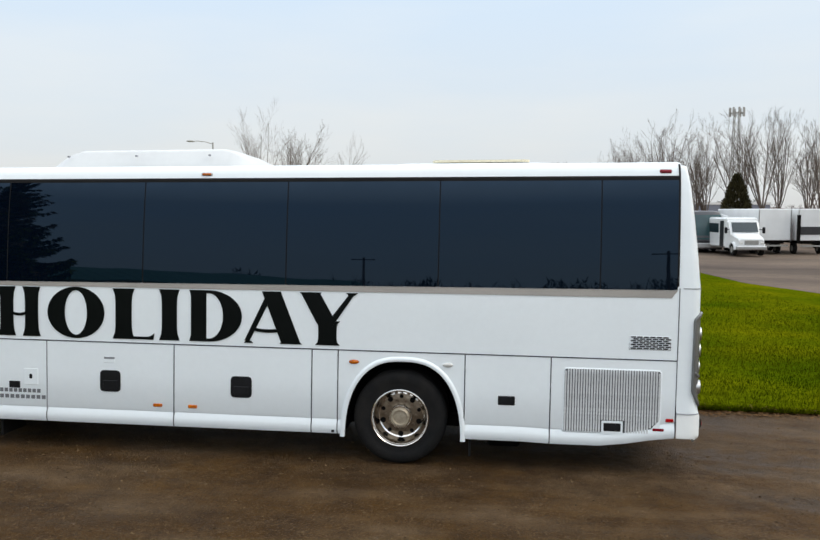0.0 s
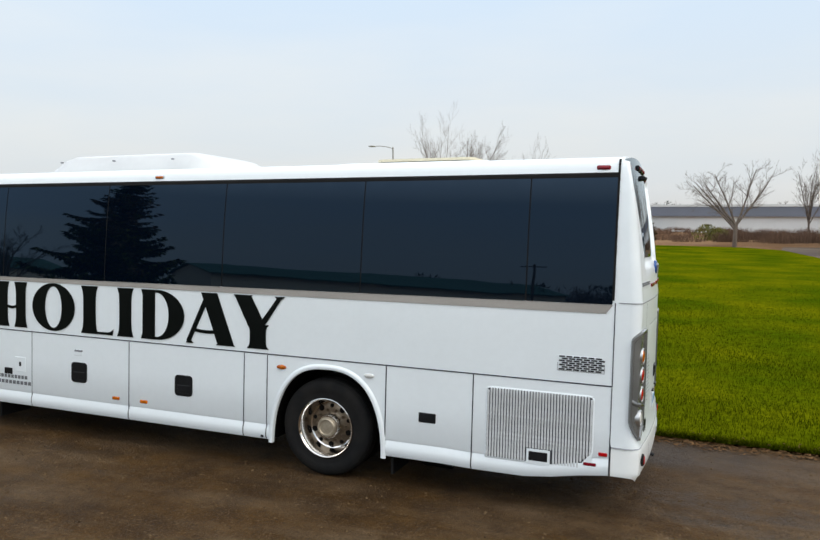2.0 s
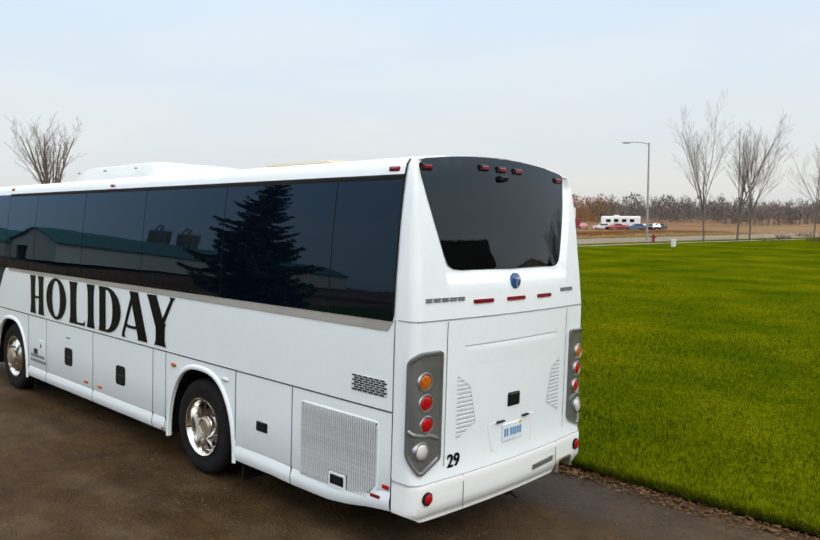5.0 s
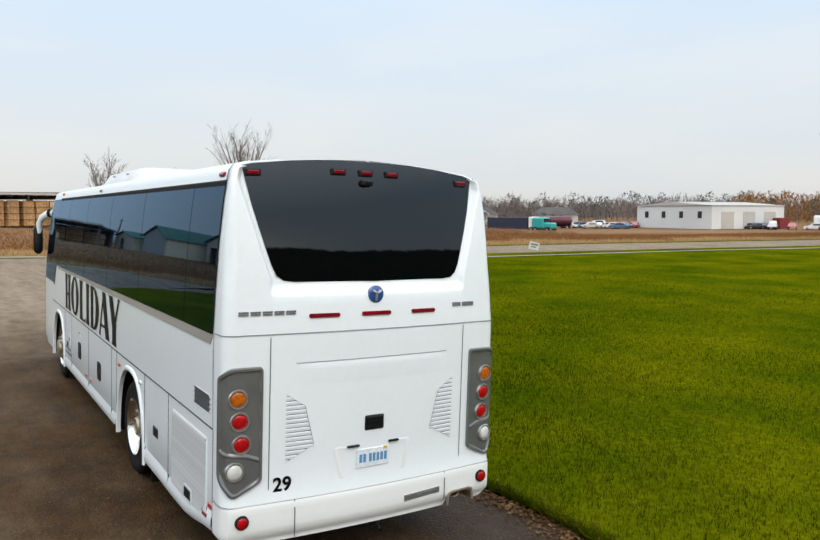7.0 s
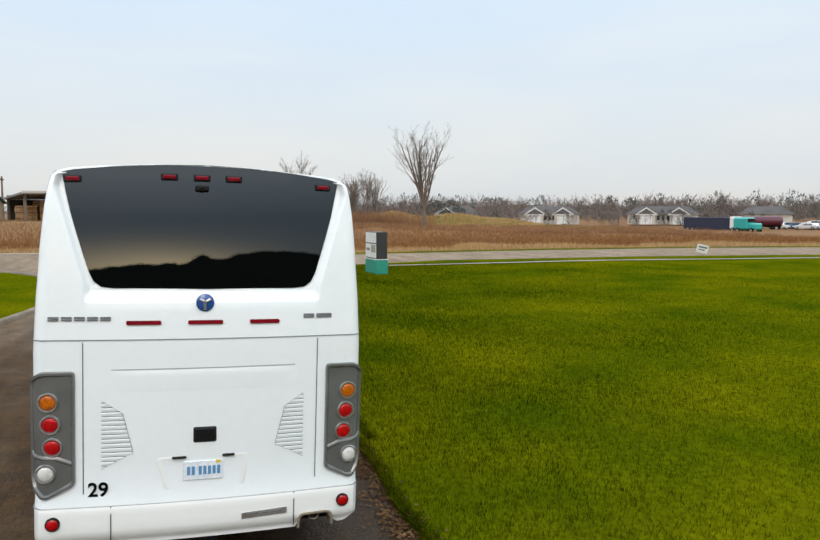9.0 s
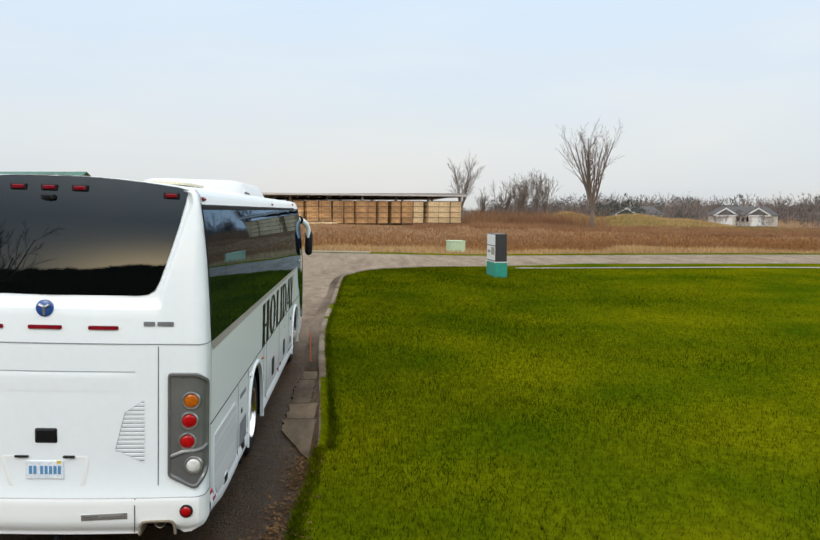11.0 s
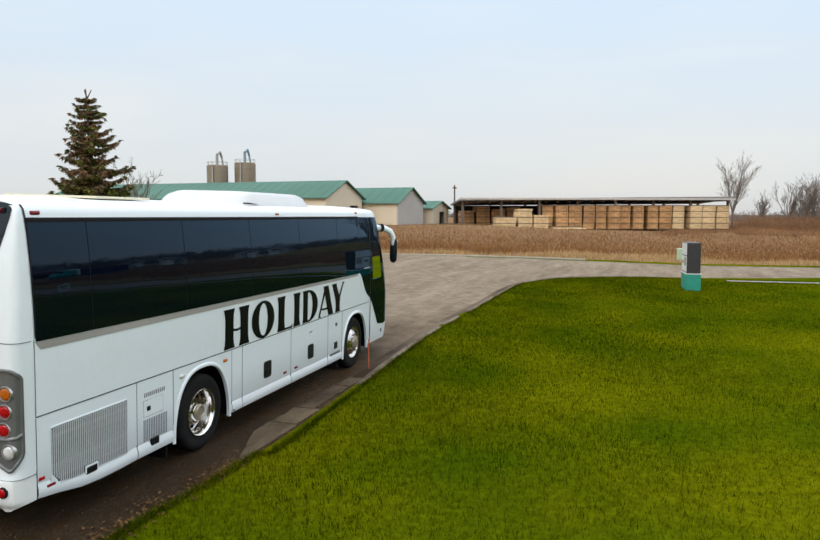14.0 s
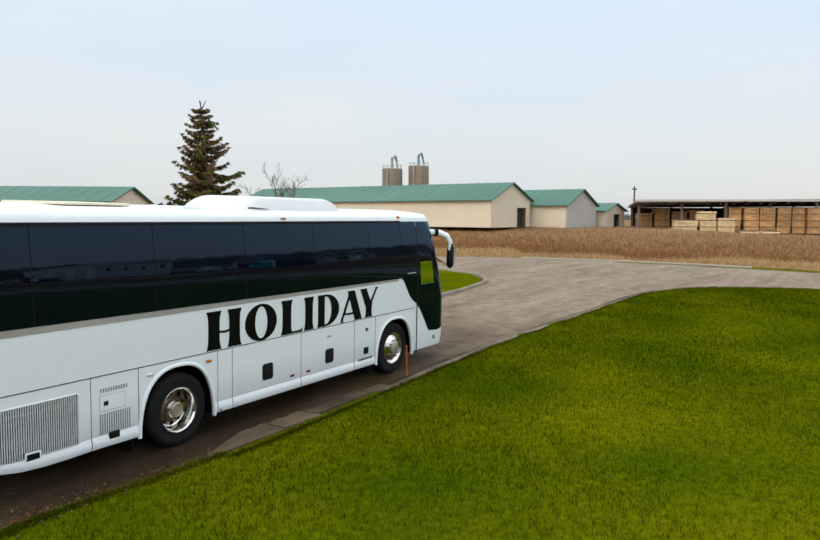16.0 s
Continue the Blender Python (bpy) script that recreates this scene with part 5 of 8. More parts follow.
# ---- coach: lettering, fittings, wheels, roof ----
def letter_strokes(ch):
    """Strokes of a high-contrast display capital, on a unit height; each is an outline of (a, b)."""
    def stem(x0, x1, z0=0.0, z1=1.0):
        w = x1 - x0
        left, right = [], []
        for k in range(9):
            t = k / 8
            e = 0.16 * w * (abs(2 * t - 1) ** 5)
            left.append((x0 + 0.06 * w - e, z0 + (z1 - z0) * t))
            right.append((x1 - 0.06 * w + e, z0 + (z1 - z0) * t))
        return left + list(reversed(right))

    def bar(p, q, w0, w1=None, bend=0.0):
        p, q = Vector(p), Vector(q)
        w1 = w0 if w1 is None else w1
        d = (q - p).normalized()
        nrm = Vector((-d.y, d.x))
        a, b = [], []
        for k in range(7):
            t = k / 6
            c = p + (q - p) * t + nrm * bend * (1 - (2 * t - 1) ** 2)
            w = (w0 + (w1 - w0) * t) / 2
            a.append(tuple(c + nrm * w))
            b.append(tuple(c - nrm * w))
        return a + list(reversed(b))

    if ch == "H":
        return 0.86, [stem(0, 0.33), stem(0.55, 0.88), bar((0.28, 0.47), (0.60, 0.47), 0.06, bend=-0.035)]
    if ch == "I":
        return 0.34, [stem(0, 0.34)]
    if ch == "L":
        return 0.70, [stem(0, 0.33), bar((0.25, 0.028), (0.66, 0.030), 0.055), [(0.58, 0.0), (0.70, 0.0), (0.72, 0.13), (0.66, 0.08), (0.58, 0.05)]]
    if ch == "A":
        return 0.94, [bar((0.045, 0.03), (0.44, 0.96), 0.085, 0.10), [(0.30, 1.0), (0.62, 1.0), (0.955, 0.03), (0.985, 0.0), (0.60, 0.0), (0.63, 0.03)], bar((0.16, 0.27), (0.66, 0.27), 0.065, bend=-0.03), [(0.0, 0.0), (0.16, 0.0), (0.11, 0.05), (0.03, 0.05)]]
    if ch == "Y":
        return 0.90, [stem(0.29, 0.63, 0.0, 0.46), [(0.0, 1.0), (0.36, 1.0), (0.34, 0.97), (0.62, 0.40), (0.29, 0.40), (0.03, 0.96)], bar((0.50, 0.40), (0.86, 0.985), 0.11, 0.075), [(0.76, 1.0), (0.95, 1.0), (0.90, 0.95), (0.80, 0.95)]]
    if ch in "OD":
        return (0.98 if ch == "O" else 0.92), []
    return 0.5, []


def ring_quads(cx, rx, rz, ix, iz, t0, t1, n=40):
    return [[(cx + r * math.cos(t), 0.5 + q * math.sin(t)) for r, q in ((rx, rz), (ix, iz))] for t in [t0 + (t1 - t0) * k / n for k in range(n + 1)]]


LETTER_WIDTH = {"H": 0.88, "O": 0.98, "L": 0.72, "I": 0.34, "D": 0.92, "A": 0.985, "Y": 0.95}


def lettering(side, spans, z0, z1):
    """The seven capitals along the flank, each in its own span of x."""
    for ch, (x0, x1) in zip("HOLIDAY", spans):
        strokes = letter_strokes(ch)[1]
        step = (x1 - x0) / LETTER_WIDTH[ch]
        g = Geo()

        def put(a, b, d):
            return side_at(x0 + a * step, z0 + (z1 - z0) * b, side, 0.004 + d)

        for k, s in enumerate(strokes):
            g.extrude(s, lambda a, b, d, k=k: put(a, b, d + 0.0006 * k), 0.002)
        if ch == "O":
            rows = ring_quads(0.49, 0.49, 0.515, 0.19, 0.445, 0, 2 * math.pi, 56)
            g.grid([[put(a, b, 0.002) for a, b in r] for r in rows])
        if ch == "D":
            g.extrude(stem_d(), lambda a, b, d: put(a, b, d), 0.002)
            rows = ring_quads(0.34, 0.58, 0.5, 0.25, 0.44, -math.pi / 2, math.pi / 2, 32)
            g.grid([[put(a, b, 0.0026) for a, b in r] for r in rows])
            for b0, b1 in ((0.94, 1.0), (0.0, 0.06)):
                g.extrude([(0.2, b0), (0.345, b0), (0.345, b1), (0.2, b1)], lambda a, b, d: put(a, b, d + 0.0012), 0.002)
        part("letter", g, BLACK_FILM, coach, "large black capital %s" % ch, fix=False)


def stem_d():
    return [(0.0, 0.0), (0.03, 0.12), (0.03, 0.88), (0.0, 1.0), (0.30, 1.0), (0.30, 0.0)]


lettering(-1, ((-7.60, -7.143), (-7.046, -6.397), (-6.285, -5.835), (-5.765, -5.575), (-5.45, -4.87), (-4.847, -4.219), (-4.247, -3.627)), 1.292, 1.885)
lettering(1, ((-3.64, -4.27), (-4.36, -5.04), (-5.16, -5.65), (-5.70, -5.91), (-6.02, -6.60), (-6.64, -7.28), (-7.20, -7.767)), 1.265, 1.845)


def flank_box(name, x0, x1, z0, z1, side, out, material, parent, c=0.01, label="", inset=0.01):
    y0, y1 = sorted((side * (1.275 - inset), side * (1.275 + out)))
    return part(name, Geo().box(min(x0, x1), max(x0, x1), y0, y1, z0, z1, c), material, parent, label)


def latch_cup(x0, x1, z0, z1, side):
    g = Geo()
    g.extrude(rounded([(x0, z0), (x1, z0), (x1, z1), (x0, z1)], 0.05), lambda a, b, d: (a, side * (1.265 + d), b), 0.017)
    ob = part("door_latch", g, BLACK_PLASTIC, coach, "black recessed door latch with rounded corners")
    flank_box("latch_paddle", x0 + 0.03, x1 - 0.03, z0 + 0.03, z0 + (z1 - z0) * 0.55, side, 0.011, BLACK_PLASTIC, ob, 0.01)
    return ob


def oval(x, z, side, material, label):
    g = Geo().lathe([(0.0, 0.055), (0.012, 0.054), (0.020, 0.038), (0.023, 0.0)], (0, 0, 0), (0, side, 0), 24)
    g.v = [(x + px, side * 1.272 + py, z + pz * 0.42) for px, py, pz in g.v]
    return part("side_marker", g, material, coach, label, smooth=50)


def grille(x0, x1, z0, z1, side, notch):
    """A dark opening with fine upright slats in a moulded frame, a white-framed pull handle cut into its foot."""
    back = flank_box("grille_backing", x0, x1, z0, z1, side, 0.003, GRILLE_BACK if side < 0 else BLACK_PLASTIC, coach, 0.0, "dark radiator opening behind fine upright pale slats", 0.02)
    n = int((x1 - x0) / 0.0275)
    y0, y1 = sorted((side * 1.272, side * 1.286))
    meshes, half = {}, 0.0092 if side < 0 else 0.0074
    step_at = x1 - 0.10
    for k in range(n):
        x = x0 + (k + 0.5) * (x1 - x0) / n
        low, top = z0 + 0.004, z1 - 0.004
        if notch[0] - 0.024 < x < notch[1] + 0.024:
            low = notch[3] + 0.022
        if x > step_at:
            low = max(low, z0 + 0.06 + 0.9 * (x - step_at))
        if min(x - x0, x1 - x) < 0.03:
            top -= 0.02
        key = (round(low, 3), top)
        if key not in meshes:
            meshes[key] = Geo().box(-half, half, y0, y1, low, top, 0.003).mesh("slat")
        ob = part("slat", meshes[key], SLAT, back)
        ob.location.x = x
    outer = [(x0, z0), (notch[0] - 0.014, z0), (notch[0] - 0.014, notch[3] + 0.014), (notch[1] + 0.014, notch[3] + 0.014), (notch[1] + 0.014, z0), (step_at, z0), (step_at + 0.02, z0 + 0.06), (x1, z0 + 0.15), (x1, z1), (x0, z1)]
    outer = rounded(outer, [0.01, 0.01, 0.02, 0.02, 0.01, 0.02, 0.02, 0.02, 0.035, 0.035], 4)
    g, m = Geo(), len(outer)
    rows = []
    for i, p in enumerate(outer):
        a, b = Vector(outer[i - 1]), Vector(outer[(i + 1) % m])
        d = (b - a).normalized()
        q = Vector((d.y, -d.x))
        rows.append([(p[0] + q.x * u, side * y, p[1] + q.y * u) for u, y in ((-0.002, 1.274), (-0.002, 1.2805), (0.006, 1.2795), (0.014, 1.2745))])
    g.grid(rows + rows[:1])
    part("grille_frame", g, PAINT, back, smooth=40)
    # the corner that the frame leaves outside the opening
    filler = [(step_at, z0 - 0.002), (x1 + 0.002, z0 - 0.002), (x1 + 0.002, z0 + 0.15), (step_at + 0.02, z0 + 0.06)]
    g = Geo().extrude(filler, lambda a, b, d: (a, side * (1.274 + d), b), 0.008)
    part("corner_panel", g, PAINT, back)
    g = Geo().extrude([(notch[0] - 0.014, z0 - 0.014), (notch[1] + 0.014, z0 - 0.014), (notch[1] + 0.014, notch[3] + 0.014), (notch[0] - 0.014, notch[3] + 0.014)], lambda a, b, d: (a, side * (1.274 + d), b), 0.012)
    part("handle_surround", g, PAINT, back, "white moulded surround of the pull handle")
    flank_box("pull_handle", notch[0], notch[1], notch[2], notch[3], side, 0.016, BLACK_PLASTIC, coach, 0.012, "black pull handle in the grille")
    return back


# left flank
grille(-1.42, -0.43, 0.465, 1.13, -1, (-1.01, -0.82, 0.475, 0.575))
grille(-1.60, -0.45, 0.475, 1.09, 1, (-1.10, -0.93, 0.44, 0.525))
for side in (-1, 1):
    flank_box("reflector", -0.37, -0.29, 0.60, 0.635, side, 0.008, RED_LENS, coach, 0.005, "red reflector")
    flank_box("reflector", -0.50, -0.385, 0.50, 0.53, side, 0.014, RED_DARK, coach, 0.005, "dark red reflector")
    oval(-3.66, 1.12, side, AMBER, "amber oval marker lamp")
    oval(-2.65, 1.12, side, CLEAR_LENS, "clear oval marker lamp")
    if side < 0:
        latch_cup(-6.45, -6.22, 0.69, 0.93, side)
        latch_cup(-4.99, -4.76, 0.68, 0.915, side)
    else:
        latch_cup(-6.46, -6.24, 0.60, 0.85, side)
        latch_cup(-4.96, -4.73, 0.61, 0.87, side)
    for x in (-5.80, -5.41):
        flank_box("side_marker", x - 0.05, x + 0.05, 0.54, 0.577, side, 0.012, AMBER if side < 0 else RED_DARK, coach, 0.006, "amber side marker" if side < 0 else "red side marker")
    ob = flank_box("lock_cover", -6.41, -6.28, 1.01, 1.085, side, 0.004, PAINT, coach, 0.006)
    flank_box("lock_slot", -6.405, -6.285, 1.055, 1.080, side, 0.006, SEAM_SOFT, ob, 0.003)
    flank_box("jack_point", -3.89, -3.86, 0.345, 0.37, side, 0.016, BLACK_PLASTIC, coach, 0.003)
    for x, mtl in ((-0.43, RED_DARK), (-5.30, AMBER)):
        p = side_at(x, 3.215, side, 0.0)
        lamp = part("clearance_lamp", Geo().box(p[0] - 0.062, p[0] + 0.062, p[1] - 0.012, p[1] + 0.012, p[2] - 0.022, p[2] + 0.022, 0.01), SILVER if x < -1 else RED_DARK, coach)
        part("lens", Geo().box(p[0] - 0.05, p[0] + 0.05, p[1] - 0.02, p[1] + 0.02, p[2] - 0.014, p[2] + 0.014, 0.008), mtl, lamp)
    p = side_at(-8.55, 3.245, side, 0.0)
    part("clearance_lamp", Geo().box(p[0] - 0.04, p[0] + 0.04, p[1] - 0.02, p[1] + 0.02, p[2] - 0.02, p[2] + 0.02, 0.01), AMBER, coach)

# left: latch, perforated vent, small hatch and print bars
flank_box("panel_latch", -2.11, -1.93, 0.71, 0.81, -1, 0.007, BLACK_PLASTIC, coach, 0.01, "black panel latch")
flank_box("vent_rim", -0.772, -0.338, 1.345, 1.504, -1, 0.0015, SEAM_SOFT, coach, 0.01)
vent = flank_box("air_vent", -0.765, -0.345, 1.352, 1.497, -1, 0.004, PAINT, coach, 0.004, "small louvred air vent with dark slots")
slot = Geo().box(-0.026, 0.026, -1.284, -1.276, -0.0065, 0.0065).mesh("vent_slot")
for r in range(7):
    for c in range(6):
        ob = part("vent_slot", slot, BLACK_PLASTIC, vent)
        ob.location = (-0.725 + 0.066 * c + (0.026 if r % 2 else 0.0), 0, 1.366 + 0.0195 * r)
flank_box("panel_latch", -7.50, -7.37, 0.69, 0.77, -1, 0.007, BLACK_PLASTIC, coach, 0.01)
flap = flank_box("filler_flap", -7.33, -7.16, 0.73, 0.92, -1, 0.004, PAINT, coach, 0.008)
flank_box("flap_lock", -7.265, -7.225, 0.80, 0.86, -1, 0.010, BLACK_PLASTIC, flap, 0.01)
for z, x0, x1 in ((0.645, -7.605, -7.12), (0.575, -7.605, -7.06)):
    for k in range(9):
        a = x0 + (x1 - x0) * k / 9
        flank_box("print_bar", a, a + (x1 - x0) / 9 * 0.72, z, z + 0.042, -1, 0.003, GREY_INK, coach, 0.0)
# right: service panel with small vents, buttons, latches and print bars
flank_box("service_panel_gap", -2.265, -1.885, 0.785, 0.995, 1, 0.0012, SEAM_SOFT, coach, 0.02)
pan = flank_box("service_panel", -2.26, -1.89, 0.79, 0.99, 1, 0.003, PAINT, coach, 0.02)
for k in range(11):
    flank_box("vent_bar", -2.29 + 0.037 * k, -2.272 + 0.037 * k, 1.03, 1.08, 1, 0.004, SEAM_SOFT, coach, 0.0)
for k in range(14):
    flank_box("vent_bar", -2.33 + 0.033 * k, -2.315 + 0.033 * k, 0.50, 0.76, 1, 0.004, SEAM_SOFT, coach, 0.0)
flank_box("service_lock", -2.015, -1.945, 0.855, 0.915, 1, 0.012, BLACK_PLASTIC, pan, 0.02)
flank_box("panel_latch", -2.17, -2.01, 0.41, 0.51, 1, 0.014, BLACK_PLASTIC, coach, 0.01)
flank_box("panel_latch", -7.49, -7.34, 0.57, 0.70, 1, 0.007, BLACK_PLASTIC, coach, 0.01)
flank_box("door_button", -7.465, -7.395, 1.0, 1.06, 1, 0.012, BLACK_PLASTIC, coach, 0.03)
for z, x0, x1 in ((0.465, -7.62, -7.17), (0.40, -7.66, -7.15)):
    for k in range(9):
        a = x0 + (x1 - x0) * k / 9
        flank_box("print_bar", a, a + (x1 - x0) / 9 * 0.72, z, z + 0.042, 1, 0.003, GREY_INK, coach, 0.0)
for k in range(3):
    flank_box("print_bar", -9.86 + 0.03 * k, -9.84 + 0.03 * k, 0.49, 0.57, 1, 0.003, GREY_INK, coach, 0.0)

# wheels
def wheel(cx, side, front):
    hub = thing("wheel", "", "")
    hub.parent = coach
    y, R = side * 1.235, 0.512
    ax = (0, side, 0)
    prof = [(-0.26, 0.30), (-0.285, 0.38), (-0.27, 0.46), (-0.235, 0.500), (-0.20, R), (-0.155, R - 0.002), (-0.150, R - 0.016), (-0.14, R - 0.016), (-0.135, R), (-0.085, R), (-0.08, R - 0.016), (-0.07, R - 0.016), (-0.065, R - 0.002), (-0.04, 0.503), (-0.012, 0.475), (-0.004, 0.43), (-0.008, 0.385), (-0.014, 0.372), (-0.010, 0.345), (-0.018, 0.318), (-0.05, 0.300)]
    part("tyre", Geo().lathe(prof, (cx, y, R + 0.002), ax, 56), TYRE, hub, "black tyre with a dusty sidewall", smooth=40)
    if not front:
        part("inner_tyre", Geo().lathe([(h - 0.33, r) for h, r in prof], (cx, y, R + 0.002), ax, 40), TYRE, hub, smooth=40)
    c = (cx, y, R + 0.002)
    if front:
        rim = [(-0.04, 0.320), (-0.004, 0.314), (-0.006, 0.300), (-0.04, 0.290), (-0.05, 0.272), (-0.034, 0.250)]
        disc = [(-0.034, 0.251), (-0.018, 0.225), (0.004, 0.185), (0.020, 0.15), (0.026, 0.125)]
    else:
        rim = [(-0.04, 0.320), (-0.004, 0.314), (-0.002, 0.306), (-0.010, 0.297), (-0.035, 0.286), (-0.08, 0.272), (-0.13, 0.262), (-0.165, 0.250), (-0.172, 0.235)]
    part("rim", Geo().lathe(rim, c, ax, 56), CHROME, hub, "polished alloy rim", smooth=35)
    if front:
        part("wheel_disc", Geo().lathe(disc, c, ax, 56), CHROME, hub, "polished wheel disc with dark hand holes", smooth=35)
    else:
        disc = [(-0.172, 0.236), (-0.166, 0.215), (-0.160, 0.19), (-0.162, 0.14), (-0.160, 0.12)]
        part("wheel_disc", Geo().lathe(disc, c, ax, 56), DISC, hub, "brown-tinted alloy wheel disc", smooth=35)
        part("hub_ring", Geo().lathe([(-0.16, 0.130), (-0.062, 0.124), (-0.054, 0.118), (-0.054, 0.108), (-0.062, 0.104)], c, ax, 40), CHROME, hub, "polished hub ring", smooth=35)
    if front:
        cap = [(0.02, 0.128), (0.05, 0.122), (0.062, 0.10), (0.068, 0.06), (0.07, 0.0)]
    else:
        cap = [(-0.15, 0.108), (-0.052, 0.106), (-0.030, 0.098), (-0.022, 0.088), (-0.022, 0.078), (-0.034, 0.070), (-0.034, 0.03), (-0.030, 0.0)]
    part("hub", Geo().lathe(cap, c, ax, 32), HUB, hub, "dull brass-grey hub", smooth=35)
    for k in range(10):
        t = 2 * math.pi * k / 10
        d = -0.162 if not front else 0.0
        a = Vector((cx + 0.165 * math.cos(t), y + side * d, R + 0.002 + 0.165 * math.sin(t)))
        part("wheel_nut", Geo().tube(a, a + Vector((0, side * 0.045, 0)), 0.017, 0.014, 6), DISC, hub)
        a = Vector((cx + 0.207 * math.cos(t + 0.31), y + side * (d + (0.0 if not front else -0.024)), R + 0.002 + 0.207 * math.sin(t + 0.31)))
        hole = Geo().tube(a + Vector((0, -side * 0.02, 0)), a + Vector((0, side * 0.006, 0)), (0.030 if k % 2 else 0.022) if not front else 0.031, None, 14)
        part("hand_hole", hole, DARK, hub)
    return hub


for cx, front in ((-3.16, False), (-8.365, True)):
    for side in (-1, 1):
        wheel(cx, side, front)
g = Geo()
for cx in (-3.16, -8.365):
    g.tube((cx, -0.95, 0.514), (cx, 0.95, 0.514), 0.11, n=12)
part("axle", g, DARK, coach)

# roof: air-conditioning pod and the low cream hatch
def pod(name, x0, x1, w0, z0, z1, material, label, slope_front, slope_rear, shoulder=0.75):
    g, rows = Geo(), []
    n = 26
    for i in range(n + 1):
        x = x0 + (x1 - x0) * i / n
        k = min(1.0, (x - x0) / slope_front) if slope_front else 1.0
        q = min(1.0, (x1 - x) / slope_rear) if slope_rear else 1.0
        h = smooth_step(-0.25, 1.0, min(k, q)) if min(k, q) > 0 else 0.0
        top = z0 + (z1 - z0) * max(0.02, h)
        w = w0 * (0.90 + 0.10 * min(1, h * 1.5))
        row = []
        for j in range(17):
            u = -1 + 2 * j / 16
            y = w * u
            base = roof_z(abs(y)) - 0.02
            row.append(settle((x, y, base + (max(top, base) - base) * (1 - abs(u) ** 8) ** 0.5)))
        rows.append(row)
    g.grid(rows)
    return part(name, g, material, coach, label, smooth=50)


def roof_z(y):
    for (z0, w0), (z1, w1) in zip(SECTION[15:], SECTION[16:]):
        if w1 <= y <= w0:
            return z0 + (z1 - z0) * (w0 - y) / (w0 - w1)
    return 3.384


pod("air_conditioning_pod", -7.35, -4.80, 0.84, 3.27, 3.578, FAIRING, "long white air-conditioning fairing on the roof", 0.40, 0.50)
for side in (1,):
    g = Geo()
    g.extrude([(-5.35, 3.345), (-4.95, 3.372), (-4.86, 3.366), (-4.88, 3.345)], lambda a, b, d: settle((a, side * (0.828 + d), b + 0.02)), 0.016)
    part("pod_intake", g, BLACK_PLASTIC, coach, "dark slit at the fairing's foot")
for x in (-7.05, -6.25, -5.4):
    part("pod_fastener", Geo().tube(settle((x, -0.80, 3.475)), settle((x, -0.835, 3.472)), 0.010, n=10), SEAM_SOFT, coach)
g = Geo()
rows = []
for x, h in ((-3.3, 0.0), (-3.25, 0.012), (-3.15, 0.018), (-1.75, 0.018), (-1.6, 0.012), (-1.5, 0.0)):
    rows.append([settle((x, y, roof_z(abs(y)) - 0.01 + h * k)) for y, k in ((-0.95, 0), (-0.93, 0.8), (-0.8, 1), (0, 1), (0.8, 1), (0.93, 0.8), (0.95, 0))])
g.grid(rows)
hatch = part("roof_hatch", g, PAINT, coach, "low white roof unit with a cream lid", smooth=35)
g = Geo()
pts = [(-2.9, -0.68), (-1.8, -0.68), (-1.8, 0.68), (-2.9, 0.68)]
g.extrude(rounded(pts, 0.12), lambda a, b, d: settle((a, b, 3.370 + d + 0.015 * (1 - (b / 0.8) ** 2))), 0.028)
part("hatch_lid", g, CREAM_ROOF, hatch, "cream lid")
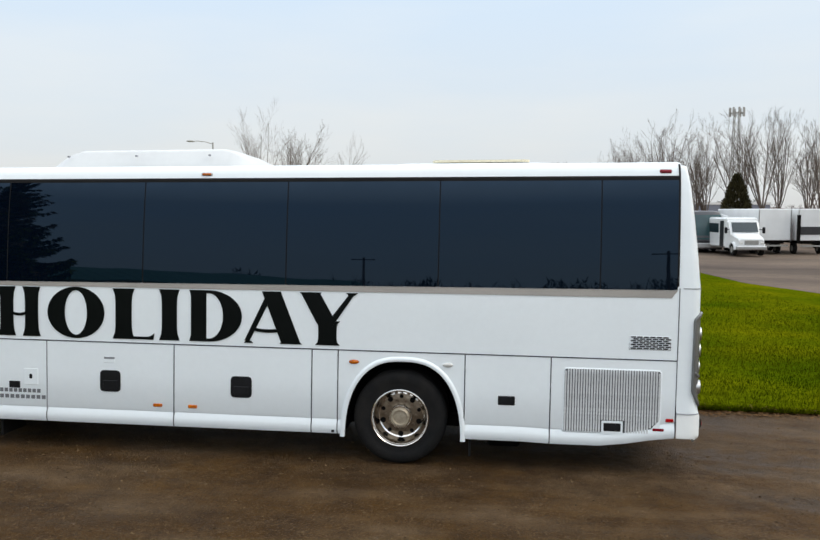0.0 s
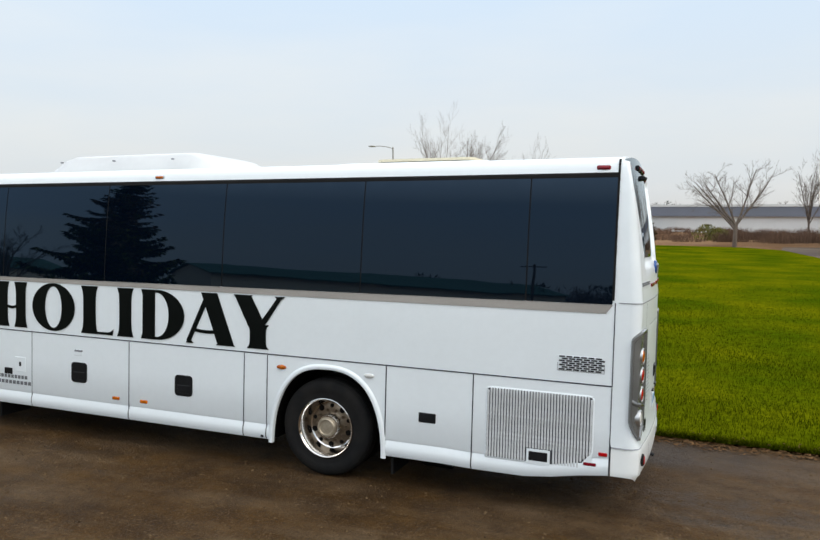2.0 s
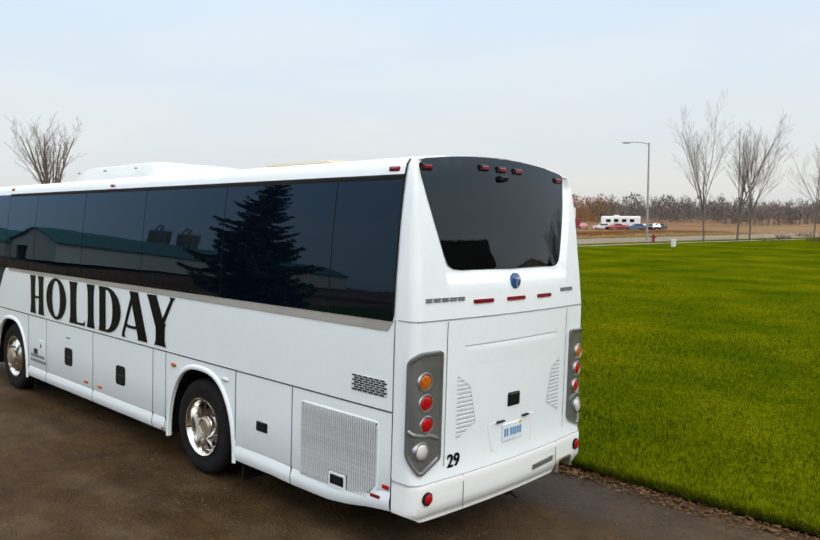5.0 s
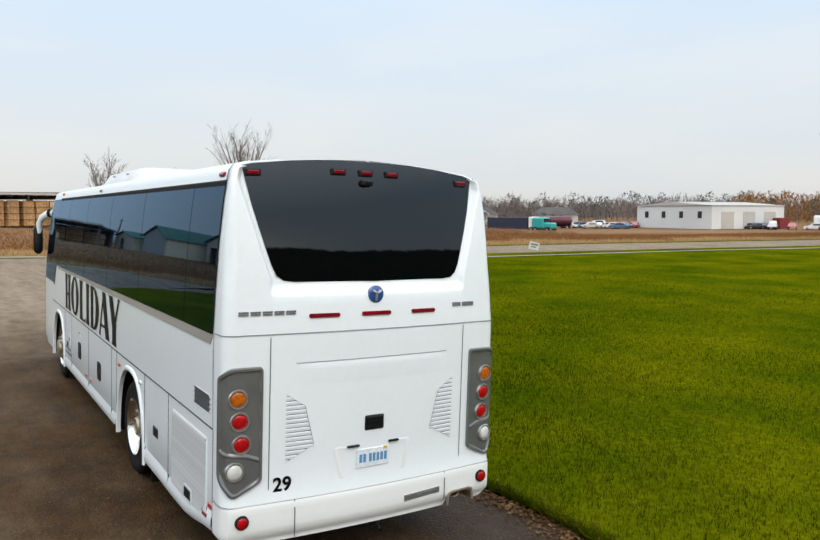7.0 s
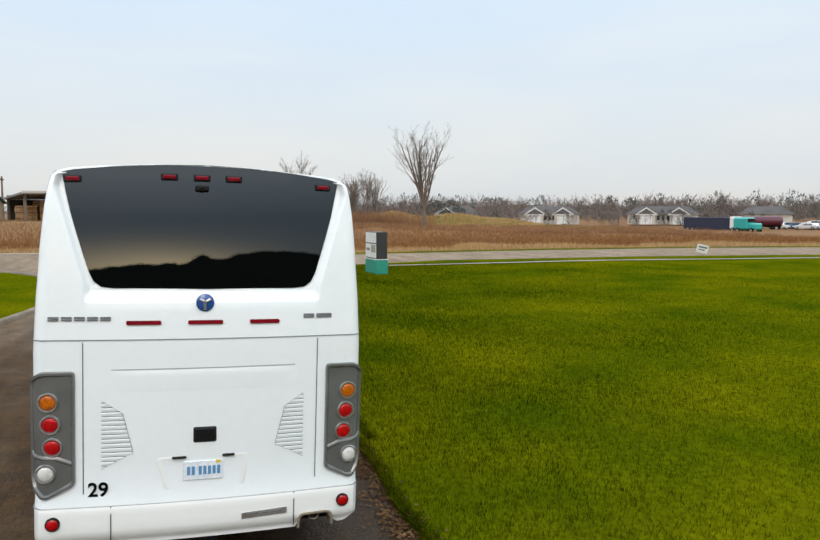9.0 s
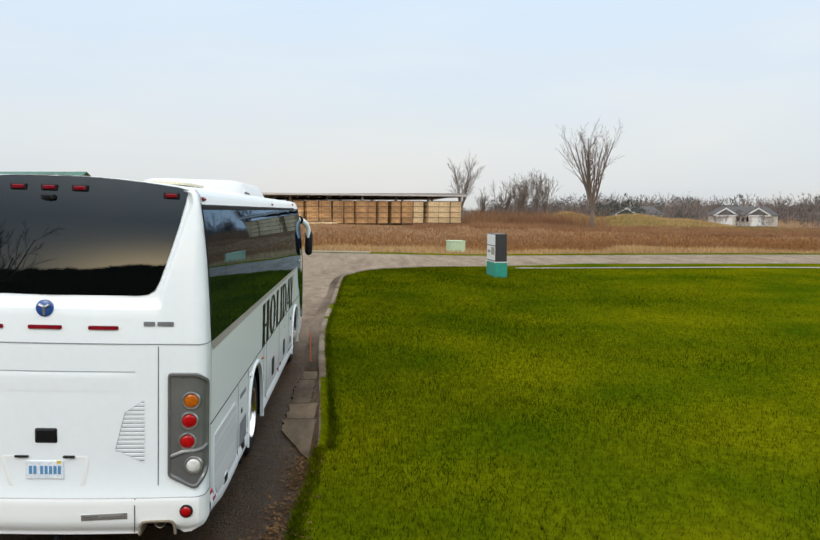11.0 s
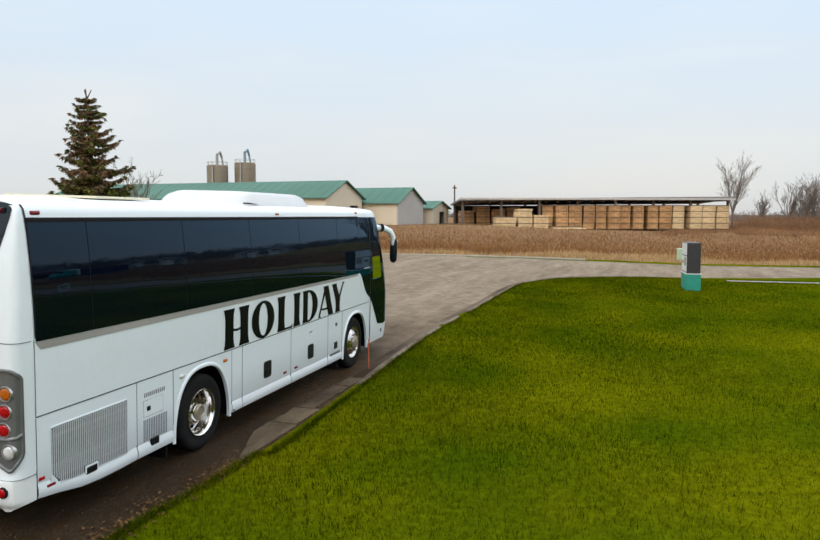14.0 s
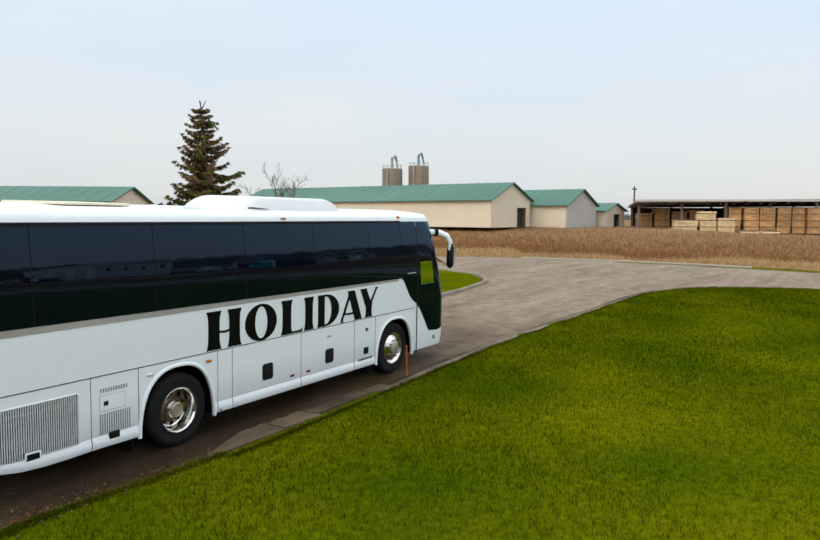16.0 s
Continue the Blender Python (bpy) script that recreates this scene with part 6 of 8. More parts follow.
# mirrors on curved arms
for side in (-1, 1):
    g = Geo()
    path = [(-9.55, 1.03, 2.87), (-9.82, 1.13, 2.90), (-10.04, 1.22, 2.885), (-10.20, 1.30, 2.82), (-10.28, 1.35, 2.69), (-10.30, 1.36, 2.48)]
    rows = []
    for i, p in enumerate(path):
        k = 0.078 if i < 4 else 0.066
        a, b = Vector(path[max(i - 1, 0)]), Vector(path[min(i + 1, len(path) - 1)])
        d = (b - a).normalized()
        u = Vector((0, side, 0))
        w = d.cross(u).normalized()
        c = Vector((p[0], side * p[1], p[2]))
        rows.append([settle(c + u * (k * 0.8 * math.cos(t)) + w * (k * math.sin(t))) for t in [2 * math.pi * j / 10 for j in range(10)]])
    g.grid(rows, closed=True)
    g.add(rows[-1], [tuple(range(10))])
    arm = part("mirror_arm", g, PAINT, coach, "white curved mirror arm with a black band", smooth=60)
    g = Geo()
    c0 = Vector(settle((-9.95, side * 1.175, 2.90)))
    g.lathe([(-0.045, 0.080), (-0.04, 0.087), (0.04, 0.087), (0.045, 0.080)], c0, (-0.88, side * 0.46, 0.0), 16)
    part("arm_band", g, RUBBER, arm, smooth=50)
    head = Geo()
    rows = []
    for z, k in ((2.64, 0.3), (2.61, 0.8), (2.55, 0.98), (2.30, 1.0), (2.14, 0.98), (2.08, 0.75), (2.05, 0.3)):
        rows.append([settle((-10.29 + 0.045 * k * math.cos(t) + (0.02 if z < 2.5 else 0), side * (1.37 + 0.085 * k * math.sin(t)), z)) for t in [2 * math.pi * j / 14 for j in range(14)]])
    head.grid(rows, closed=True)
    head.add(rows[0], [tuple(range(14))])
    head.add(rows[-1], [tuple(range(14))])
    hd = part("mirror_head", head, BLACK_PLASTIC, arm, "black mirror head", smooth=60)
    shell = Geo()
    shell.grid([[settle((-10.347, side * (1.375 + 0.065 * u), z)) for u in (-1, -0.5, 0, 0.5, 1)] for z in (2.12, 2.26, 2.45, 2.60)])
    part("mirror_shell", shell, PAINT, arm)

# the coach's front half is drawn out to its full length; wheels move without stretching
drawn = set()
for ob in coach.children_recursive:
    if ob.type != "MESH" or ob.data.name in drawn:
        continue
    drawn.add(ob.data.name)
    round_part = ob.parent.name.startswith("wheel") and ob.parent != coach
    for v in ob.data.vertices:
        at_x = (-8.365 if v.co.x < -6 else -3.16) if round_part else v.co.x
        v.co.x += 0.026 * min(0.0, at_x + 3.6)

# ---- trees ----
def bare_tree(name, x, y, z, height, seed, label, spread=0.5, levels=4, trunk=0.16, fork=0.3, group="", limbs=6, min_r=0.0066, upright=0.45, lean=None):
    """A leafless tree: tapered trunk and limbs, with a crown of fine twigs."""
    rnd = random.Random(seed)
    wood, twigs = Geo(), Geo()

    def turned(d, lo, hi, lift):
        a = radians(rnd.uniform(lo, hi))
        side = d.orthogonal().normalized()
        side.rotate(Quaternion(d, rnd.uniform(0, 6.283)))
        return (d * math.cos(a) + side * math.sin(a) + Vector((0, 0, lift))).normalized()

    def grow(p, d, length, r, level):
        n = 4 if level < 2 else 3 if level == 2 else 2
        sides = 7 if level == 0 else 5 if level == 1 else 3
        pts = [p]
        for i in range(n):
            d = (d + Vector((rnd.uniform(-1, 1), rnd.uniform(-1, 1), rnd.uniform(-0.4, 1.0))) * (0.05 + 0.035 * level)).normalized()
            pts.append(pts[-1] + d * (length / n))
        r1 = max(min_r * 0.35, r * (0.75 if level == 0 else 0.3))
        for i in range(n):
            a, b = r + (r1 - r) * i / n, r + (r1 - r) * (i + 1) / n
            (wood if level < 2 else twigs).tube(pts[i], pts[i + 1], a, b, sides, caps=False)
        if level >= levels:
            return
        if level == 0:
            for k in range(limbs):
                q = pts[-1].lerp(pts[-2], rnd.random() * 0.9) if k else pts[-1]
                nd = turned(d, *(lean or (4 if k == 0 else 9, 12 if k == 0 else 14 + 34 * spread)), upright * 0.5)
                grow(q, nd, height * rnd.uniform(0.42, 0.62) * (1.0 if k else 1.1), max(min_r, r * rnd.uniform(0.38, 0.6)), 1)
            return
        count = (0, rnd.randint(6, 8), rnd.randint(5, 7), rnd.randint(4, 6))[min(level, 3)]
        for k in range(count):
            f = 0.18 + 0.8 * (k + rnd.random()) / count
            i = min(n - 1, int(f * n))
            q = pts[i].lerp(pts[i + 1], f * n - i)
            ln = length * rnd.uniform(0.32, 0.58) * (1.1 - 0.45 * f)
            grow(q, turned(d, 16, 26 + 30 * spread, upright * 0.3), ln, max(min_r, r * (1 - 0.7 * f) * 0.5), level + 1)

    grow(Vector((0, 0, -0.1)), Vector((0, 0, 1)), height * fork, trunk, 0)
    top = max(v[2] for v in wood.v + twigs.v)
    k = height / top
    for gg in (wood, twigs):
        gg.v = [(a * k, b * k, c * k) for a, b, c in gg.v]
    ob = thing(name, label, "tree", group, at=pose(x, y, z))
    part("trunk", wood, BARK, ob, smooth=60, fix=False)
    part("crown", twigs, TWIG, ob, "bare twigs", fix=False)
    return ob


def spruce(x, y, z, height, seed):
    rnd = random.Random(seed)
    ob = thing("spruce_tree", "ragged spruce with drooping boughs and a brown cone-laden top", "tree", at=pose(x, y, z))
    trunk = Geo()
    for k in range(8):
        a, b = height * k / 8, height * (k + 1) / 8
        trunk.tube((0.03 * math.sin(k), 0.03 * math.cos(k), a), (0.03 * math.sin(k + 1), 0.03 * math.cos(k + 1), b), 0.13 * (1 - a / height) + 0.015, 0.13 * (1 - b / height) + 0.012, 8, caps=False)
    part("trunk", trunk, BARK, ob, smooth=60)
    green, brown, wood = Geo(), Geo(), Geo()

    def spray(g, p, d, size):
        for _ in range(7):
            q = (d + Vector((rnd.uniform(-1, 1), rnd.uniform(-1, 1), rnd.uniform(-1.1, 0.3))) * 0.75).normalized()
            side = q.cross(Vector((rnd.uniform(-1, 1), rnd.uniform(-1, 1), rnd.uniform(-1, 1)))).normalized()
            ln = size * rnd.uniform(0.6, 1.2)
            a = Vector(p)
            g.add([a - side * ln * 0.13, a + side * ln * 0.13, a + q * ln * 0.6 + side * ln * 0.10, a + q * ln, a + q * ln * 0.6 - side * ln * 0.10], [(0, 1, 2, 3, 4)])

    zz = 0.45
    while zz < height - 0.12:
        f = zz / height
        reach = (height * 0.37 * (1 - f) ** 0.85 + 0.12) * rnd.uniform(0.72, 1.12)
        n = 8 if f < 0.6 else 6
        turn = rnd.uniform(0, 6.28)
        for k in range(n):
            if rnd.random() < 0.12:
                continue
            t = turn + 2 * math.pi * k / n + rnd.uniform(-0.35, 0.35)
            L = reach * rnd.uniform(0.6, 1.18)
            rise = -0.28 * (1 - f) + 0.12 + rnd.uniform(-0.12, 0.12)
            steps = max(4, int(L / 0.10))
            prev = Vector((0, 0, zz))
            for s in range(1, steps + 1):
                u = s / steps
                p = Vector((math.cos(t) * L * u, math.sin(t) * L * u, zz + L * (rise * u - 0.30 * u + 0.34 * u ** 3)))
                if s % 2 == 0 or s == steps:
                    wood.tube(prev, p, 0.018 * (1 - u) + 0.005, 0.016 * (1 - u) + 0.004, 3, caps=False)
                    prev = p
                d = Vector((math.cos(t), math.sin(t), -0.2))
                lateral = Vector((-math.sin(t), math.cos(t), 0))
                use = brown if f > 0.55 and rnd.random() < 0.6 or rnd.random() < 0.09 else green
                size = (0.13 + 0.20 * (1 - f)) * (1.2 - 0.45 * u)
                for sgn in (-1, 1):
                    spray(use, p, (d * 0.5 + lateral * sgn * 0.8).normalized(), size)
                spray(use, p, (d + Vector((0, 0, -0.8))).normalized(), size * 0.9)
                if rnd.random() < 0.6:
                    spray(use, p, Vector((0, 0, -1)), size * 0.9)
        zz += rnd.uniform(0.17, 0.27) * (1 - 0.3 * f)
    for t in (0.4, 2.6, 4.4):
        wood.tube((0, 0, height - 0.25), (0.13 * math.cos(t), 0.13 * math.sin(t), height + 0.02), 0.02, 0.012, 4)
    part("bough", wood, BARK, ob, fix=False)
    part("needles", green, NEEDLE, ob, "dull green needles", fix=False)
    part("brown_needles", brown, NEEDLE_BROWN, ob, "brown cone clusters", fix=False)
    return ob


def cedar(x, y, z, width, height, seed, label, tops=4):
    """A dense dark evergreen, full to the ground, with pointed leaders."""
    rnd = random.Random(seed)
    ob = thing("cedar_tree", label, "tree", at=pose(x, y, z))
    trunk, crown = Geo(), Geo()

    def spray(p, t, size):
        d = Vector((math.cos(t) * rnd.uniform(0.2, 0.9), math.sin(t) * rnd.uniform(0.2, 0.9), rnd.uniform(0.2, 1.0))).normalized()
        s = d.cross(Vector((rnd.uniform(-1, 1), rnd.uniform(-1, 1), 0.2))).normalized()
        ln = size * rnd.uniform(0.5, 1.1)
        crown.add([p - s * ln * 0.22, p + s * ln * 0.22, p + d * ln * 0.7 + s * ln * 0.12, p + d * ln, p + d * ln * 0.7 - s * ln * 0.12], [(0, 1, 2, 3, 4)])

    trunk.tube((0, 0, 0), (0, 0, height * 0.9), 0.14, 0.02, 6)
    body = 0.8 if tops > 1 else 1.0
    for _ in range(5200):
        f = rnd.random() ** 1.15
        t = rnd.uniform(0, 6.283)
        lump = 1 + 0.16 * noise.noise((math.cos(t) * 1.6, math.sin(t) * 1.6, f * 4 + seed))
        shape = (1 - f ** 1.7) ** 0.75 if tops > 1 else (1 - f) ** 0.8
        rr = width * 0.5 * shape * lump * (0.62 + 0.38 * rnd.random()) * (0.86 + 0.14 * min(1.0, f * 8))
        spray(Vector((rr * math.cos(t), rr * math.sin(t), 0.05 + f * height * body)), t, 0.42)
    for k in range(tops if tops > 1 else 0):
        t, r = rnd.uniform(0, 6.283), width * rnd.uniform(0.0, 0.22)
        h = height * (1.0 if k == 0 else rnd.uniform(0.84, 0.97))
        for _ in range(150):
            f = rnd.random()
            a, q = rnd.uniform(0, 6.283), 0.42 * (1 - f) * rnd.random()
            spray(Vector((r * math.cos(t) + q * math.cos(a), r * math.sin(t) + q * math.sin(a), height * 0.66 + (h - height * 0.66) * f)), a, 0.34)
    part("trunk", trunk, BARK, ob)
    part("crown", crown, CEDAR, ob, "dense dark foliage", fix=False)
    return ob


spruce(-12.6, -8.6, base_z(-12.6, -8.6), 6.25, 5)
bare_tree("bare_tree", -26.1, -17.5, 0.75, 5.2, 11, "small bare shade tree behind the spruce", 0.75, 4, 0.12, 0.25, upright=0.25)
for x, y, h, sd in ((-23.6, 63.5, 14.0, 21), (-23.0, 70.2, 12.3, 22), (-22.3, 71.5, 11.8, 23), (-19.3, 82.0, 12.6, 24)):
    bare_tree("bare_tree", x, y, lawn_z(x, y), h, sd, "slender bare tree standing on the lawn", 0.42, 4, 0.10, 0.26, "lawn trees", limbs=8, min_r=0.0050, upright=0.35, lean=(10, 34))
bare_tree("bare_tree", -89.5, 32.0, 0.1, 14.8, 31, "tall bare tree far back in the brown field", 0.55, 4, 0.26, 0.24, limbs=9, min_r=0.0095, upright=0.42, lean=(4, 26))
bare_tree("bare_tree", -104.0, 16.9, 0.9, 11.0, 32, "bare tree behind the lumber shed", 0.55, 4, 0.16, 0.25, limbs=10, min_r=0.0105, upright=0.5, lean=(5, 26))
for k, (x, y, h) in enumerate(((-118, 25.6, 7.6), (-116, 28.0, 8.6), (-114, 30.4, 9.4), (-117, 32.4, 9.2), (-119, 29.2, 9.0), (-122, 23.0, 6.5), (-113, 27.0, 7.2))):
    bare_tree("bare_tree", x, y, 0.6, h, 40 + k, "slender bare tree among rusty brush", 0.6, 4, 0.11, 0.22, "field saplings", limbs=8, min_r=0.0105, upright=0.6)
bare_tree("bare_tree", 3.55, 69.5, -0.25, 8.3, 54, "low spreading bare tree at the lawn's far edge", 1.2, 4, 0.19, 0.22, limbs=8, min_r=0.0075, upright=0.3, lean=(25, 58))
for k, (x, y, h) in enumerate(((16.5, 88, 12.5), (18.3, 84, 13.5), (20.5, 82.8, 15.5), (22.0, 87, 14.0), (23.9, 82, 13.2), (26.0, 85, 13.8), (28.5, 80, 15.0), (30.8, 79.7, 15.2), (33.0, 82, 15.5), (35.5, 80, 14.5), (38.5, 84, 14.0), (13.6, 90, 11.0))):
    bare_tree("bare_tree", x - 1.4, y, -0.5, h, 60 + k, "tall bare tree in the row behind the parking lot", 0.55, 4, 0.15, 0.2, "row of bare trees", limbs=8, min_r=0.0085, upright=0.6)
cedar(22.9, 69.0, -0.5, 4.8, 6.8, 71, "dark cone-shaped evergreen behind the parked vehicles", 1)
cedar(-6.6, 68.3, -0.25, 6.3, 5.9, 72, "wide dark cedar with several tips on the lawn", 7)
cedar(28.9, 61, -0.5, 3.6, 5.6, 73, "dark evergreen beside the trailers", 2)

# ---- buildings across the street ----
def barn(corner, way, length, width, eave, ridge, wall_m, roof_m, label, door=None, gable_m=None):
    """A gabled shed. corner: the gable's near foot; way: degrees of the long wall's run; the gable runs to its right."""
    ob = thing("barn", label, "building", at=pose(corner[0], corner[1], corner[2], 0, 0, way))
    t = 0.15
    for y0, y1 in ((0.0, t), (width - t, width)):
        part("wall", Geo().box(t, length - t, y0, y1, 0, eave), wall_m, ob)
    for x0, x1 in ((0.0, t), (length - t, length)):
        g = Geo()
        poly = [(0, 0), (width, 0), (width, eave), (width / 2, ridge), (0, eave)]
        if door and x0 == 0.0:
            d0, d1, dh = door
            poly = [(0, 0), (d0, 0), (d0, dh), (d1, dh), (d1, 0), (width, 0), (width, eave), (width / 2, ridge), (0, eave)]
        g.extrude(poly, lambda a, b, d, x0=x0: (x0 + d, a, b), t)
        part("gable_wall", g, gable_m or wall_m, ob)
    over, th = 0.35, 0.12
    slope = (ridge - eave) / (width / 2)
    g = Geo()
    for s in (0, 1):
        ya, yb = (-over, width / 2) if s == 0 else (width / 2, width + over)
        za = eave + (-over) * slope if s == 0 else ridge
        zb = ridge if s == 0 else eave - over * slope
        g.add([(-over, ya, za + 0.02), (length + over, ya, za + 0.02), (length + over, yb, zb + 0.02), (-over, yb, zb + 0.02), (-over, ya, za + th), (length + over, ya, za + th), (length + over, yb, zb + th), (-over, yb, zb + th)], [(0, 1, 2, 3), (4, 7, 6, 5), (0, 4, 5, 1), (1, 5, 6, 2), (2, 6, 7, 3), (3, 7, 4, 0)])
    roof = part("roof", g, roof_m, ob, "ribbed green metal roof" if roof_m is GREEN_ROOF else "")
    g = Geo()
    n = int(length / 1.2)
    for k in range(n):
        x = length * (k + 0.5) / n
        for s in (0, 1):
            y0, z0 = (-over, eave - over * slope) if s == 0 else (width + over, eave - over * slope)
            g.tube((x, y0, z0 + th), (x, width / 2, ridge + th), 0.03, n=4, caps=False)
    part("roof_rib", g, roof_m, roof, fix=False)
    if door:
        part("door_opening", Geo().box(0.5, 0.55, door[0], door[1], 0, door[2]), DOOR_DARK, ob)
    return ob


barn((-75.0, -24.7, 1.95), 264, 40, 8.2, 2.9, 4.7, CREAM_WALL, GREEN_ROOF, "long cream metal barn with a green roof", (0.9, 2.9, 2.1))
barn((-82.1, -19.6, 1.9), 264, 14, 7.3, 2.5, 4.2, CREAM_WALL, GREEN_ROOF, "cream barn with a green roof and a grey gable", None, GREY_WALL)
barn((-88.6, -18.2, 1.9), 264, 8, 5.6, 1.9, 2.75, CREAM_WALL, GREEN_ROOF, "small cream shed with a green roof", (1.3, 3.1, 1.5))
barn((-42.9, -49.1, 1.6), 305, 38, 10.5, 2.6, 3.85, CREAM_WALL, GREEN_ROOF, "long cream barn with a green roof", None)

for k, (x, y, top, r) in enumerate(((-78.3, -45.5, 7.0, 1.31), (-80.6, -42.9, 7.4, 1.33))):
    ob = thing("silo", "weathered tan steel silo with pipes on its top", "silo", "pair of silos", at=pose(x, y, 1.6))
    prof = [(0, r)]
    n = 12
    for i in range(1, n + 1):
        h = (top + 0.5) * i / n
        prof += [(h - 0.03, r), (h - 0.015, r + 0.03), (h, r)]
    part("tank", Geo().lathe(prof + [(top + 0.5, r), (top + 0.62, r * 0.9), (top + 0.7, 0)], (0, 0, 0), (0, 0, 1), 28), SILO, ob, smooth=30)
    g = Geo()
    g.tube((0.2, 0.1, top + 0.4), (0.2, 0.1, top + 1.9), 0.18, n=8)
    g.tube((0.2, 0.1, top + 1.9), (-0.5, 0.1, top + 2.3), 0.16, n=8)
    g.tube((-0.5, 0.1, top + 2.3), (-0.9, 0.1, top + 1.6), 0.14, n=8)
    g.tube((-0.9, 0.1, top + 1.6), (-0.9, 0.3, top + 0.4), 0.12, n=8)
    part("duct", g, SILO_PIPE if k else STEEL, ob)
    g = Geo()
    for t in range(12):
        a = 2 * math.pi * t / 12
        g.tube((r * 0.95 * math.cos(a), r * 0.95 * math.sin(a), top + 0.5), (r * 0.95 * math.cos(a), r * 0.95 * math.sin(a), top + 1.0), 0.025, n=4)
        b = 2 * math.pi * (t + 1) / 12
        g.tube((r * 0.95 * math.cos(a), r * 0.95 * math.sin(a), top + 1.0), (r * 0.95 * math.cos(b), r * 0.95 * math.sin(b), top + 1.0), 0.025, n=4)
    part("guard_rail", g, STEEL, ob)
    g = Geo().tube((r + 0.15, 0.2, 0), (r + 0.15, 0.2, top + 0.6), 0.1, n=6)
    part("drop_pipe", g, STEEL, ob)

# lumber shed with its stacks
SH_A, SH_B = Vector((-84.5, -15.3)), Vector((-96.5, 15.6))
sh_len = (SH_B - SH_A).length
sh_rot = math.degrees(math.atan2(SH_B.y - SH_A.y, SH_B.x - SH_A.x))
shed_m = pose(SH_A.x, SH_A.y, 1.25, 0, 0, sh_rot)
shed = thing("lumber_shed", "long open pole shed with a low grey roof sheltering lumber", "shed", at=shed_m)
g = Geo()
g.add([(-0.5, -1.0, 3.50), (sh_len + 0.5, -1.0, 3.85), (sh_len + 0.5, 9, 3.3), (-0.5, 9, 3.0), (-0.5, -1.0, 3.72), (sh_len + 0.5, -1.0, 4.08), (sh_len + 0.5, 9, 3.5), (-0.5, 9, 3.2)], [(0, 1, 2, 3), (4, 7, 6, 5), (0, 4, 5, 1), (1, 5, 6, 2), (2, 6, 7, 3), (3, 7, 4, 0)])
part("roof", g, SHED_ROOF, shed, "thin grey steel roof")
part("fascia", Geo().box(-0.5, sh_len + 0.5, -1.06, -1.0, 3.62, 3.86, 0.01), GREY_WALL, shed, "pale grey roof edge")
for k in range(8):
    x = sh_len * k / 7
    for y in (0.0, 8.5):
        part("post", Geo().box(x - 0.14, x + 0.14, y - 0.14, y + 0.14, 0, 3.5 + 0.3 * k / 7, 0.01), STEEL if k == 4 else BARK, shed)
# dark sheet behind the stacks; the shed's inner shade is its colour
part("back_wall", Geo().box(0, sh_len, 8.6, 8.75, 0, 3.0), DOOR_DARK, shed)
rafter = Geo().box(-0.06, 0.06, -0.6, 8.4, 3.2, 3.42).mesh("rafter")
for k in range(24):
    x = 0.4 + k * (sh_len - 0.8) / 23
    part("rafter", rafter, BARK, shed).location = (x, 0, 0.3 * k / 23)


def lumber_stack(u, v, width, depth, height, pale, label):
    """A stack of board bundles with sticker gaps, in the shed's own axes."""
    rnd = random.Random(int(u * 100) + int(v * 10))
    ob = thing("lumber_stack", label, "lumber", "lumber stacks", at=shed_m @ pose(u, v, 0.0, 0, 0, rnd.uniform(-2, 2)))
    bundle_m = LUMBER_PALE if pale else LUMBER
    zz = 0.12
    part("bearer", Geo().box(-width / 2, width / 2, -depth * 0.46, -depth * 0.34, 0, 0.12), BARK, ob)
    part("bearer", Geo().box(-width / 2, width / 2, depth * 0.34, depth * 0.46, 0, 0.12), BARK, ob)
    while zz < height:
        g = Geo()
        j = rnd.uniform(-0.06, 0.06)
        n = max(2, int(width / 0.28))
        for row in range(min(3, max(1, int((height - zz) / 0.22 + 0.5)))):
            for k in range(n):
                a, e = -width / 2 + width * k / n, rnd.uniform(-0.05, 0.05)
                g.box(a + 0.01 + j, a + width / n - 0.01 + j, -depth / 2 + e + j, depth / 2 + e, zz, zz + 0.20)
            zz += 0.215
        tagged(part("lift", g, bundle_m, ob, fix=False), kind="stuff")
        if zz < height:
            for y in (-depth * 0.46, depth * 0.46):
                part("sticker", Geo().box(-width / 2, width / 2, y - 0.05, y + 0.05, zz - 0.015, zz + 0.08), BARK, ob)
        zz += 0.08
    return ob


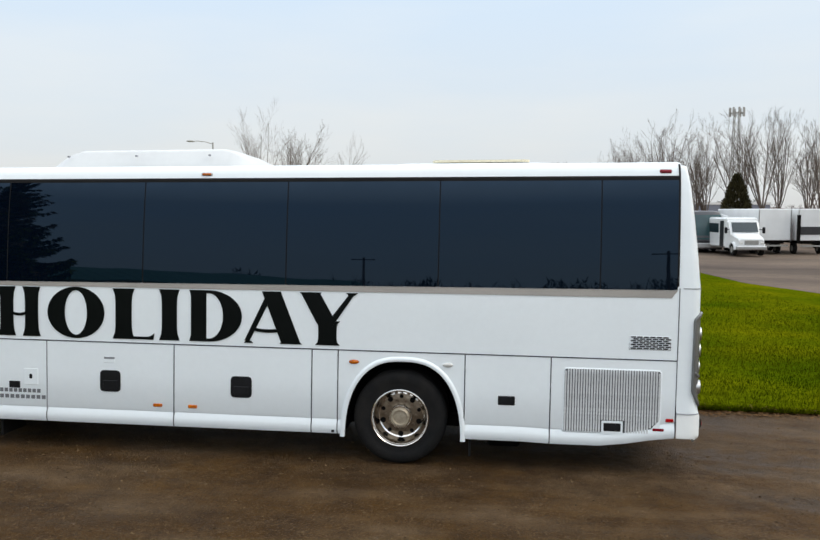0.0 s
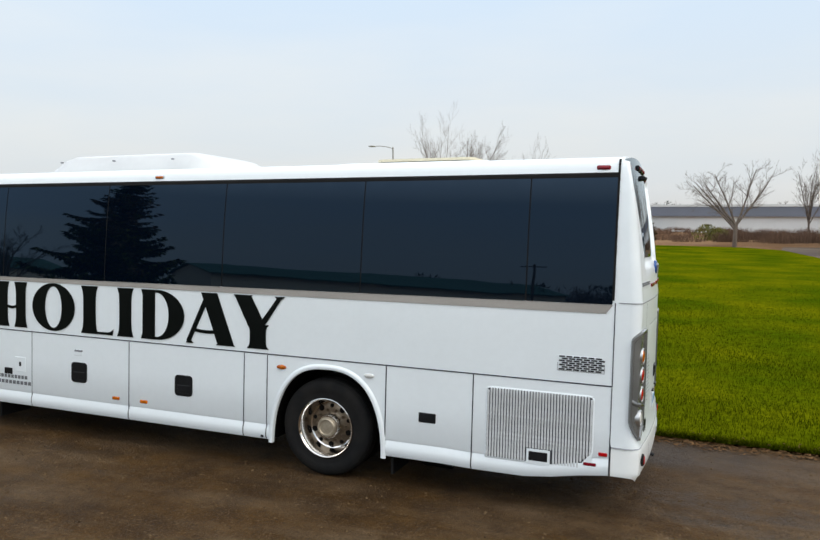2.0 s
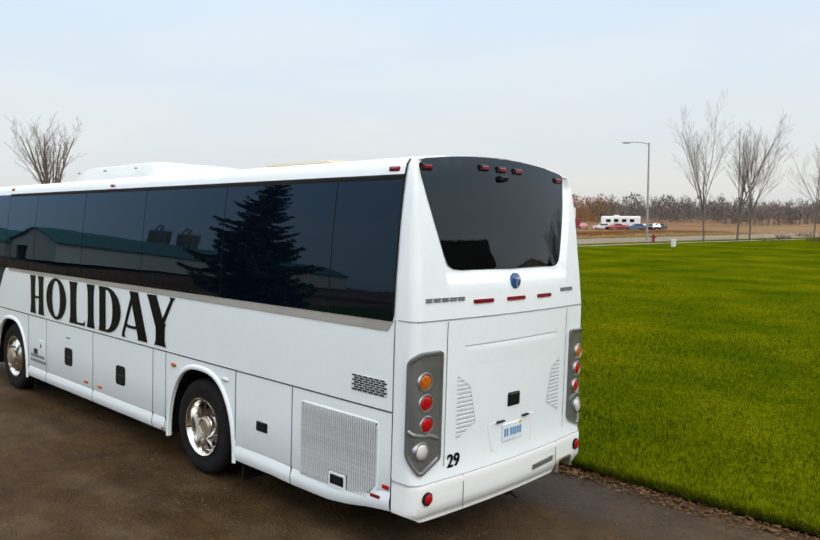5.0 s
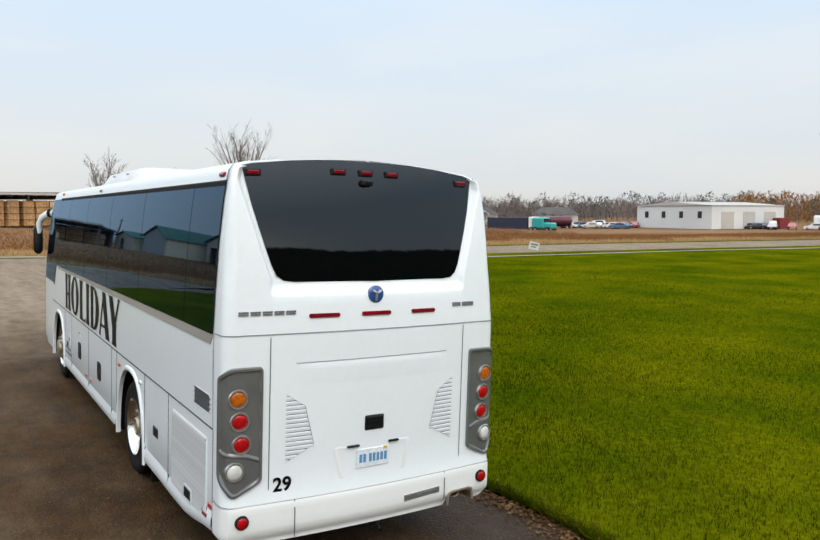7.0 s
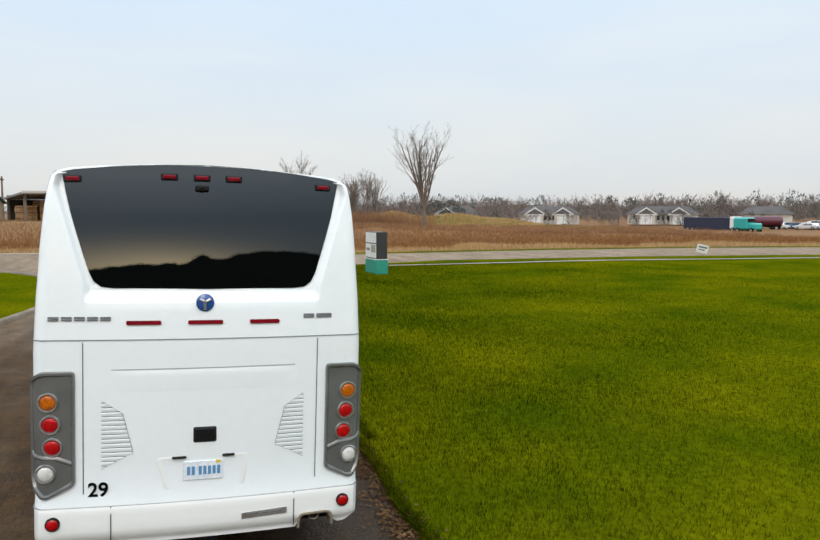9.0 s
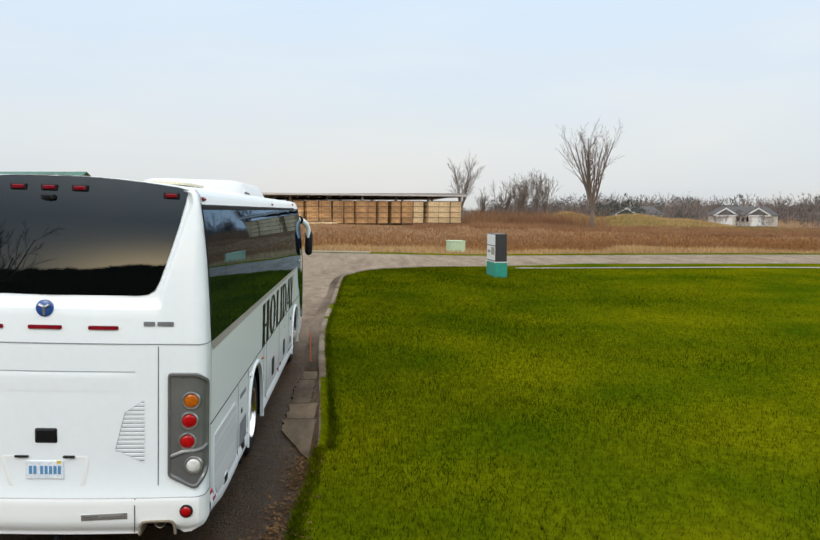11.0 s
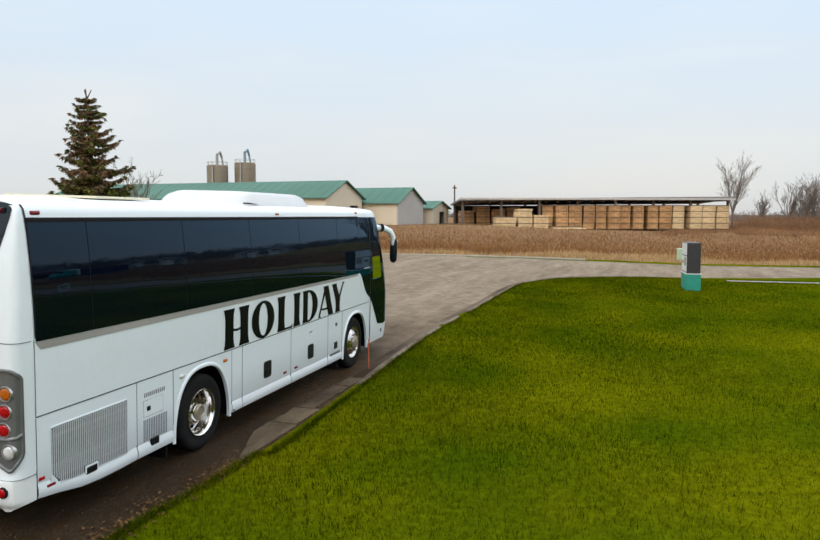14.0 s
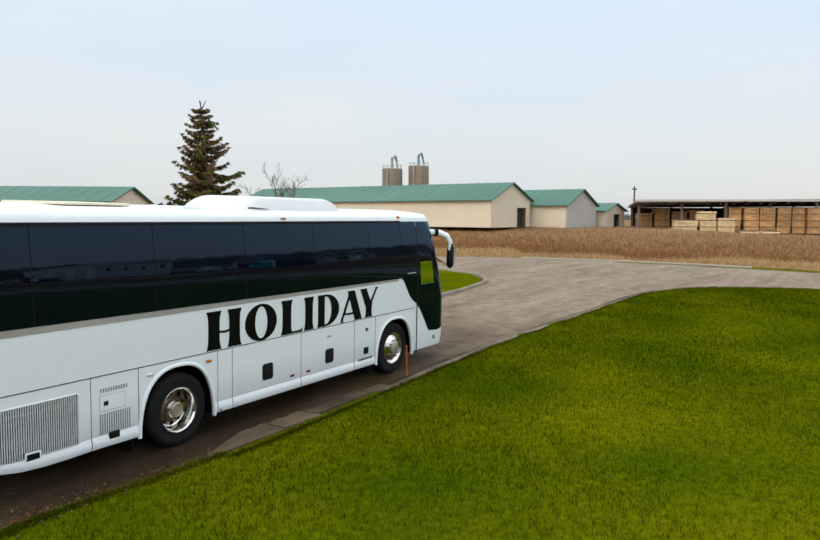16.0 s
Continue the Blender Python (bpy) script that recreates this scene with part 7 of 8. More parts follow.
rnd = random.Random(8)
u = 9.8
while u < sh_len - 0.9:
    w = rnd.uniform(1.25, 1.6)
    pale = u > sh_len - 8.2
    lumber_stack(u + w / 2, 1.0 + rnd.uniform(-0.1, 0.5), w, 3.4, 2.95 if not pale else 3.0, pale, "tall stack of pale sawn boards" if pale else "tall stack of orange-brown sawn boards")
    u += w + (0.18 if rnd.random() < 0.7 else 0.7)
for u, w, h, v in ((0.2, 2.2, 0.5, -2.0), (2.3, 2.0, 0.45, -2.3), (4.7, 2.4, 1.55, -2.2), (7.0, 1.7, 2.45, -2.0), (8.9, 1.7, 1.75, -2.2), (11.3, 1.8, 0.4, -2.2), (13.5, 1.8, 0.4, -2.1), (-2.4, 2.2, 0.55, -1.8)):
    lumber_stack(u, v, w, 2.6, h, True, "low stack of fresh pale boards in front of the shed")
for u, h in ((1.0, 2.1), (3.0, 2.6), (5.0, 2.3), (6.9, 2.7)):
    lumber_stack(u, 4.6, 1.7, 3.4, h, False, "stack of brown boards deep in the shed")
lumber_stack(-4.6, 2.5, 2.2, 3, 2.2, False, "stack of brown boards beside the shed")

# sign pillar on the lawn
sign = thing("sign_pillar", "black and white sign cabinet on a teal base standing in the grass", "sign", at=pose(-25.9, 8.35, lawn_z(-25.9, 8.35) - 0.03, 0, 0, 5))
part("base", Geo().box(-0.72, 0.72, -0.27, 0.27, 0.0, 0.64, 0.02), SIGN_TEAL, sign, "teal painted base")
part("cabinet", Geo().box(-0.70, 0.70, -0.25, 0.25, 0.67, 1.84, 0.015), SIGN_BLACK, sign, "black cabinet")
for z0, z1 in ((1.36, 1.81), (0.72, 1.32)):
    panel = part("panel", Geo().box(-0.67, 0.67, -0.262, -0.249, z0, z1, 0.005), SIGN_WHITE, sign, "white sign face")
    if z0 < 1:
        part("print_bar", Geo().box(0.05, 0.60, -0.266, -0.261, 0.95, 1.28), WALKWAY, panel)
        part("print_bar", Geo().box(-0.55, -0.12, -0.266, -0.261, 1.02, 1.14), GREY_INK, panel)
part("ledge", Geo().box(-0.73, 0.73, -0.28, 0.28, 0.64, 0.67, 0.006), SIGN_WHITE, sign)

ob = thing("utility_box", "pale green utility cabinet at the field's edge", "utility box", at=pose(-46.0, 9.0, field_z(-46.0, 9.0), 0, 0, 10))
part("cabinet", Geo().box(-0.5, 0.5, -0.55, 0.55, 0.0, 0.72, 0.04), UTIL_GREEN, ob)
part("lid", Geo().box(-0.53, 0.53, -0.58, 0.58, 0.72, 0.80, 0.03), UTIL_GREEN, ob)
part("plinth", Geo().box(-0.6, 0.6, -0.65, 0.65, -0.08, 0.02, 0.01), WALKWAY, ob)

ob = thing("yard_sign", "small white yard sign on thin legs by the street", "sign", at=pose(-32.3, 30.4, lawn_z(-32.3, 30.4), 8, 12, 70))
part("board", Geo().box(-0.35, 0.35, -0.012, 0.012, 0.22, 0.72, 0.003), SIGN_WHITE, ob)
for x in (-0.25, 0.25):
    part("leg", Geo().tube((x, 0, -0.1), (x, 0, 0.25), 0.008, n=6), STEEL, ob)
part("print_bar", Geo().box(-0.26, 0.26, -0.016, -0.012, 0.52, 0.62), GREY_INK, ob)
part("print_bar", Geo().box(-0.20, 0.15, -0.016, -0.012, 0.36, 0.44), GREY_INK, ob)

# street lamp, hydrant, white post
ob = thing("street_lamp", "tall galvanised street lamp with one curved arm", "street lamp", at=pose(-27.0, 59.1, lawn_z(-27.0, 59.1)))
part("pole", Geo().tube((0, 0, 0), (0, 0, 8.9), 0.11, 0.065, 12), STEEL, ob, smooth=60)
g = Geo()
pts = [(0, 0, 8.75), (-0.5, -0.25, 8.92), (-1.1, -0.55, 8.99), (-1.45, -0.73, 8.97)]
for a, b in zip(pts, pts[1:]):
    g.tube(a, b, 0.035, n=8)
part("arm", g, STEEL, ob)
g = Geo()
g.grid([[(-1.4 - 0.7 * u, -0.71 - 0.35 * u + 0.10 * math.cos(t) * (1 - (2 * u - 1) ** 4) ** 0.5, 8.95 + 0.085 * math.sin(t) * (1 - (2 * u - 1) ** 4) ** 0.5) for t in [2 * math.pi * j / 10 for j in range(10)]] for u in (0, 0.1, 0.4, 0.7, 0.95, 1.0)], closed=True)
part("lamp_head", g, STEEL, ob, smooth=60)
part("foot", Geo().box(-0.25, 0.25, -0.25, 0.25, -0.05, 0.12, 0.03), STEEL, ob)
ob = thing("fire_hydrant", "small dark red fire hydrant on the verge", "hydrant", at=pose(-26.8, 60.0, lawn_z(-26.8, 60.0)))
part("barrel", Geo().lathe([(0, 0.16), (0.08, 0.16), (0.09, 0.12), (0.52, 0.12), (0.54, 0.15), (0.58, 0.15), (0.66, 0.11), (0.74, 0.05), (0.78, 0.0)], (0, 0, 0), (0, 0, 1), 16), RED_PAINT, ob, smooth=40)
part("outlet", Geo().tube((-0.24, 0, 0.42), (0.24, 0, 0.42), 0.065, n=10), RED_PAINT, ob)
ob = thing("marker_post", "short white utility marker post in the lawn", "post", at=pose(-21.6, 52.5, lawn_z(-21.6, 52.5)))
part("post", Geo().box(-0.15, 0.15, -0.12, 0.12, 0, 0.55, 0.03), SIGN_WHITE, ob)
part("cap", Geo().box(-0.17, 0.17, -0.14, 0.14, 0.55, 0.62, 0.02), SIGN_WHITE, ob)
# thin orange marker rod beside the kerb
ob = thing("marker_rod", "thin orange fibreglass marker rod at the kerb", "marker rod", at=pose(-8.45, 1.60, drive_z(-8.45, 1.6), 0, 2, 0))
part("rod", Geo().tube((0, 0, 0), (0, 0, 0.62), 0.010, n=6), ORANGE, ob)
part("foot", Geo().box(-0.03, 0.03, -0.03, 0.03, 0, 0.02), BLACK_PLASTIC, ob)
for k in range(2):
    ob = thing("utility_pole", "distant wooden utility pole with a cross-arm", "pole", "utility poles", at=pose(*((-101.0, -20.6, 1.7), (-81.0, 161.0, -1.1))[k]))
    part("pole", Geo().tube((0, 0, 0), (0, 0, (5.6, 8.0)[k]), 0.16, 0.1, 8), BARK, ob)
    part("cross_arm", Geo().box(-0.9, 0.9, -0.08, 0.08, (5.1, 7.4)[k], (5.3, 7.6)[k]), BARK, ob)
ob = thing("lattice_tower", "slim lattice tower above the bare trees", "tower", at=pose(45.2, 139.7, -1.4))
g = Geo()
for sx, sy in ((-1, -1), (1, -1), (1, 1), (-1, 1)):
    g.tube((sx * 0.9, sy * 0.9, 0), (sx * 0.4, sy * 0.4, 23), 0.09, n=4)
for k in range(16):
    z, w = 23 * k / 16, 0.9 - 0.5 * k / 16
    z2, w2 = 23 * (k + 1) / 16, 0.9 - 0.5 * (k + 1) / 16
    for a, b in (((-1, -1), (1, -1)), ((1, -1), (1, 1)), ((1, 1), (-1, 1)), ((-1, 1), (-1, -1))):
        g.tube((a[0] * w, a[1] * w, z), (b[0] * w2, b[1] * w2, z2), 0.045, n=3)
part("mast", g, STEEL, ob, fix=False)
g = Geo()
for k in range(8):
    t = k * math.pi / 4
    g.box(1.3 * math.cos(t) - 0.15, 1.3 * math.cos(t) + 0.15, 1.3 * math.sin(t) - 0.15, 1.3 * math.sin(t) + 0.15, 22.0, 23.6)
g.lathe([(22.5, 1.2), (22.6, 1.3), (22.7, 1.2)], (0, 0, 0), (0, 0, 1), 12)
part("antenna", g, STEEL, ob)

# behind the camera's way: a hedgerow, a bare tree and poles that the coach's glass mirrors
bare_tree("bare_tree", 24.0, -15.0, 0.0, 11.0, 91, "wide bare tree behind the drive", 0.8, 4, 0.26, 0.2, limbs=6, min_r=0.0110, upright=0.3)
for k, (x, y) in enumerate(((-11.5, -52), (9.0, -40), (58.0, 14.0))):
    ob = thing("utility_pole", "wooden utility pole with a cross-arm", "pole", "utility poles", at=pose(x, y, 0.0, 0, 0, 20 * k))
    part("pole", Geo().tube((0, 0, 0), (0, 0, 7.5), 0.15, 0.10, 8), BARK, ob)
    part("cross_arm", Geo().box(-1.0, 1.0, -0.06, 0.06, 7.0, 7.15), BARK, ob)

# ---- parked vehicles ----
def simple_wheels(ob, spots, r, w, axle=(0, 1, 0)):
    for x, y in spots:
        g = Geo().lathe([(-w / 2, r * 0.5), (-w / 2, r * 0.9), (-w * 0.4, r), (w * 0.4, r), (w / 2, r * 0.9), (w / 2, r * 0.5)], (x, y, r), axle, 20)
        t = part("wheel", g, TYRE, ob, smooth=40)
        part("rim", Geo().lathe([(-w * 0.52, r * 0.0), (-w * 0.52, r * 0.52), (w * 0.52, r * 0.52), (w * 0.52, 0)], (x, y, r), axle, 16), STEEL, t)


def parked_coach(m, roof_pod, glass, label, bumper_grey, paint):
    """A coach seen from its front corner; nose at -y of its own axes, x across."""
    ob = thing("parked_coach", label, "bus", "coaches parked on the lot", at=m)
    L, W, H = 12.0, 1.27, 3.3
    rows = []
    for z, w, f in ((0.32, 1.24, 0.02), (0.9, W, 0.0), (1.25, W, 0.0), (1.9, W, 0.10), (2.6, 1.24, 0.24), (3.0, 1.19, 0.34), (3.2, 1.08, 0.42), (3.3, 0.7, 0.6)):
        half = [(0.0, f), (w * 0.6, f + 0.03), (w * 0.88, f + 0.14), (w, f + 0.45), (w, 3), (w, 6), (w, 9), (w, L - 0.1), (w * 0.8, L)]
        rows.append([(x, y, z) for x, y in half] + [(-x, y, z) for x, y in reversed(half[1:])])
    g = Geo().grid(rows, closed=True)
    g.add(rows[-1], [tuple(range(len(rows[-1])))])
    part("body", g, paint, ob, smooth=40)
    g, rows = Geo(), []
    for z, w, f in ((1.05 if bumper_grey else 1.35, 1.24, 0.0), (1.6, W, 0.05), (2.2, 1.255, 0.155), (2.75, 1.225, 0.275), (2.98, 1.19, 0.335)):
        half = [(0.0, f - 0.012), (w * 0.6, f + 0.018), (w * 0.86, f + 0.11), (w * 0.95, f + 0.2)]
        rows.append([(-x, y, z) for x, y in reversed(half[1:])] + [(x, y, z) for x, y in half])
    part("windscreen", g.grid(rows), glass, ob, "large greenish windscreen", smooth=40)
    for sx in (-1, 1):
        g = Geo()
        g.grid([[(sx * (W + 0.012 - 0.06 * max(0, z - 1.9)), y, z) for y in (0.62, 3, 6, 9, 11.6)] for z in (1.75, 2.3, 2.9)])
        part("side_glass", g, VEH_GLASS, ob)
        g = Geo()
        g.tube((sx * 1.1, 0.3, 3.0), (sx * 1.45, -0.15, 2.85), 0.05, n=8)
        g.tube((sx * 1.45, -0.15, 2.85), (sx * 1.5, -0.2, 2.4), 0.05, n=8)
        arm = part("mirror_arm", g, VEH_WHITE, ob)
        part("mirror_head", Geo().box(sx * 1.5 - 0.12, sx * 1.5 + 0.12, -0.28, -0.14, 1.95, 2.5, 0.04), VEH_WHITE, arm)
        part("headlamp", Geo().box(min(sx * 0.7, sx * 1.1), max(sx * 0.7, sx * 1.1), 0.02, 0.2, 0.82, 0.97, 0.03), CLEAR_LENS, ob)
    part("grille", Geo().box(-0.5, 0.5, -0.02, 0.05, 0.83, 0.93, 0.02), BLACK_PLASTIC, ob)
    part("skirt", Geo().box(-1.2, 1.2, 0.05, L - 0.2, 0.26, 0.36, 0.02), BLACK_PLASTIC, ob)
    if bumper_grey:
        part("bumper", Geo().box(-1.22, 1.22, -0.05, 0.3, 0.36, 0.78, 0.06), SILVER, ob)
    if roof_pod:
        part("roof_pod", Geo().box(-0.9, 0.9, 1.2, 5.5, 3.25, 3.50, 0.08), VEH_WHITE, ob)
    simple_wheels(ob, [(sx * 1.08, y) for sx in (-1, 1) for y in (2.4, 8.3, 9.6)], 0.5, 0.3, (1, 0, 0))
    return ob


LOT_Z = -0.42
CHARCOAL = mat("charcoal_vehicle_paint", (0.045, 0.048, 0.055), rough=0.35, coat=0.4)
parked_coach(pose(12.0, 55.5, LOT_Z, 0, 0, 0), True, VEH_TEAL, "white coach with a roof pod parked on the gravel lot", False, VEH_WHITE)
parked_coach(pose(15.3, 52.1, LOT_Z, 0, 0, -3), False, VEH_TEAL, "charcoal coach with a silver bumper parked on the gravel lot", True, CHARCOAL)

ob = thing("shuttle_bus", "white cutaway shuttle bus with a truck nose and a folding door", "bus", at=pose(16.9, 46.8, LOT_Z + 0.05, 0, 0, 2))
g = Geo().box(-1.18, 1.18, 2.0, 9.0, 0.5, 2.75, 0.12)
part("body", g, VEH_WHITE, ob, "white box body")
rows = []
for y, z0, z1, w in ((2.1, 0.55, 2.55, 1.12), (1.7, 0.55, 2.5, 1.1), (1.25, 0.55, 1.62, 1.05), (0.9, 0.55, 1.52, 0.98), (0.15, 0.55, 1.35, 0.92), (0.0, 0.6, 1.2, 0.88)):
    rows.append([(-w, y, z0), (-w, y, z1 - 0.12), (-w + 0.12, y, z1), (w - 0.12, y, z1), (w, y, z1 - 0.12), (w, y, z0)])
g = Geo().grid(rows)
g.add(rows[-1], [tuple(range(6))])
part("cab", g, VEH_WHITE, ob, "white truck cab", smooth=35)
part("windscreen", Geo().add([(-0.92, 1.23, 1.70), (0.92, 1.23, 1.70), (0.90, 1.60, 2.40), (-0.90, 1.60, 2.40)], [(0, 1, 2, 3)]), VEH_GLASS, ob)
part("grille", Geo().box(-0.5, 0.5, -0.03, 0.05, 0.82, 1.14, 0.03), STEEL, ob)
part("bumper", Geo().box(-1.05, 1.05, -0.12, 0.15, 0.45, 0.72, 0.05), SILVER, ob)
for sx in (-1, 1):
    part("headlamp", Geo().box(min(sx * 0.6, sx * 0.88), max(sx * 0.6, sx * 0.88), -0.02, 0.1, 0.85, 1.02, 0.03), CLEAR_LENS, ob)
    g = Geo()
    g.grid([[(sx * (0.95 + d), 0.85 + r * math.cos(t), 0.45 + r * math.sin(t)) for d, r in ((-0.16, 0.48), (-0.14, 0.56), (0.14, 0.56), (0.17, 0.48))] for t in [math.pi * k / 10 for k in range(11)]])
    part("fender", g, VEH_WHITE, ob, smooth=50)
    part("side_mirror", Geo().box(sx * 1.35 - 0.1, sx * 1.35 + 0.1, 1.3, 1.42, 1.6, 2.05, 0.03), BLACK_PLASTIC, ob)
    part("mirror_arm", Geo().tube((sx * 1.0, 1.5, 1.9), (sx * 1.35, 1.38, 1.85), 0.03), BLACK_PLASTIC, ob)
    part("side_window", Geo().box(sx * 1.185 - 0.01, sx * 1.185 + 0.01, 3.4, 8.5, 1.6, 2.3), VEH_GLASS, ob)
part("entry_door", Geo().box(-1.20, -1.17, 2.3, 3.1, 0.55, 2.5, 0.01), BLACK_PLASTIC, ob, "dark folding entry door")
simple_wheels(ob, [(-0.95, 0.85), (0.95, 0.85), (-0.95, 6.8), (0.95, 6.8)], 0.45, 0.28, (1, 0, 0))


def trailer(m, label, dark_band):
    ob = thing("box_trailer", label, "trailer", "box trailers on the lot", at=m)
    part("box", Geo().box(0, 2.5, 0, 7.0, 1.05, 3.45, 0.05), VEH_WHITE, ob, "white box")
    part("frame", Geo().box(0.4, 2.1, 0.2, 6.8, 0.8, 1.05), DARK, ob)
    g = Geo()
    for x in (0.0, 2.5):
        g.box(x - 0.03, x + 0.03, -0.03, 0.03, 1.0, 3.4)
    part("corner_post", g, SILVER, ob)
    if dark_band:
        part("dark_panel", Geo().box(0.15, 2.35, -0.03, 0.0, 1.5, 2.1), SIGN_BLACK, ob)
        part("upright", Geo().box(-0.10, 0.12, -0.1, 0.05, 0.9, 3.0), DARK, ob)
    else:
        part("dark_panel", Geo().box(2.5, 2.53, 0.3, 1.2, 1.1, 2.6), RED_DARK, ob)
    part("rear_bar", Geo().box(0.2, 2.3, -0.05, 0.05, 0.6, 0.72), STEEL, ob)
    simple_wheels(ob, [(0.3, 1.4), (2.2, 1.4), (0.3, 5.8), (2.2, 5.8)], 0.42, 0.26, (1, 0, 0))
    return ob


trailer(pose(18.6, 50.4, LOT_Z, 0, 0, 8), "white box trailer with a dark end post", False)
trailer(pose(21.45, 50.3, LOT_Z, 0, 0, 2), "white box trailer with a black band", True)


def car(m, colour, label, tall=False):
    ob = thing("parked_car", label, "car", "far parked cars", at=m)
    h = 1.9 if tall else 1.42
    rows = []
    for x, z0, z1, w in ((0.0, 0.45, 0.65, 0.75), (0.15, 0.3, 0.78, 0.86), (1.15, 0.28, 0.95, 0.9), (1.75, 0.28, h - 0.05, 0.82), (2.3, 0.28, h, 0.8), (3.2, 0.28, h - 0.02, 0.8), (3.9, 0.28, h * 0.78 if not tall else h - 0.1, 0.85), (4.35, 0.3, 0.95 if not tall else h - 0.2, 0.86), (4.5, 0.45, 0.7, 0.78)):
        belt = min(z1, 0.92)
        rows.append([(x, -w, z0), (x, -w - 0.02, belt * 0.8), (x, -w * (1 if z1 < 1 else 0.98), belt), (x, -w * (1 if z1 < 1 else 0.82), z1), (x, w * (1 if z1 < 1 else 0.82), z1), (x, w * (1 if z1 < 1 else 0.98), belt), (x, w + 0.02, belt * 0.8), (x, w, z0)])
    g = Geo().grid(rows)
    part("body", g, colour, ob, smooth=35)
    g = Geo()
    for sy in (-1, 1):
        g.grid([[(x, sy * (0.835 if k == 0 else 0.71 + 0.0), z) for x, z in ((1.75, 0.98 if k == 0 else h - 0.14), (2.6, 0.98 if k == 0 else h - 0.1), (3.5, 0.98 if k == 0 else h - 0.16))] for k in (0, 1)])
    g.v = [(x, y * 1.035, z) for x, y, z in g.v]
    part("side_glass", g, VEH_GLASS, ob)
    simple_wheels(ob, [(0.85, -0.8), (0.85, 0.8), (3.55, -0.8), (3.55, 0.8)], 0.33, 0.2)
    return ob


CAR_COLOURS = [mat("car_paint_%s" % n, c, rough=0.3, coat=0.6, grain=0.02) for n, c in (("white", (0.75, 0.75, 0.75)), ("silver", (0.4, 0.41, 0.42)), ("black", (0.03, 0.03, 0.035)), ("red", (0.35, 0.04, 0.04)), ("blue", (0.06, 0.12, 0.25)), ("grey", (0.2, 0.21, 0.22)))]
names = ("white", "silver", "black", "red", "blue", "grey")
rnd = random.Random(3)
for k in range(34):
    f = k / 33
    c = rnd.choice((0, 0, 1, 1, 2, 3, 4, 5))
    x, y = (-129.6 + 15 * k / 20 + rnd.uniform(-6, 2), 123.8 + 9 * k / 20 + rnd.uniform(-2, 9)) if k < 20 else (-99.4 + 28 * (k - 20) / 13, 148.2 + 9 * (k - 20) / 13 + rnd.uniform(-1, 5))
    car(pose(x, y, field_z(x, y), 0, 0, rnd.choice((30, 60, 120, 210))), CAR_COLOURS[c], "%s car parked far across the field" % names[c], rnd.random() < 0.25)

# white warehouse, motor home, semi-trailer
ob = thing("warehouse", "low white metal warehouse with small square windows", "building", at=pose(-120.2, 141.7, -1.0, 0, 0, -4.3))
part("wall", Geo().box(0, 22, 0, 24, 0, 5.1), WHITE_WALL, ob)
g = Geo().add([(-0.3, -0.3, 5.2), (22.3, -0.3, 5.2), (22.3, 24.3, 5.2), (-0.3, 24.3, 5.2), (11, -0.3, 6.1), (11, 24.3, 6.1)], [(0, 1, 4), (2, 3, 5), (0, 4, 5, 3), (1, 2, 5, 4)])
part("roof", g, GREY_WALL, ob)
for k in range(4):
    part("window", Geo().box(2.6 + 5.2 * k, 3.7 + 5.2 * k, -0.05, 0.05, 2.4, 3.9), DOOR_DARK, ob)
for k in range(3):
    part("loading_door", Geo().box(21.95, 22.06, 3 + 7 * k, 7 + 7 * k, 0, 3.8), GREY_WALL, ob)
part("lean_to", Geo().box(22, 24, 20, 23.5, 0, 2.4, 0.05), RED_PAINT, ob)

ob = thing("motor_home", "long white motor home parked beyond the street", "motor home", at=pose(-86.1, 158.1, -1.1, 0, 0, 29))
part("body", Geo().box(0, 9, -1.25, 1.25, 0.5, 3.1, 0.25), VEH_WHITE, ob)
for k in range(4):
    part("window", Geo().box(1.2 + 1.8 * k, 2.2 + 1.8 * k, -1.28, -1.24, 1.7, 2.4), VEH_GLASS, ob)
part("roof_unit", Geo().box(3, 4.2, -0.5, 0.5, 3.1, 3.4, 0.05), VEH_WHITE, ob)
simple_wheels(ob, [(1.6, -1.1), (1.6, 1.1), (6.8, -1.1), (6.8, 1.1)], 0.45, 0.28)

ob = thing("semi_truck", "teal semi tractor with a dark blue flat trailer", "truck", at=pose(-128.2, 103.2, -1.3, 0, 0, 8))
NAVY = mat("navy_trailer", (0.015, 0.02, 0.05), rough=0.6)
TEAL = mat("teal_truck_paint", (0.02, 0.36, 0.34), rough=0.35, coat=0.5)
part("trailer", Geo().box(0, 11.6, -1.25, 1.25, 0.5, 2.9, 0.05), NAVY, ob, "dark blue covered trailer")
part("cab", Geo().box(12.6, 16.0, -1.2, 1.2, 0.6, 3.0, 0.3), TEAL, ob, "teal cab")
part("sleeper", Geo().box(11.8, 12.8, -1.2, 1.2, 0.7, 3.1, 0.15), VEH_WHITE, ob)
part("hood", Geo().box(15.8, 17.8, -1.0, 1.0, 0.6, 1.9, 0.25), TEAL, ob)
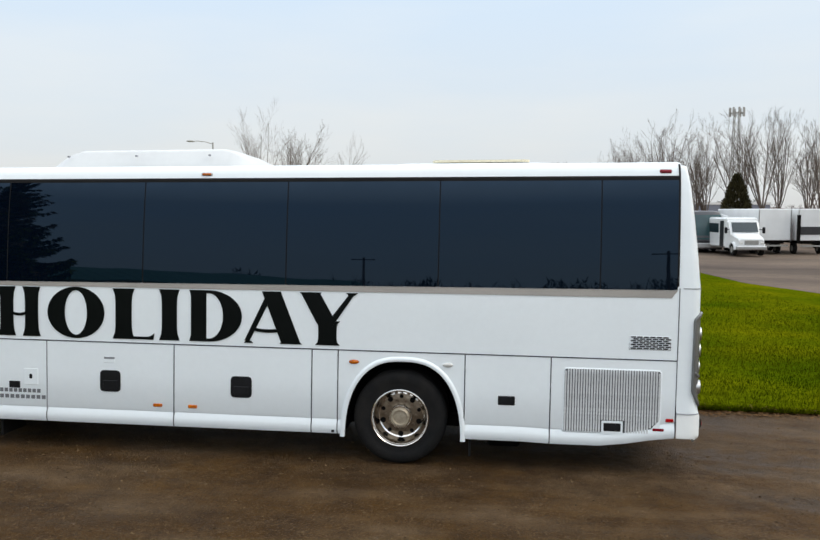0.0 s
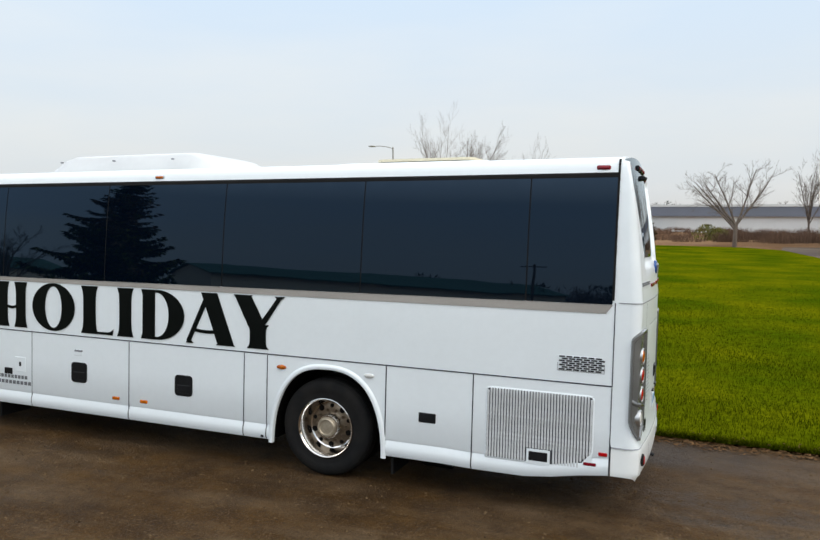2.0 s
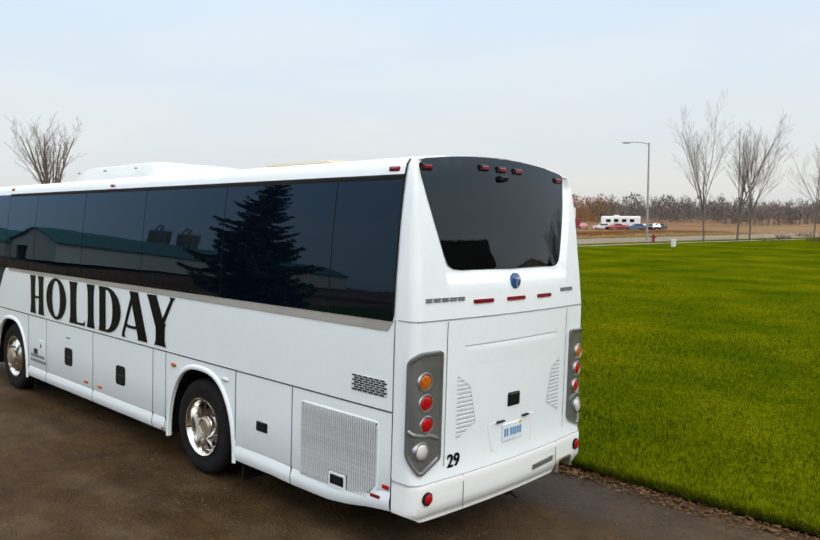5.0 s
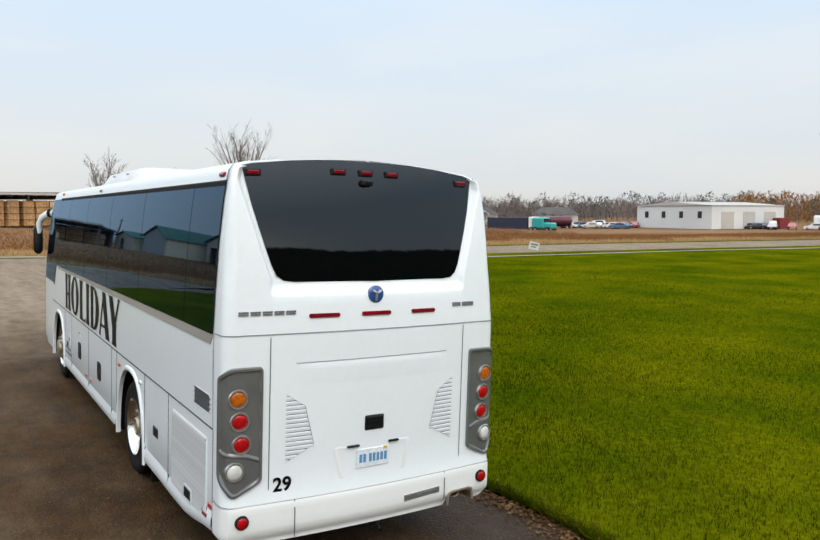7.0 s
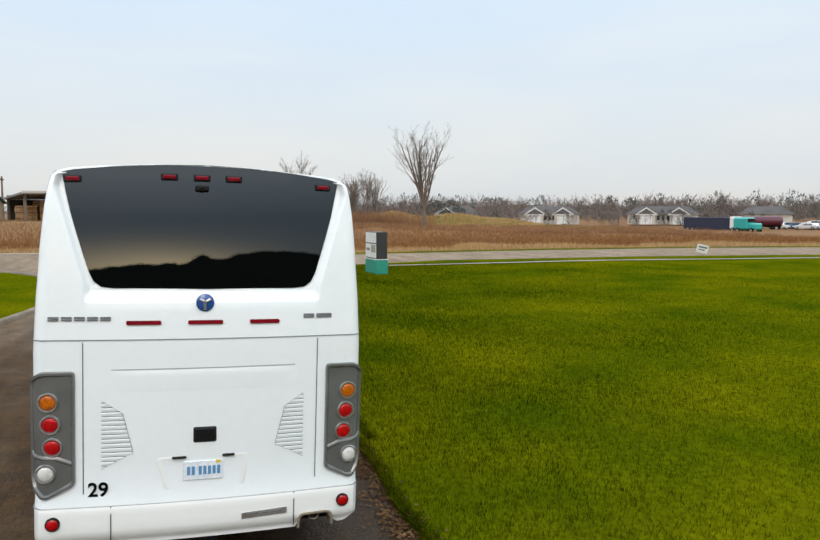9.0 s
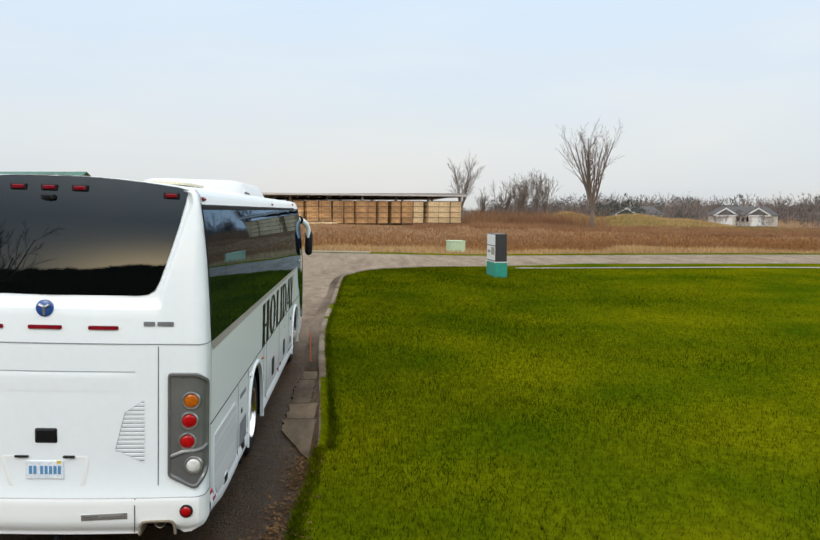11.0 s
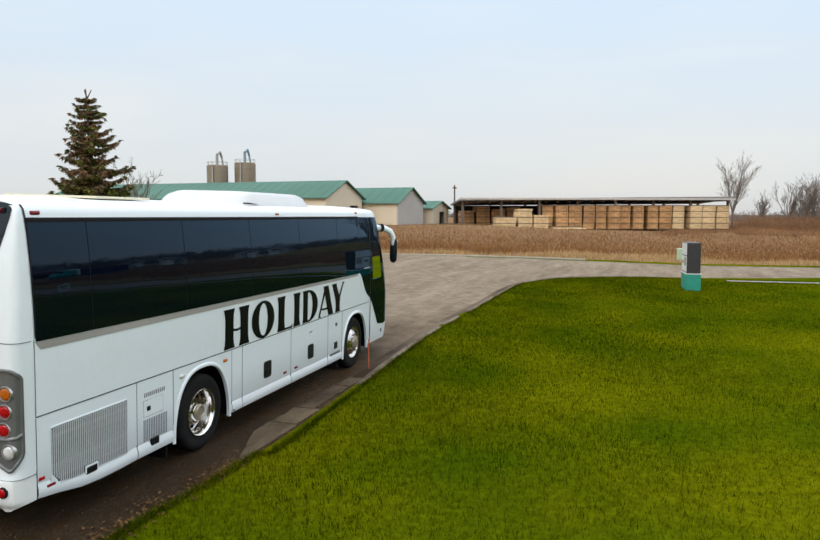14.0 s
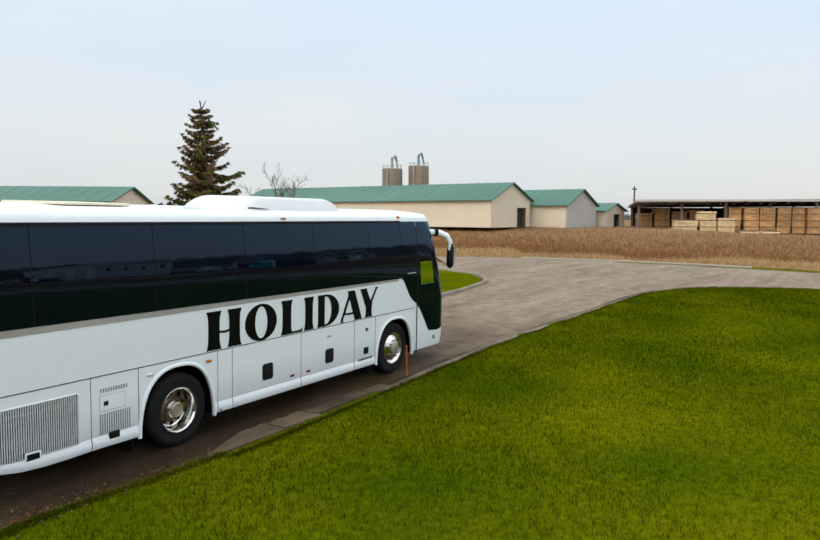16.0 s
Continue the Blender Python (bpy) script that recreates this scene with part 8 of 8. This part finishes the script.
part("windscreen", Geo().box(15.9, 16.04, -1.0, 1.0, 2.0, 2.75, 0.04), VEH_GLASS, ob)
simple_wheels(ob, [(x, s * 1.1) for x in (1.2, 2.5, 12.6, 13.8, 16.9) for s in (-1, 1)], 0.5, 0.3)
MAROON = mat("dark_maroon_paint", (0.09, 0.015, 0.03), rough=0.4, coat=0.3)
ob = thing("tank_trailer", "dark maroon tank trailer parked behind the semi", "trailer", at=pose(-130.7, 120.1, -1.3, 0, 0, 40))
part("tank", Geo().lathe([(0, 0.3), (0.2, 1.0), (0.5, 1.1), (7, 1.1), (7.3, 1.0), (7.5, 0.3)], (0, 0, 2.0), (1, 0, 0), 18), MAROON, ob, smooth=40)
part("frame", Geo().box(0.5, 7, -0.6, 0.6, 0.7, 1.0), DARK, ob)
simple_wheels(ob, [(x, s * 1.0) for x in (1.2, 2.4, 6.4) for s in (-1, 1)], 0.5, 0.3)


# ---- houses far beyond the field, long warehouse to the rear ----
# white house walls with the far haze put into their duller colour
HOUSE_WALL = mat("weathered_house_siding", (0.52, 0.50, 0.46), (0.42, 0.40, 0.37), scale=0.6, rough=0.8)


def house(x, y, rot, w, gables, label):
    m = pose(x, y, -0.75, 0, 0, rot) @ Matrix.Translation((-w / 2, 0, 0))
    ob = thing("house", label, "house", "far row of houses", at=m)
    part("wall", Geo().box(0, w, 0, 9, 0, 2.7), HOUSE_WALL, ob)
    g = Geo().add([(-0.5, -0.5, 2.7), (w + 0.5, -0.5, 2.7), (w + 0.5, 9.5, 2.7), (-0.5, 9.5, 2.7), (2.5, 4.5, 4.9), (w - 2.5, 4.5, 4.9)], [(0, 1, 5, 4), (2, 3, 4, 5), (1, 2, 5), (3, 0, 4)])
    part("roof", g, HOUSE_ROOF, ob, "grey shingle roof")
    for k in range(gables):
        c = w * (0.27 + 0.46 * k)
        g = Geo()
        g.extrude([(-2.3, 2.75), (2.3, 2.75), (0, 4.3)], lambda a, b, d, c=c: (c + a, -1.6 + d, b), 0.2)
        gable = part("gable", g, HOUSE_ROOF, ob, "grey shingled gable")
        g = Geo()
        for s in (-1, 1):
            g.add([(c, -1.75, 4.62), (c, -1.75, 4.22), (c + s * 2.8, -1.75, 2.45), (c + s * 2.8, -1.75, 2.8)], [(0, 1, 2, 3)])
        g.box(c - 2.5, c + 2.5, -1.74, -1.6, 2.45, 2.75)
        part("barge_board", g, WHITE_WALL, gable, "white barge boards")
        g = Geo()
        for s in (-1, 1):
            g.add([(c, -1.8, 4.70), (c + s * 2.95, -1.8, 2.75), (c + s * 2.95, 4.0, 2.75), (c, 4.0, 4.70)], [(0, 1, 2, 3)])
        part("gable_roof", g, HOUSE_ROOF, gable)
        part("porch_wall", Geo().box(c - 2.2, c + 2.2, -1.5, 0, 0, 2.6), HOUSE_WALL, ob)
        part("garage_door", Geo().box(c - 1.5, c + 1.5, -1.58, -1.5, 0, 2.1), WHITE_WALL, ob)
    for k in range(3):
        part("window", Geo().box(w * (0.42 + 0.07 * k), w * (0.42 + 0.07 * k) + 0.7, -0.06, 0.02, 1.1, 2.2), DOOR_DARK, ob)
    return ob


for x, y, rot, w, gables in ((-177.5, 96.7, 62, 16, 2), (-168.3, 125.9, 54, 18, 2), (-185.3, 73.0, 67, 12, 1), (-159.9, 152.3, 47, 13, 0)):
    house(x, y, rot, w, gables, "low white house with a grey roof and %s" % ("twin white gables" if gables > 1 else "a white gable" if gables else "a plain hipped end"))
ob = thing("warehouse", "long low warehouse with a grey-blue roof band", "building", at=pose(-21, 136, -0.55, 0, 0, -2))
BAND = mat("blue_grey_roof_band", (0.17, 0.19, 0.24), (0.14, 0.16, 0.20), scale=0.05, rough=0.6)
part("wall", Geo().box(0, 70, 0, 24, 0, 2.9), WHITE_WALL, ob)
part("roof_band", Geo().box(-0.5, 70.5, -0.5, 24.5, 2.9, 4.6), BAND, ob, "blue-grey roof band")
part("roof", Geo().box(-0.6, 70.6, -0.6, 24.6, 4.6, 5.0), WHITE_WALL, ob)

# ---- growth: far woods, brush, dry grass, lawn blades, leaves ----
def clumps(g, rnd, x, y, z, w, h, n, size, up=1.0, thin=0.3):
    """Small upright flecks filling a crown."""
    for _ in range(n):
        t, f = rnd.uniform(0, 6.283), rnd.random()
        rr = w * 0.5 * math.sqrt(rnd.random()) * math.sqrt(max(0.05, 1 - (1.5 * f - 0.5) ** 2))
        p = Vector((x + rr * math.cos(t), y + rr * math.sin(t), z + h * 0.92 * f))
        a = rnd.uniform(0, 6.283)
        s = Vector((math.cos(a), math.sin(a), rnd.uniform(-0.3, 0.3))) * size * rnd.uniform(0.12, 0.3) * thin
        d = Vector((rnd.uniform(-0.6, 0.6), rnd.uniform(-0.6, 0.6), rnd.uniform(0.2, 1.0) * up)) * size * rnd.uniform(0.4, 0.9)
        g.add([p - s, p + s, p + d], [(0, 1, 2)])


def sliver(g, p, d, w, rnd):
    a = rnd.uniform(0, 3.1416)
    s = Vector((math.cos(a), math.sin(a), 0)) * w
    g.add([p - s, p + s, p + d], [(0, 1, 2)])


def stick_tree(g, rnd, x, y, z, h):
    """A far leafless tree: trunk, limbs and a rounded haze of thin twigs."""
    base = Vector((x, y, z))
    sliver(g, base, Vector((rnd.uniform(-0.05, 0.05) * h, rnd.uniform(-0.05, 0.05) * h, h * 0.75)), h * 0.013, rnd)
    for _ in range(9):
        t, f = rnd.uniform(0, 6.283), rnd.uniform(0.15, 0.5)
        lean = rnd.uniform(0.25, 1.2)
        d = Vector((math.cos(t) * lean, math.sin(t) * lean, 1)).normalized() * h * rnd.uniform(0.26, 0.42)
        p = base + Vector((0, 0, f * h))
        sliver(g, p, d, h * 0.007, rnd)
        for _ in range(11):
            q = p + d * rnd.uniform(0.3, 1.0)
            e = (d.normalized() * 0.6 + Vector((rnd.uniform(-1, 1), rnd.uniform(-1, 1), rnd.uniform(-0.5, 0.8)))).normalized() * h * rnd.uniform(0.07, 0.16)
            sliver(g, q, e, h * 0.0075, rnd)


def bush(g, rnd, x, y, z, w, h, n, size):
    """Thin stems rising and leaning out from the ground."""
    for _ in range(n):
        t, r = rnd.uniform(0, 6.283), w * 0.5 * math.sqrt(rnd.random())
        p = Vector((x + r * math.cos(t), y + r * math.sin(t), z))
        d = Vector((rnd.uniform(-0.35, 0.35), rnd.uniform(-0.35, 0.35), 1)) * h * rnd.uniform(0.35, 1.0)
        sliver(g, p, d, 0.012 + 0.012 * rnd.random(), rnd)
        if rnd.random() < 0.6:
            q = p + d * rnd.uniform(0.3, 0.8)
            sliver(g, q, Vector((rnd.uniform(-0.6, 0.6), rnd.uniform(-0.6, 0.6), rnd.uniform(0.4, 1))) * h * 0.35, 0.016, rnd)


rnd = random.Random(77)
wood, green, orange = Geo(), Geo(), Geo()
for k in range(5600):
    az = rnd.uniform(55, 345) if k % 2 else rnd.uniform(92, 205)
    d = rnd.uniform(250, 420)
    if 60 < az < 110:
        d = rnd.uniform(210, 300)
    if 165 < az < 200:
        d = rnd.uniform(300, 460)
    x, y = d * math.cos(radians(az)), d * math.sin(radians(az))
    h = (4.0 + 5.5 * rnd.random() ** 1.5) * d / 300
    if 100 < az < 165:
        h *= 1.15
    if 170 < az < 235:
        h *= 0.55
    if 243 < az < 345:
        d = rnd.uniform(75, 120)
        x, y, h = d * math.cos(radians(az)), d * math.sin(radians(az)), rnd.uniform(4.5, 8.0)
    which = green if rnd.random() < 0.09 else orange if (118 < az < 124 and rnd.random() < 0.5) else wood
    if which is wood:
        stick_tree(wood, rnd, x, y, -0.8, h * 1.1)
    else:
        clumps(which, rnd, x, y, -0.6, h * 0.7, h, 150, h * 0.16, thin=0.6)
for k in range(90):
    x, y = rnd.uniform(-172, -148), rnd.uniform(62, 150)
    if k % 5 == 0:
        clumps(green, rnd, x, y, -0.8, 2.6, rnd.uniform(2.5, 4.5), 160, 0.7, thin=0.6)
    else:
        stick_tree(wood, rnd, x, y, -0.8, rnd.uniform(3.5, 6.0))
rows = []
for k in range(581):
    az = 55 + 0.5 * k
    d = 440 + 10 * noise.noise((az * 0.3, 0, 5))
    h = (5.6 if 100 < az < 165 else 4.6 if az < 170 or az > 240 else 2.4) + 1.8 * noise.noise((az * 0.55, 0, 0)) + 1.0 * noise.noise((az * 2.1, 4, 0))
    c, n = math.cos(radians(az)), math.sin(radians(az))
    rows.append([(d * c, d * n, -2.0), ((d + 6) * c, (d + 6) * n, h * 0.7), ((d + 16) * c, (d + 16) * n, h), ((d + 60) * c, (d + 60) * n, -2.0)])
wood.grid(rows)
for x, y, h in ((-150, 51.5, 5.6), (-149, 53.5, 6.6), (-151, 55.5, 6.2), (-148, 57.5, 6.4), (-150, 60.0, 5.0)):
    clumps(green, rnd, x, y, -0.8, h * 0.9, h, 420, 0.9, thin=0.6)
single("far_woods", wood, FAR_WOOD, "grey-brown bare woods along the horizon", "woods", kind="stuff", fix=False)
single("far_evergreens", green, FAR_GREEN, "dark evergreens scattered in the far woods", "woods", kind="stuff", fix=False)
for x, y in ((-119.5, 183), (-114.5, 186), (-109.5, 189), (-104.5, 193)):
    clumps(orange, rnd, x, y, -1.3, 9, rnd.uniform(5, 7), 500, 0.8)
single("autumn_brush", orange, FAR_ORANGE, "orange autumn brush at the wood's edge", "brush", kind="stuff", fix=False)

rust, dark_brush = Geo(), Geo()
for k in range(420):
    x, y = rnd.uniform(-112, -74), rnd.uniform(8, 80)
    if x > street_near(y) - 14:
        continue
    bush(rust, rnd, x, y, field_z(x, y), rnd.uniform(1.4, 3.0), rnd.uniform(0.3, 0.8), 150, 0.5)
for k in range(140):
    x, y = rnd.uniform(-122, -104), rnd.gauss(27, 5)
    bush(rust, rnd, x, y, 0.2, rnd.uniform(2.0, 4.0), rnd.uniform(1.6, 3.4), 240, 0.7)
for k in range(260):
    x, y = rnd.uniform(2, 46), rnd.uniform(72, 96)
    bush(dark_brush, rnd, x, y, 0.0, rnd.uniform(1.5, 3.5), rnd.uniform(0.5, 1.5), 190, 0.7)
for k in range(160):
    x, y = rnd.uniform(-24, 8), rnd.uniform(70, 150)
    bush(dark_brush, rnd, x, y, 0.0, rnd.uniform(1.5, 3.0), rnd.uniform(0.3, 0.9), 120, 0.5)
for k in range(300):
    f = rnd.random()
    x, y = -110 - 50 * rnd.random(), 40 + 70 * f
    bush(rust, rnd, x, y, field_z(x, y), 3.0, rnd.uniform(0.3, 0.8), 70, 0.45)
hedge = Geo()
rows = []
for k in range(301):
    y = -60 + 0.4 * k
    top = 10.4 - 0.5 * smooth_step(-8, -14, y) + 1.6 * smooth_step(2.0, 10, y) - 0.8 * smooth_step(13, 24, y) + 1.2 * math.exp(-((y - 2.2) / 1.5) ** 2)
    top += 0.35 * noise.noise((y * 0.5, 0, 0)) + 0.2 * noise.noise((y * 1.7, 3, 0))
    rows.append([(48 + 0.6 * noise.noise((y, 1, 0)), y, -0.4), (49, y, top * 0.6), (50, y, top), (53, y, top * 0.96), (56, y, -0.4)])
    clumps(hedge, rnd, 50.5, y, top - 0.5, 2.0, 0.75, 60, 0.32, thin=0.8)
hedge.grid(rows)
single("hedgerow", hedge, CEDAR, "dark hedgerow beyond the drive", "hedge", kind="stuff", fix=False)
single("dark_brush", dark_brush, DARK_BRUSH, "dark brown leafless brush beyond the lawn", "brush", kind="stuff", fix=False)
green_bush = Geo()
for x, y, w, h in ((1.2, 77.5, 3.0, 1.8), (2.4, 78.0, 2.2, 1.4)):
    clumps(green_bush, rnd, x, y, 0.0, w, h, 700, 0.35, thin=0.8)
single("green_bush", green_bush, NEEDLE, "low green bush at the lawn's far edge", "bush", fix=False)
single("rusty_brush", rust, RUST, "rust-brown leafless brush in the field", "brush", kind="stuff", fix=False)


def blades(n, place, h0, h1, w, lean, seed):
    """Single grass blades as one sheet of triangles."""
    r = np.random.RandomState(seed)
    base = place(r, n)
    n = len(base)
    t = r.uniform(0, 2 * math.pi, n)
    h = r.uniform(h0, h1, n)
    wx, wy = np.cos(t) * w, np.sin(t) * w
    lx, ly = r.normal(0, lean, n) * h, r.normal(0, lean, n) * h
    v = np.empty((n, 3, 3))
    v[:, 0] = base + np.stack([-wx, -wy, -0.02 * np.ones(n)], 1)
    v[:, 1] = base + np.stack([wx, wy, -0.02 * np.ones(n)], 1)
    v[:, 2] = base + np.stack([lx, ly, h], 1)
    me = bpy.data.meshes.new("blades")
    me.vertices.add(3 * n)
    me.vertices.foreach_set("co", v.ravel())
    me.loops.add(3 * n)
    me.loops.foreach_set("vertex_index", np.arange(3 * n))
    me.polygons.add(n)
    me.polygons.foreach_set("loop_start", np.arange(0, 3 * n, 3))
    me.update(calc_edges=True)
    return me


edge_np = np.array(edge)
street_np = np.array(STREET_MID)


def ease(a, b, v):
    q = np.clip((v - a) / (b - a), 0, 1)
    return q * q * (3 - 2 * q)


def plot_heights(x, y):
    return 0.0150 * np.clip(-x, -14, 27) - 0.0285 * np.clip(y, -12, 9) - 0.001 * np.maximum(0.0, np.minimum(70.0, y) - 9.0)


def lawn_heights(x, y):
    d = np.full(len(x), 99.0)
    for p in edge[::2]:
        d = np.minimum(d, np.hypot(x - p[0], y - p[1]))
    return plot_heights(x, y) + 0.045 + 0.07 * ease(0.0, 2.2, d)


def on_lawn(r, n):
    """Scattered in the lawn, densest along its near side."""
    x = r.uniform(-31, 12, n)
    y = 1.2 + np.abs(r.normal(0, 1, n)) ** 1.2 * 9.0
    order = np.argsort(edge_np[:, 0])
    ey = np.interp(x, edge_np[order, 0], edge_np[order, 1])
    keep = (y > ey + np.where(x < -3.2, 0.16, 0.02)) & (y < 45) & (x > np.interp(y, street_np[:, 1], street_np[:, 0]) + 4.5) & (x < 8.5)
    x, y = x[keep], y[keep]
    return np.stack([x, y, lawn_heights(x, y)], 1)


single("grass", blades(330000, on_lawn, 0.03, 0.085, 0.006, 0.45, 5), BLADE, "short green grass blades with yellow tips", "grass", kind="stuff")


def on_field(r, n):
    y = r.uniform(-45, 100, n)
    back = np.abs(r.normal(0, 1, n)) * 16 + 0.4
    x = np.interp(y, street_np[:, 1], street_np[:, 0]) - 4.5 - 2.2 * ease(12, 40, y) - back
    keep = ~((y < -8) & (x > -33 - 0.25 * (-8 - y)))
    x, y = x[keep], y[keep]
    z = plot_heights(x, y) + 0.02 + (0.85 + 0.3 * ease(0, -20, y)) * ease(-50, -78, x) * (1 - ease(15, 50, y))
    z -= (0.9 + 0.3 * ease(90, 110, y)) * ease(45, 95, y) * ease(-42, -75, x)
    return np.stack([x, y, z], 1)


def split_field(near):
    def place(r, n):
        p = on_field(r, n)
        back = np.interp(p[:, 1], street_np[:, 1], street_np[:, 0]) - 4.5 - 2.2 * ease(12, 40, p[:, 1]) - p[:, 0]
        edge_at = 7.0 + 2.5 * np.sin(p[:, 1] * 0.31) + 1.5 * np.sin(p[:, 1] * 0.83 + 1)
        return p[(back < edge_at) == near]
    return place


single("dry_grass", blades(90000, split_field(True), 0.10, 0.34, 0.020, 0.35, 6), STRAW, "tan dry grass along the far side of the street", "grass", kind="stuff")
single("rust_grass", blades(170000, split_field(False), 0.10, 0.38, 0.020, 0.45, 7), RUST_GRASS, "rust-brown dead grass filling the field", "grass", kind="stuff")


# grassed earth mounds far back in the field
MOUNDS = ((-139.0, 41.5, 6.0, 5.0, 2.9), (-136.0, 53.5, 6.0, 8.0, 2.6), (-140.0, 66.0, 6.0, 8.0, 1.5))


def mound_heights(x, y):
    return sum(h * np.exp(-(((x - cx) / sx) ** 2 + ((y - cy) / sy) ** 2)) for cx, cy, sx, sy, h in MOUNDS) - 0.45


gx, gy = np.meshgrid(np.arange(-154, -121, 0.75), np.arange(28, 86, 0.75))
gz = mound_heights(gx, gy) + 0.12 * np.sin(gx * 1.7 + gy) * np.sin(gy * 1.3)
g = Geo().grid([[(float(a), float(b), float(c)) for a, b, c in zip(ra, rb, rc)] for ra, rb, rc in zip(gx, gy, gz)])
single("mound", g, MOUND, "low earth mounds grown over with tan and green grass", "mound", kind="structure", smooth=60, fix=False)


def on_mound(r, n):
    x, y = r.uniform(-150, -125, n), r.uniform(30, 82, n)
    z = mound_heights(x, y)
    keep = z > -0.1
    return np.stack([x[keep], y[keep], z[keep]], 1)


single("mound_grass", blades(40000, on_mound, 0.15, 0.5, 0.03, 0.4, 8), STRAW, "tan dry grass on the far mounds", "grass", kind="stuff")


def on_edge(r, n):
    """Leaf litter and rough tufts along the lawn's lip."""
    k = r.randint(0, len(edge) - 1, n)
    f = r.uniform(0, 1, n)
    p = edge_np[k] * (1 - f)[:, None] + edge_np[k + 1] * f[:, None]
    off = r.normal(-0.13, 0.12, n)
    keep = (p[:, 0] > -9) & (p[:, 0] < 6) & (r.uniform(0, 1, n) < np.where(p[:, 0] > -3, 1.0, 0.25))
    x, y = p[keep, 0], p[keep, 1] + off[keep]
    return np.stack([x, y, np.where(off[keep] > 0, lawn_heights(x, y), plot_heights(x, y)) + 0.022], 1)


leaf = Geo()
rs = np.random.RandomState(9)
for p in on_edge(rs, 5200):
    a, s = rs.uniform(0, 6.28), rs.uniform(0.012, 0.032)
    u, w = np.array([math.cos(a), math.sin(a), rs.uniform(-0.4, 0.4)]) * s, np.array([-math.sin(a), math.cos(a), rs.uniform(-0.3, 0.3)]) * s * 0.6
    leaf.add([p - u, p + w, p + u, p - w], [(0, 1, 2), (0, 2, 3)])
single("leaf_litter", leaf, LEAF, "dry brown leaves gathered along the kerb", "leaves", kind="stuff", fix=False)


def on_lip(r, n):
    k = r.randint(0, len(edge) - 1, n)
    f = r.uniform(0, 1, n)
    p = edge_np[k] * (1 - f)[:, None] + edge_np[k + 1] * f[:, None]
    x, y = p[:, 0], p[:, 1] + np.abs(r.normal(0, 0.05, n)) + np.where(p[:, 0] < -3.2, 0.13, -0.02)
    keep = x > -25
    return np.stack([x[keep], y[keep], lawn_heights(x, y)[keep]], 1)


single("edge_grass", blades(18000, on_lip, 0.03, 0.085, 0.006, 0.8, 12), BLADE, "longer grass fringing the kerb", "grass", kind="stuff")

# loose gravel on the drive
rnd = random.Random(31)
stones = Geo()
for k in range(9000):
    x, y = rnd.uniform(-12, 9), rnd.uniform(-9.5, 1.3)
    if rnd.random() > 0.35 + 0.65 * max(0.0, noise.noise((x * 0.5, y * 0.9, 7)) + 0.5):
        continue
    r = 0.006 + 0.010 * rnd.random() ** 2
    z = drive_z(x, y) + r * 0.2
    a = rnd.uniform(0, 6.283)
    ring = [(x + r * rnd.uniform(0.8, 1.4) * math.cos(a + t), y + r * rnd.uniform(0.8, 1.4) * math.sin(a + t), z + r * rnd.uniform(-0.3, 0.2)) for t in (0, 1.57, 3.14, 4.71)]
    stones.add(ring + [(x, y, z + r * 0.9)], [(0, 1, 4), (1, 2, 4), (2, 3, 4), (3, 0, 4)])
single("gravel", stones, STONE, "small loose stones scattered over the muddy drive", "gravel", kind="stuff", fix=False)
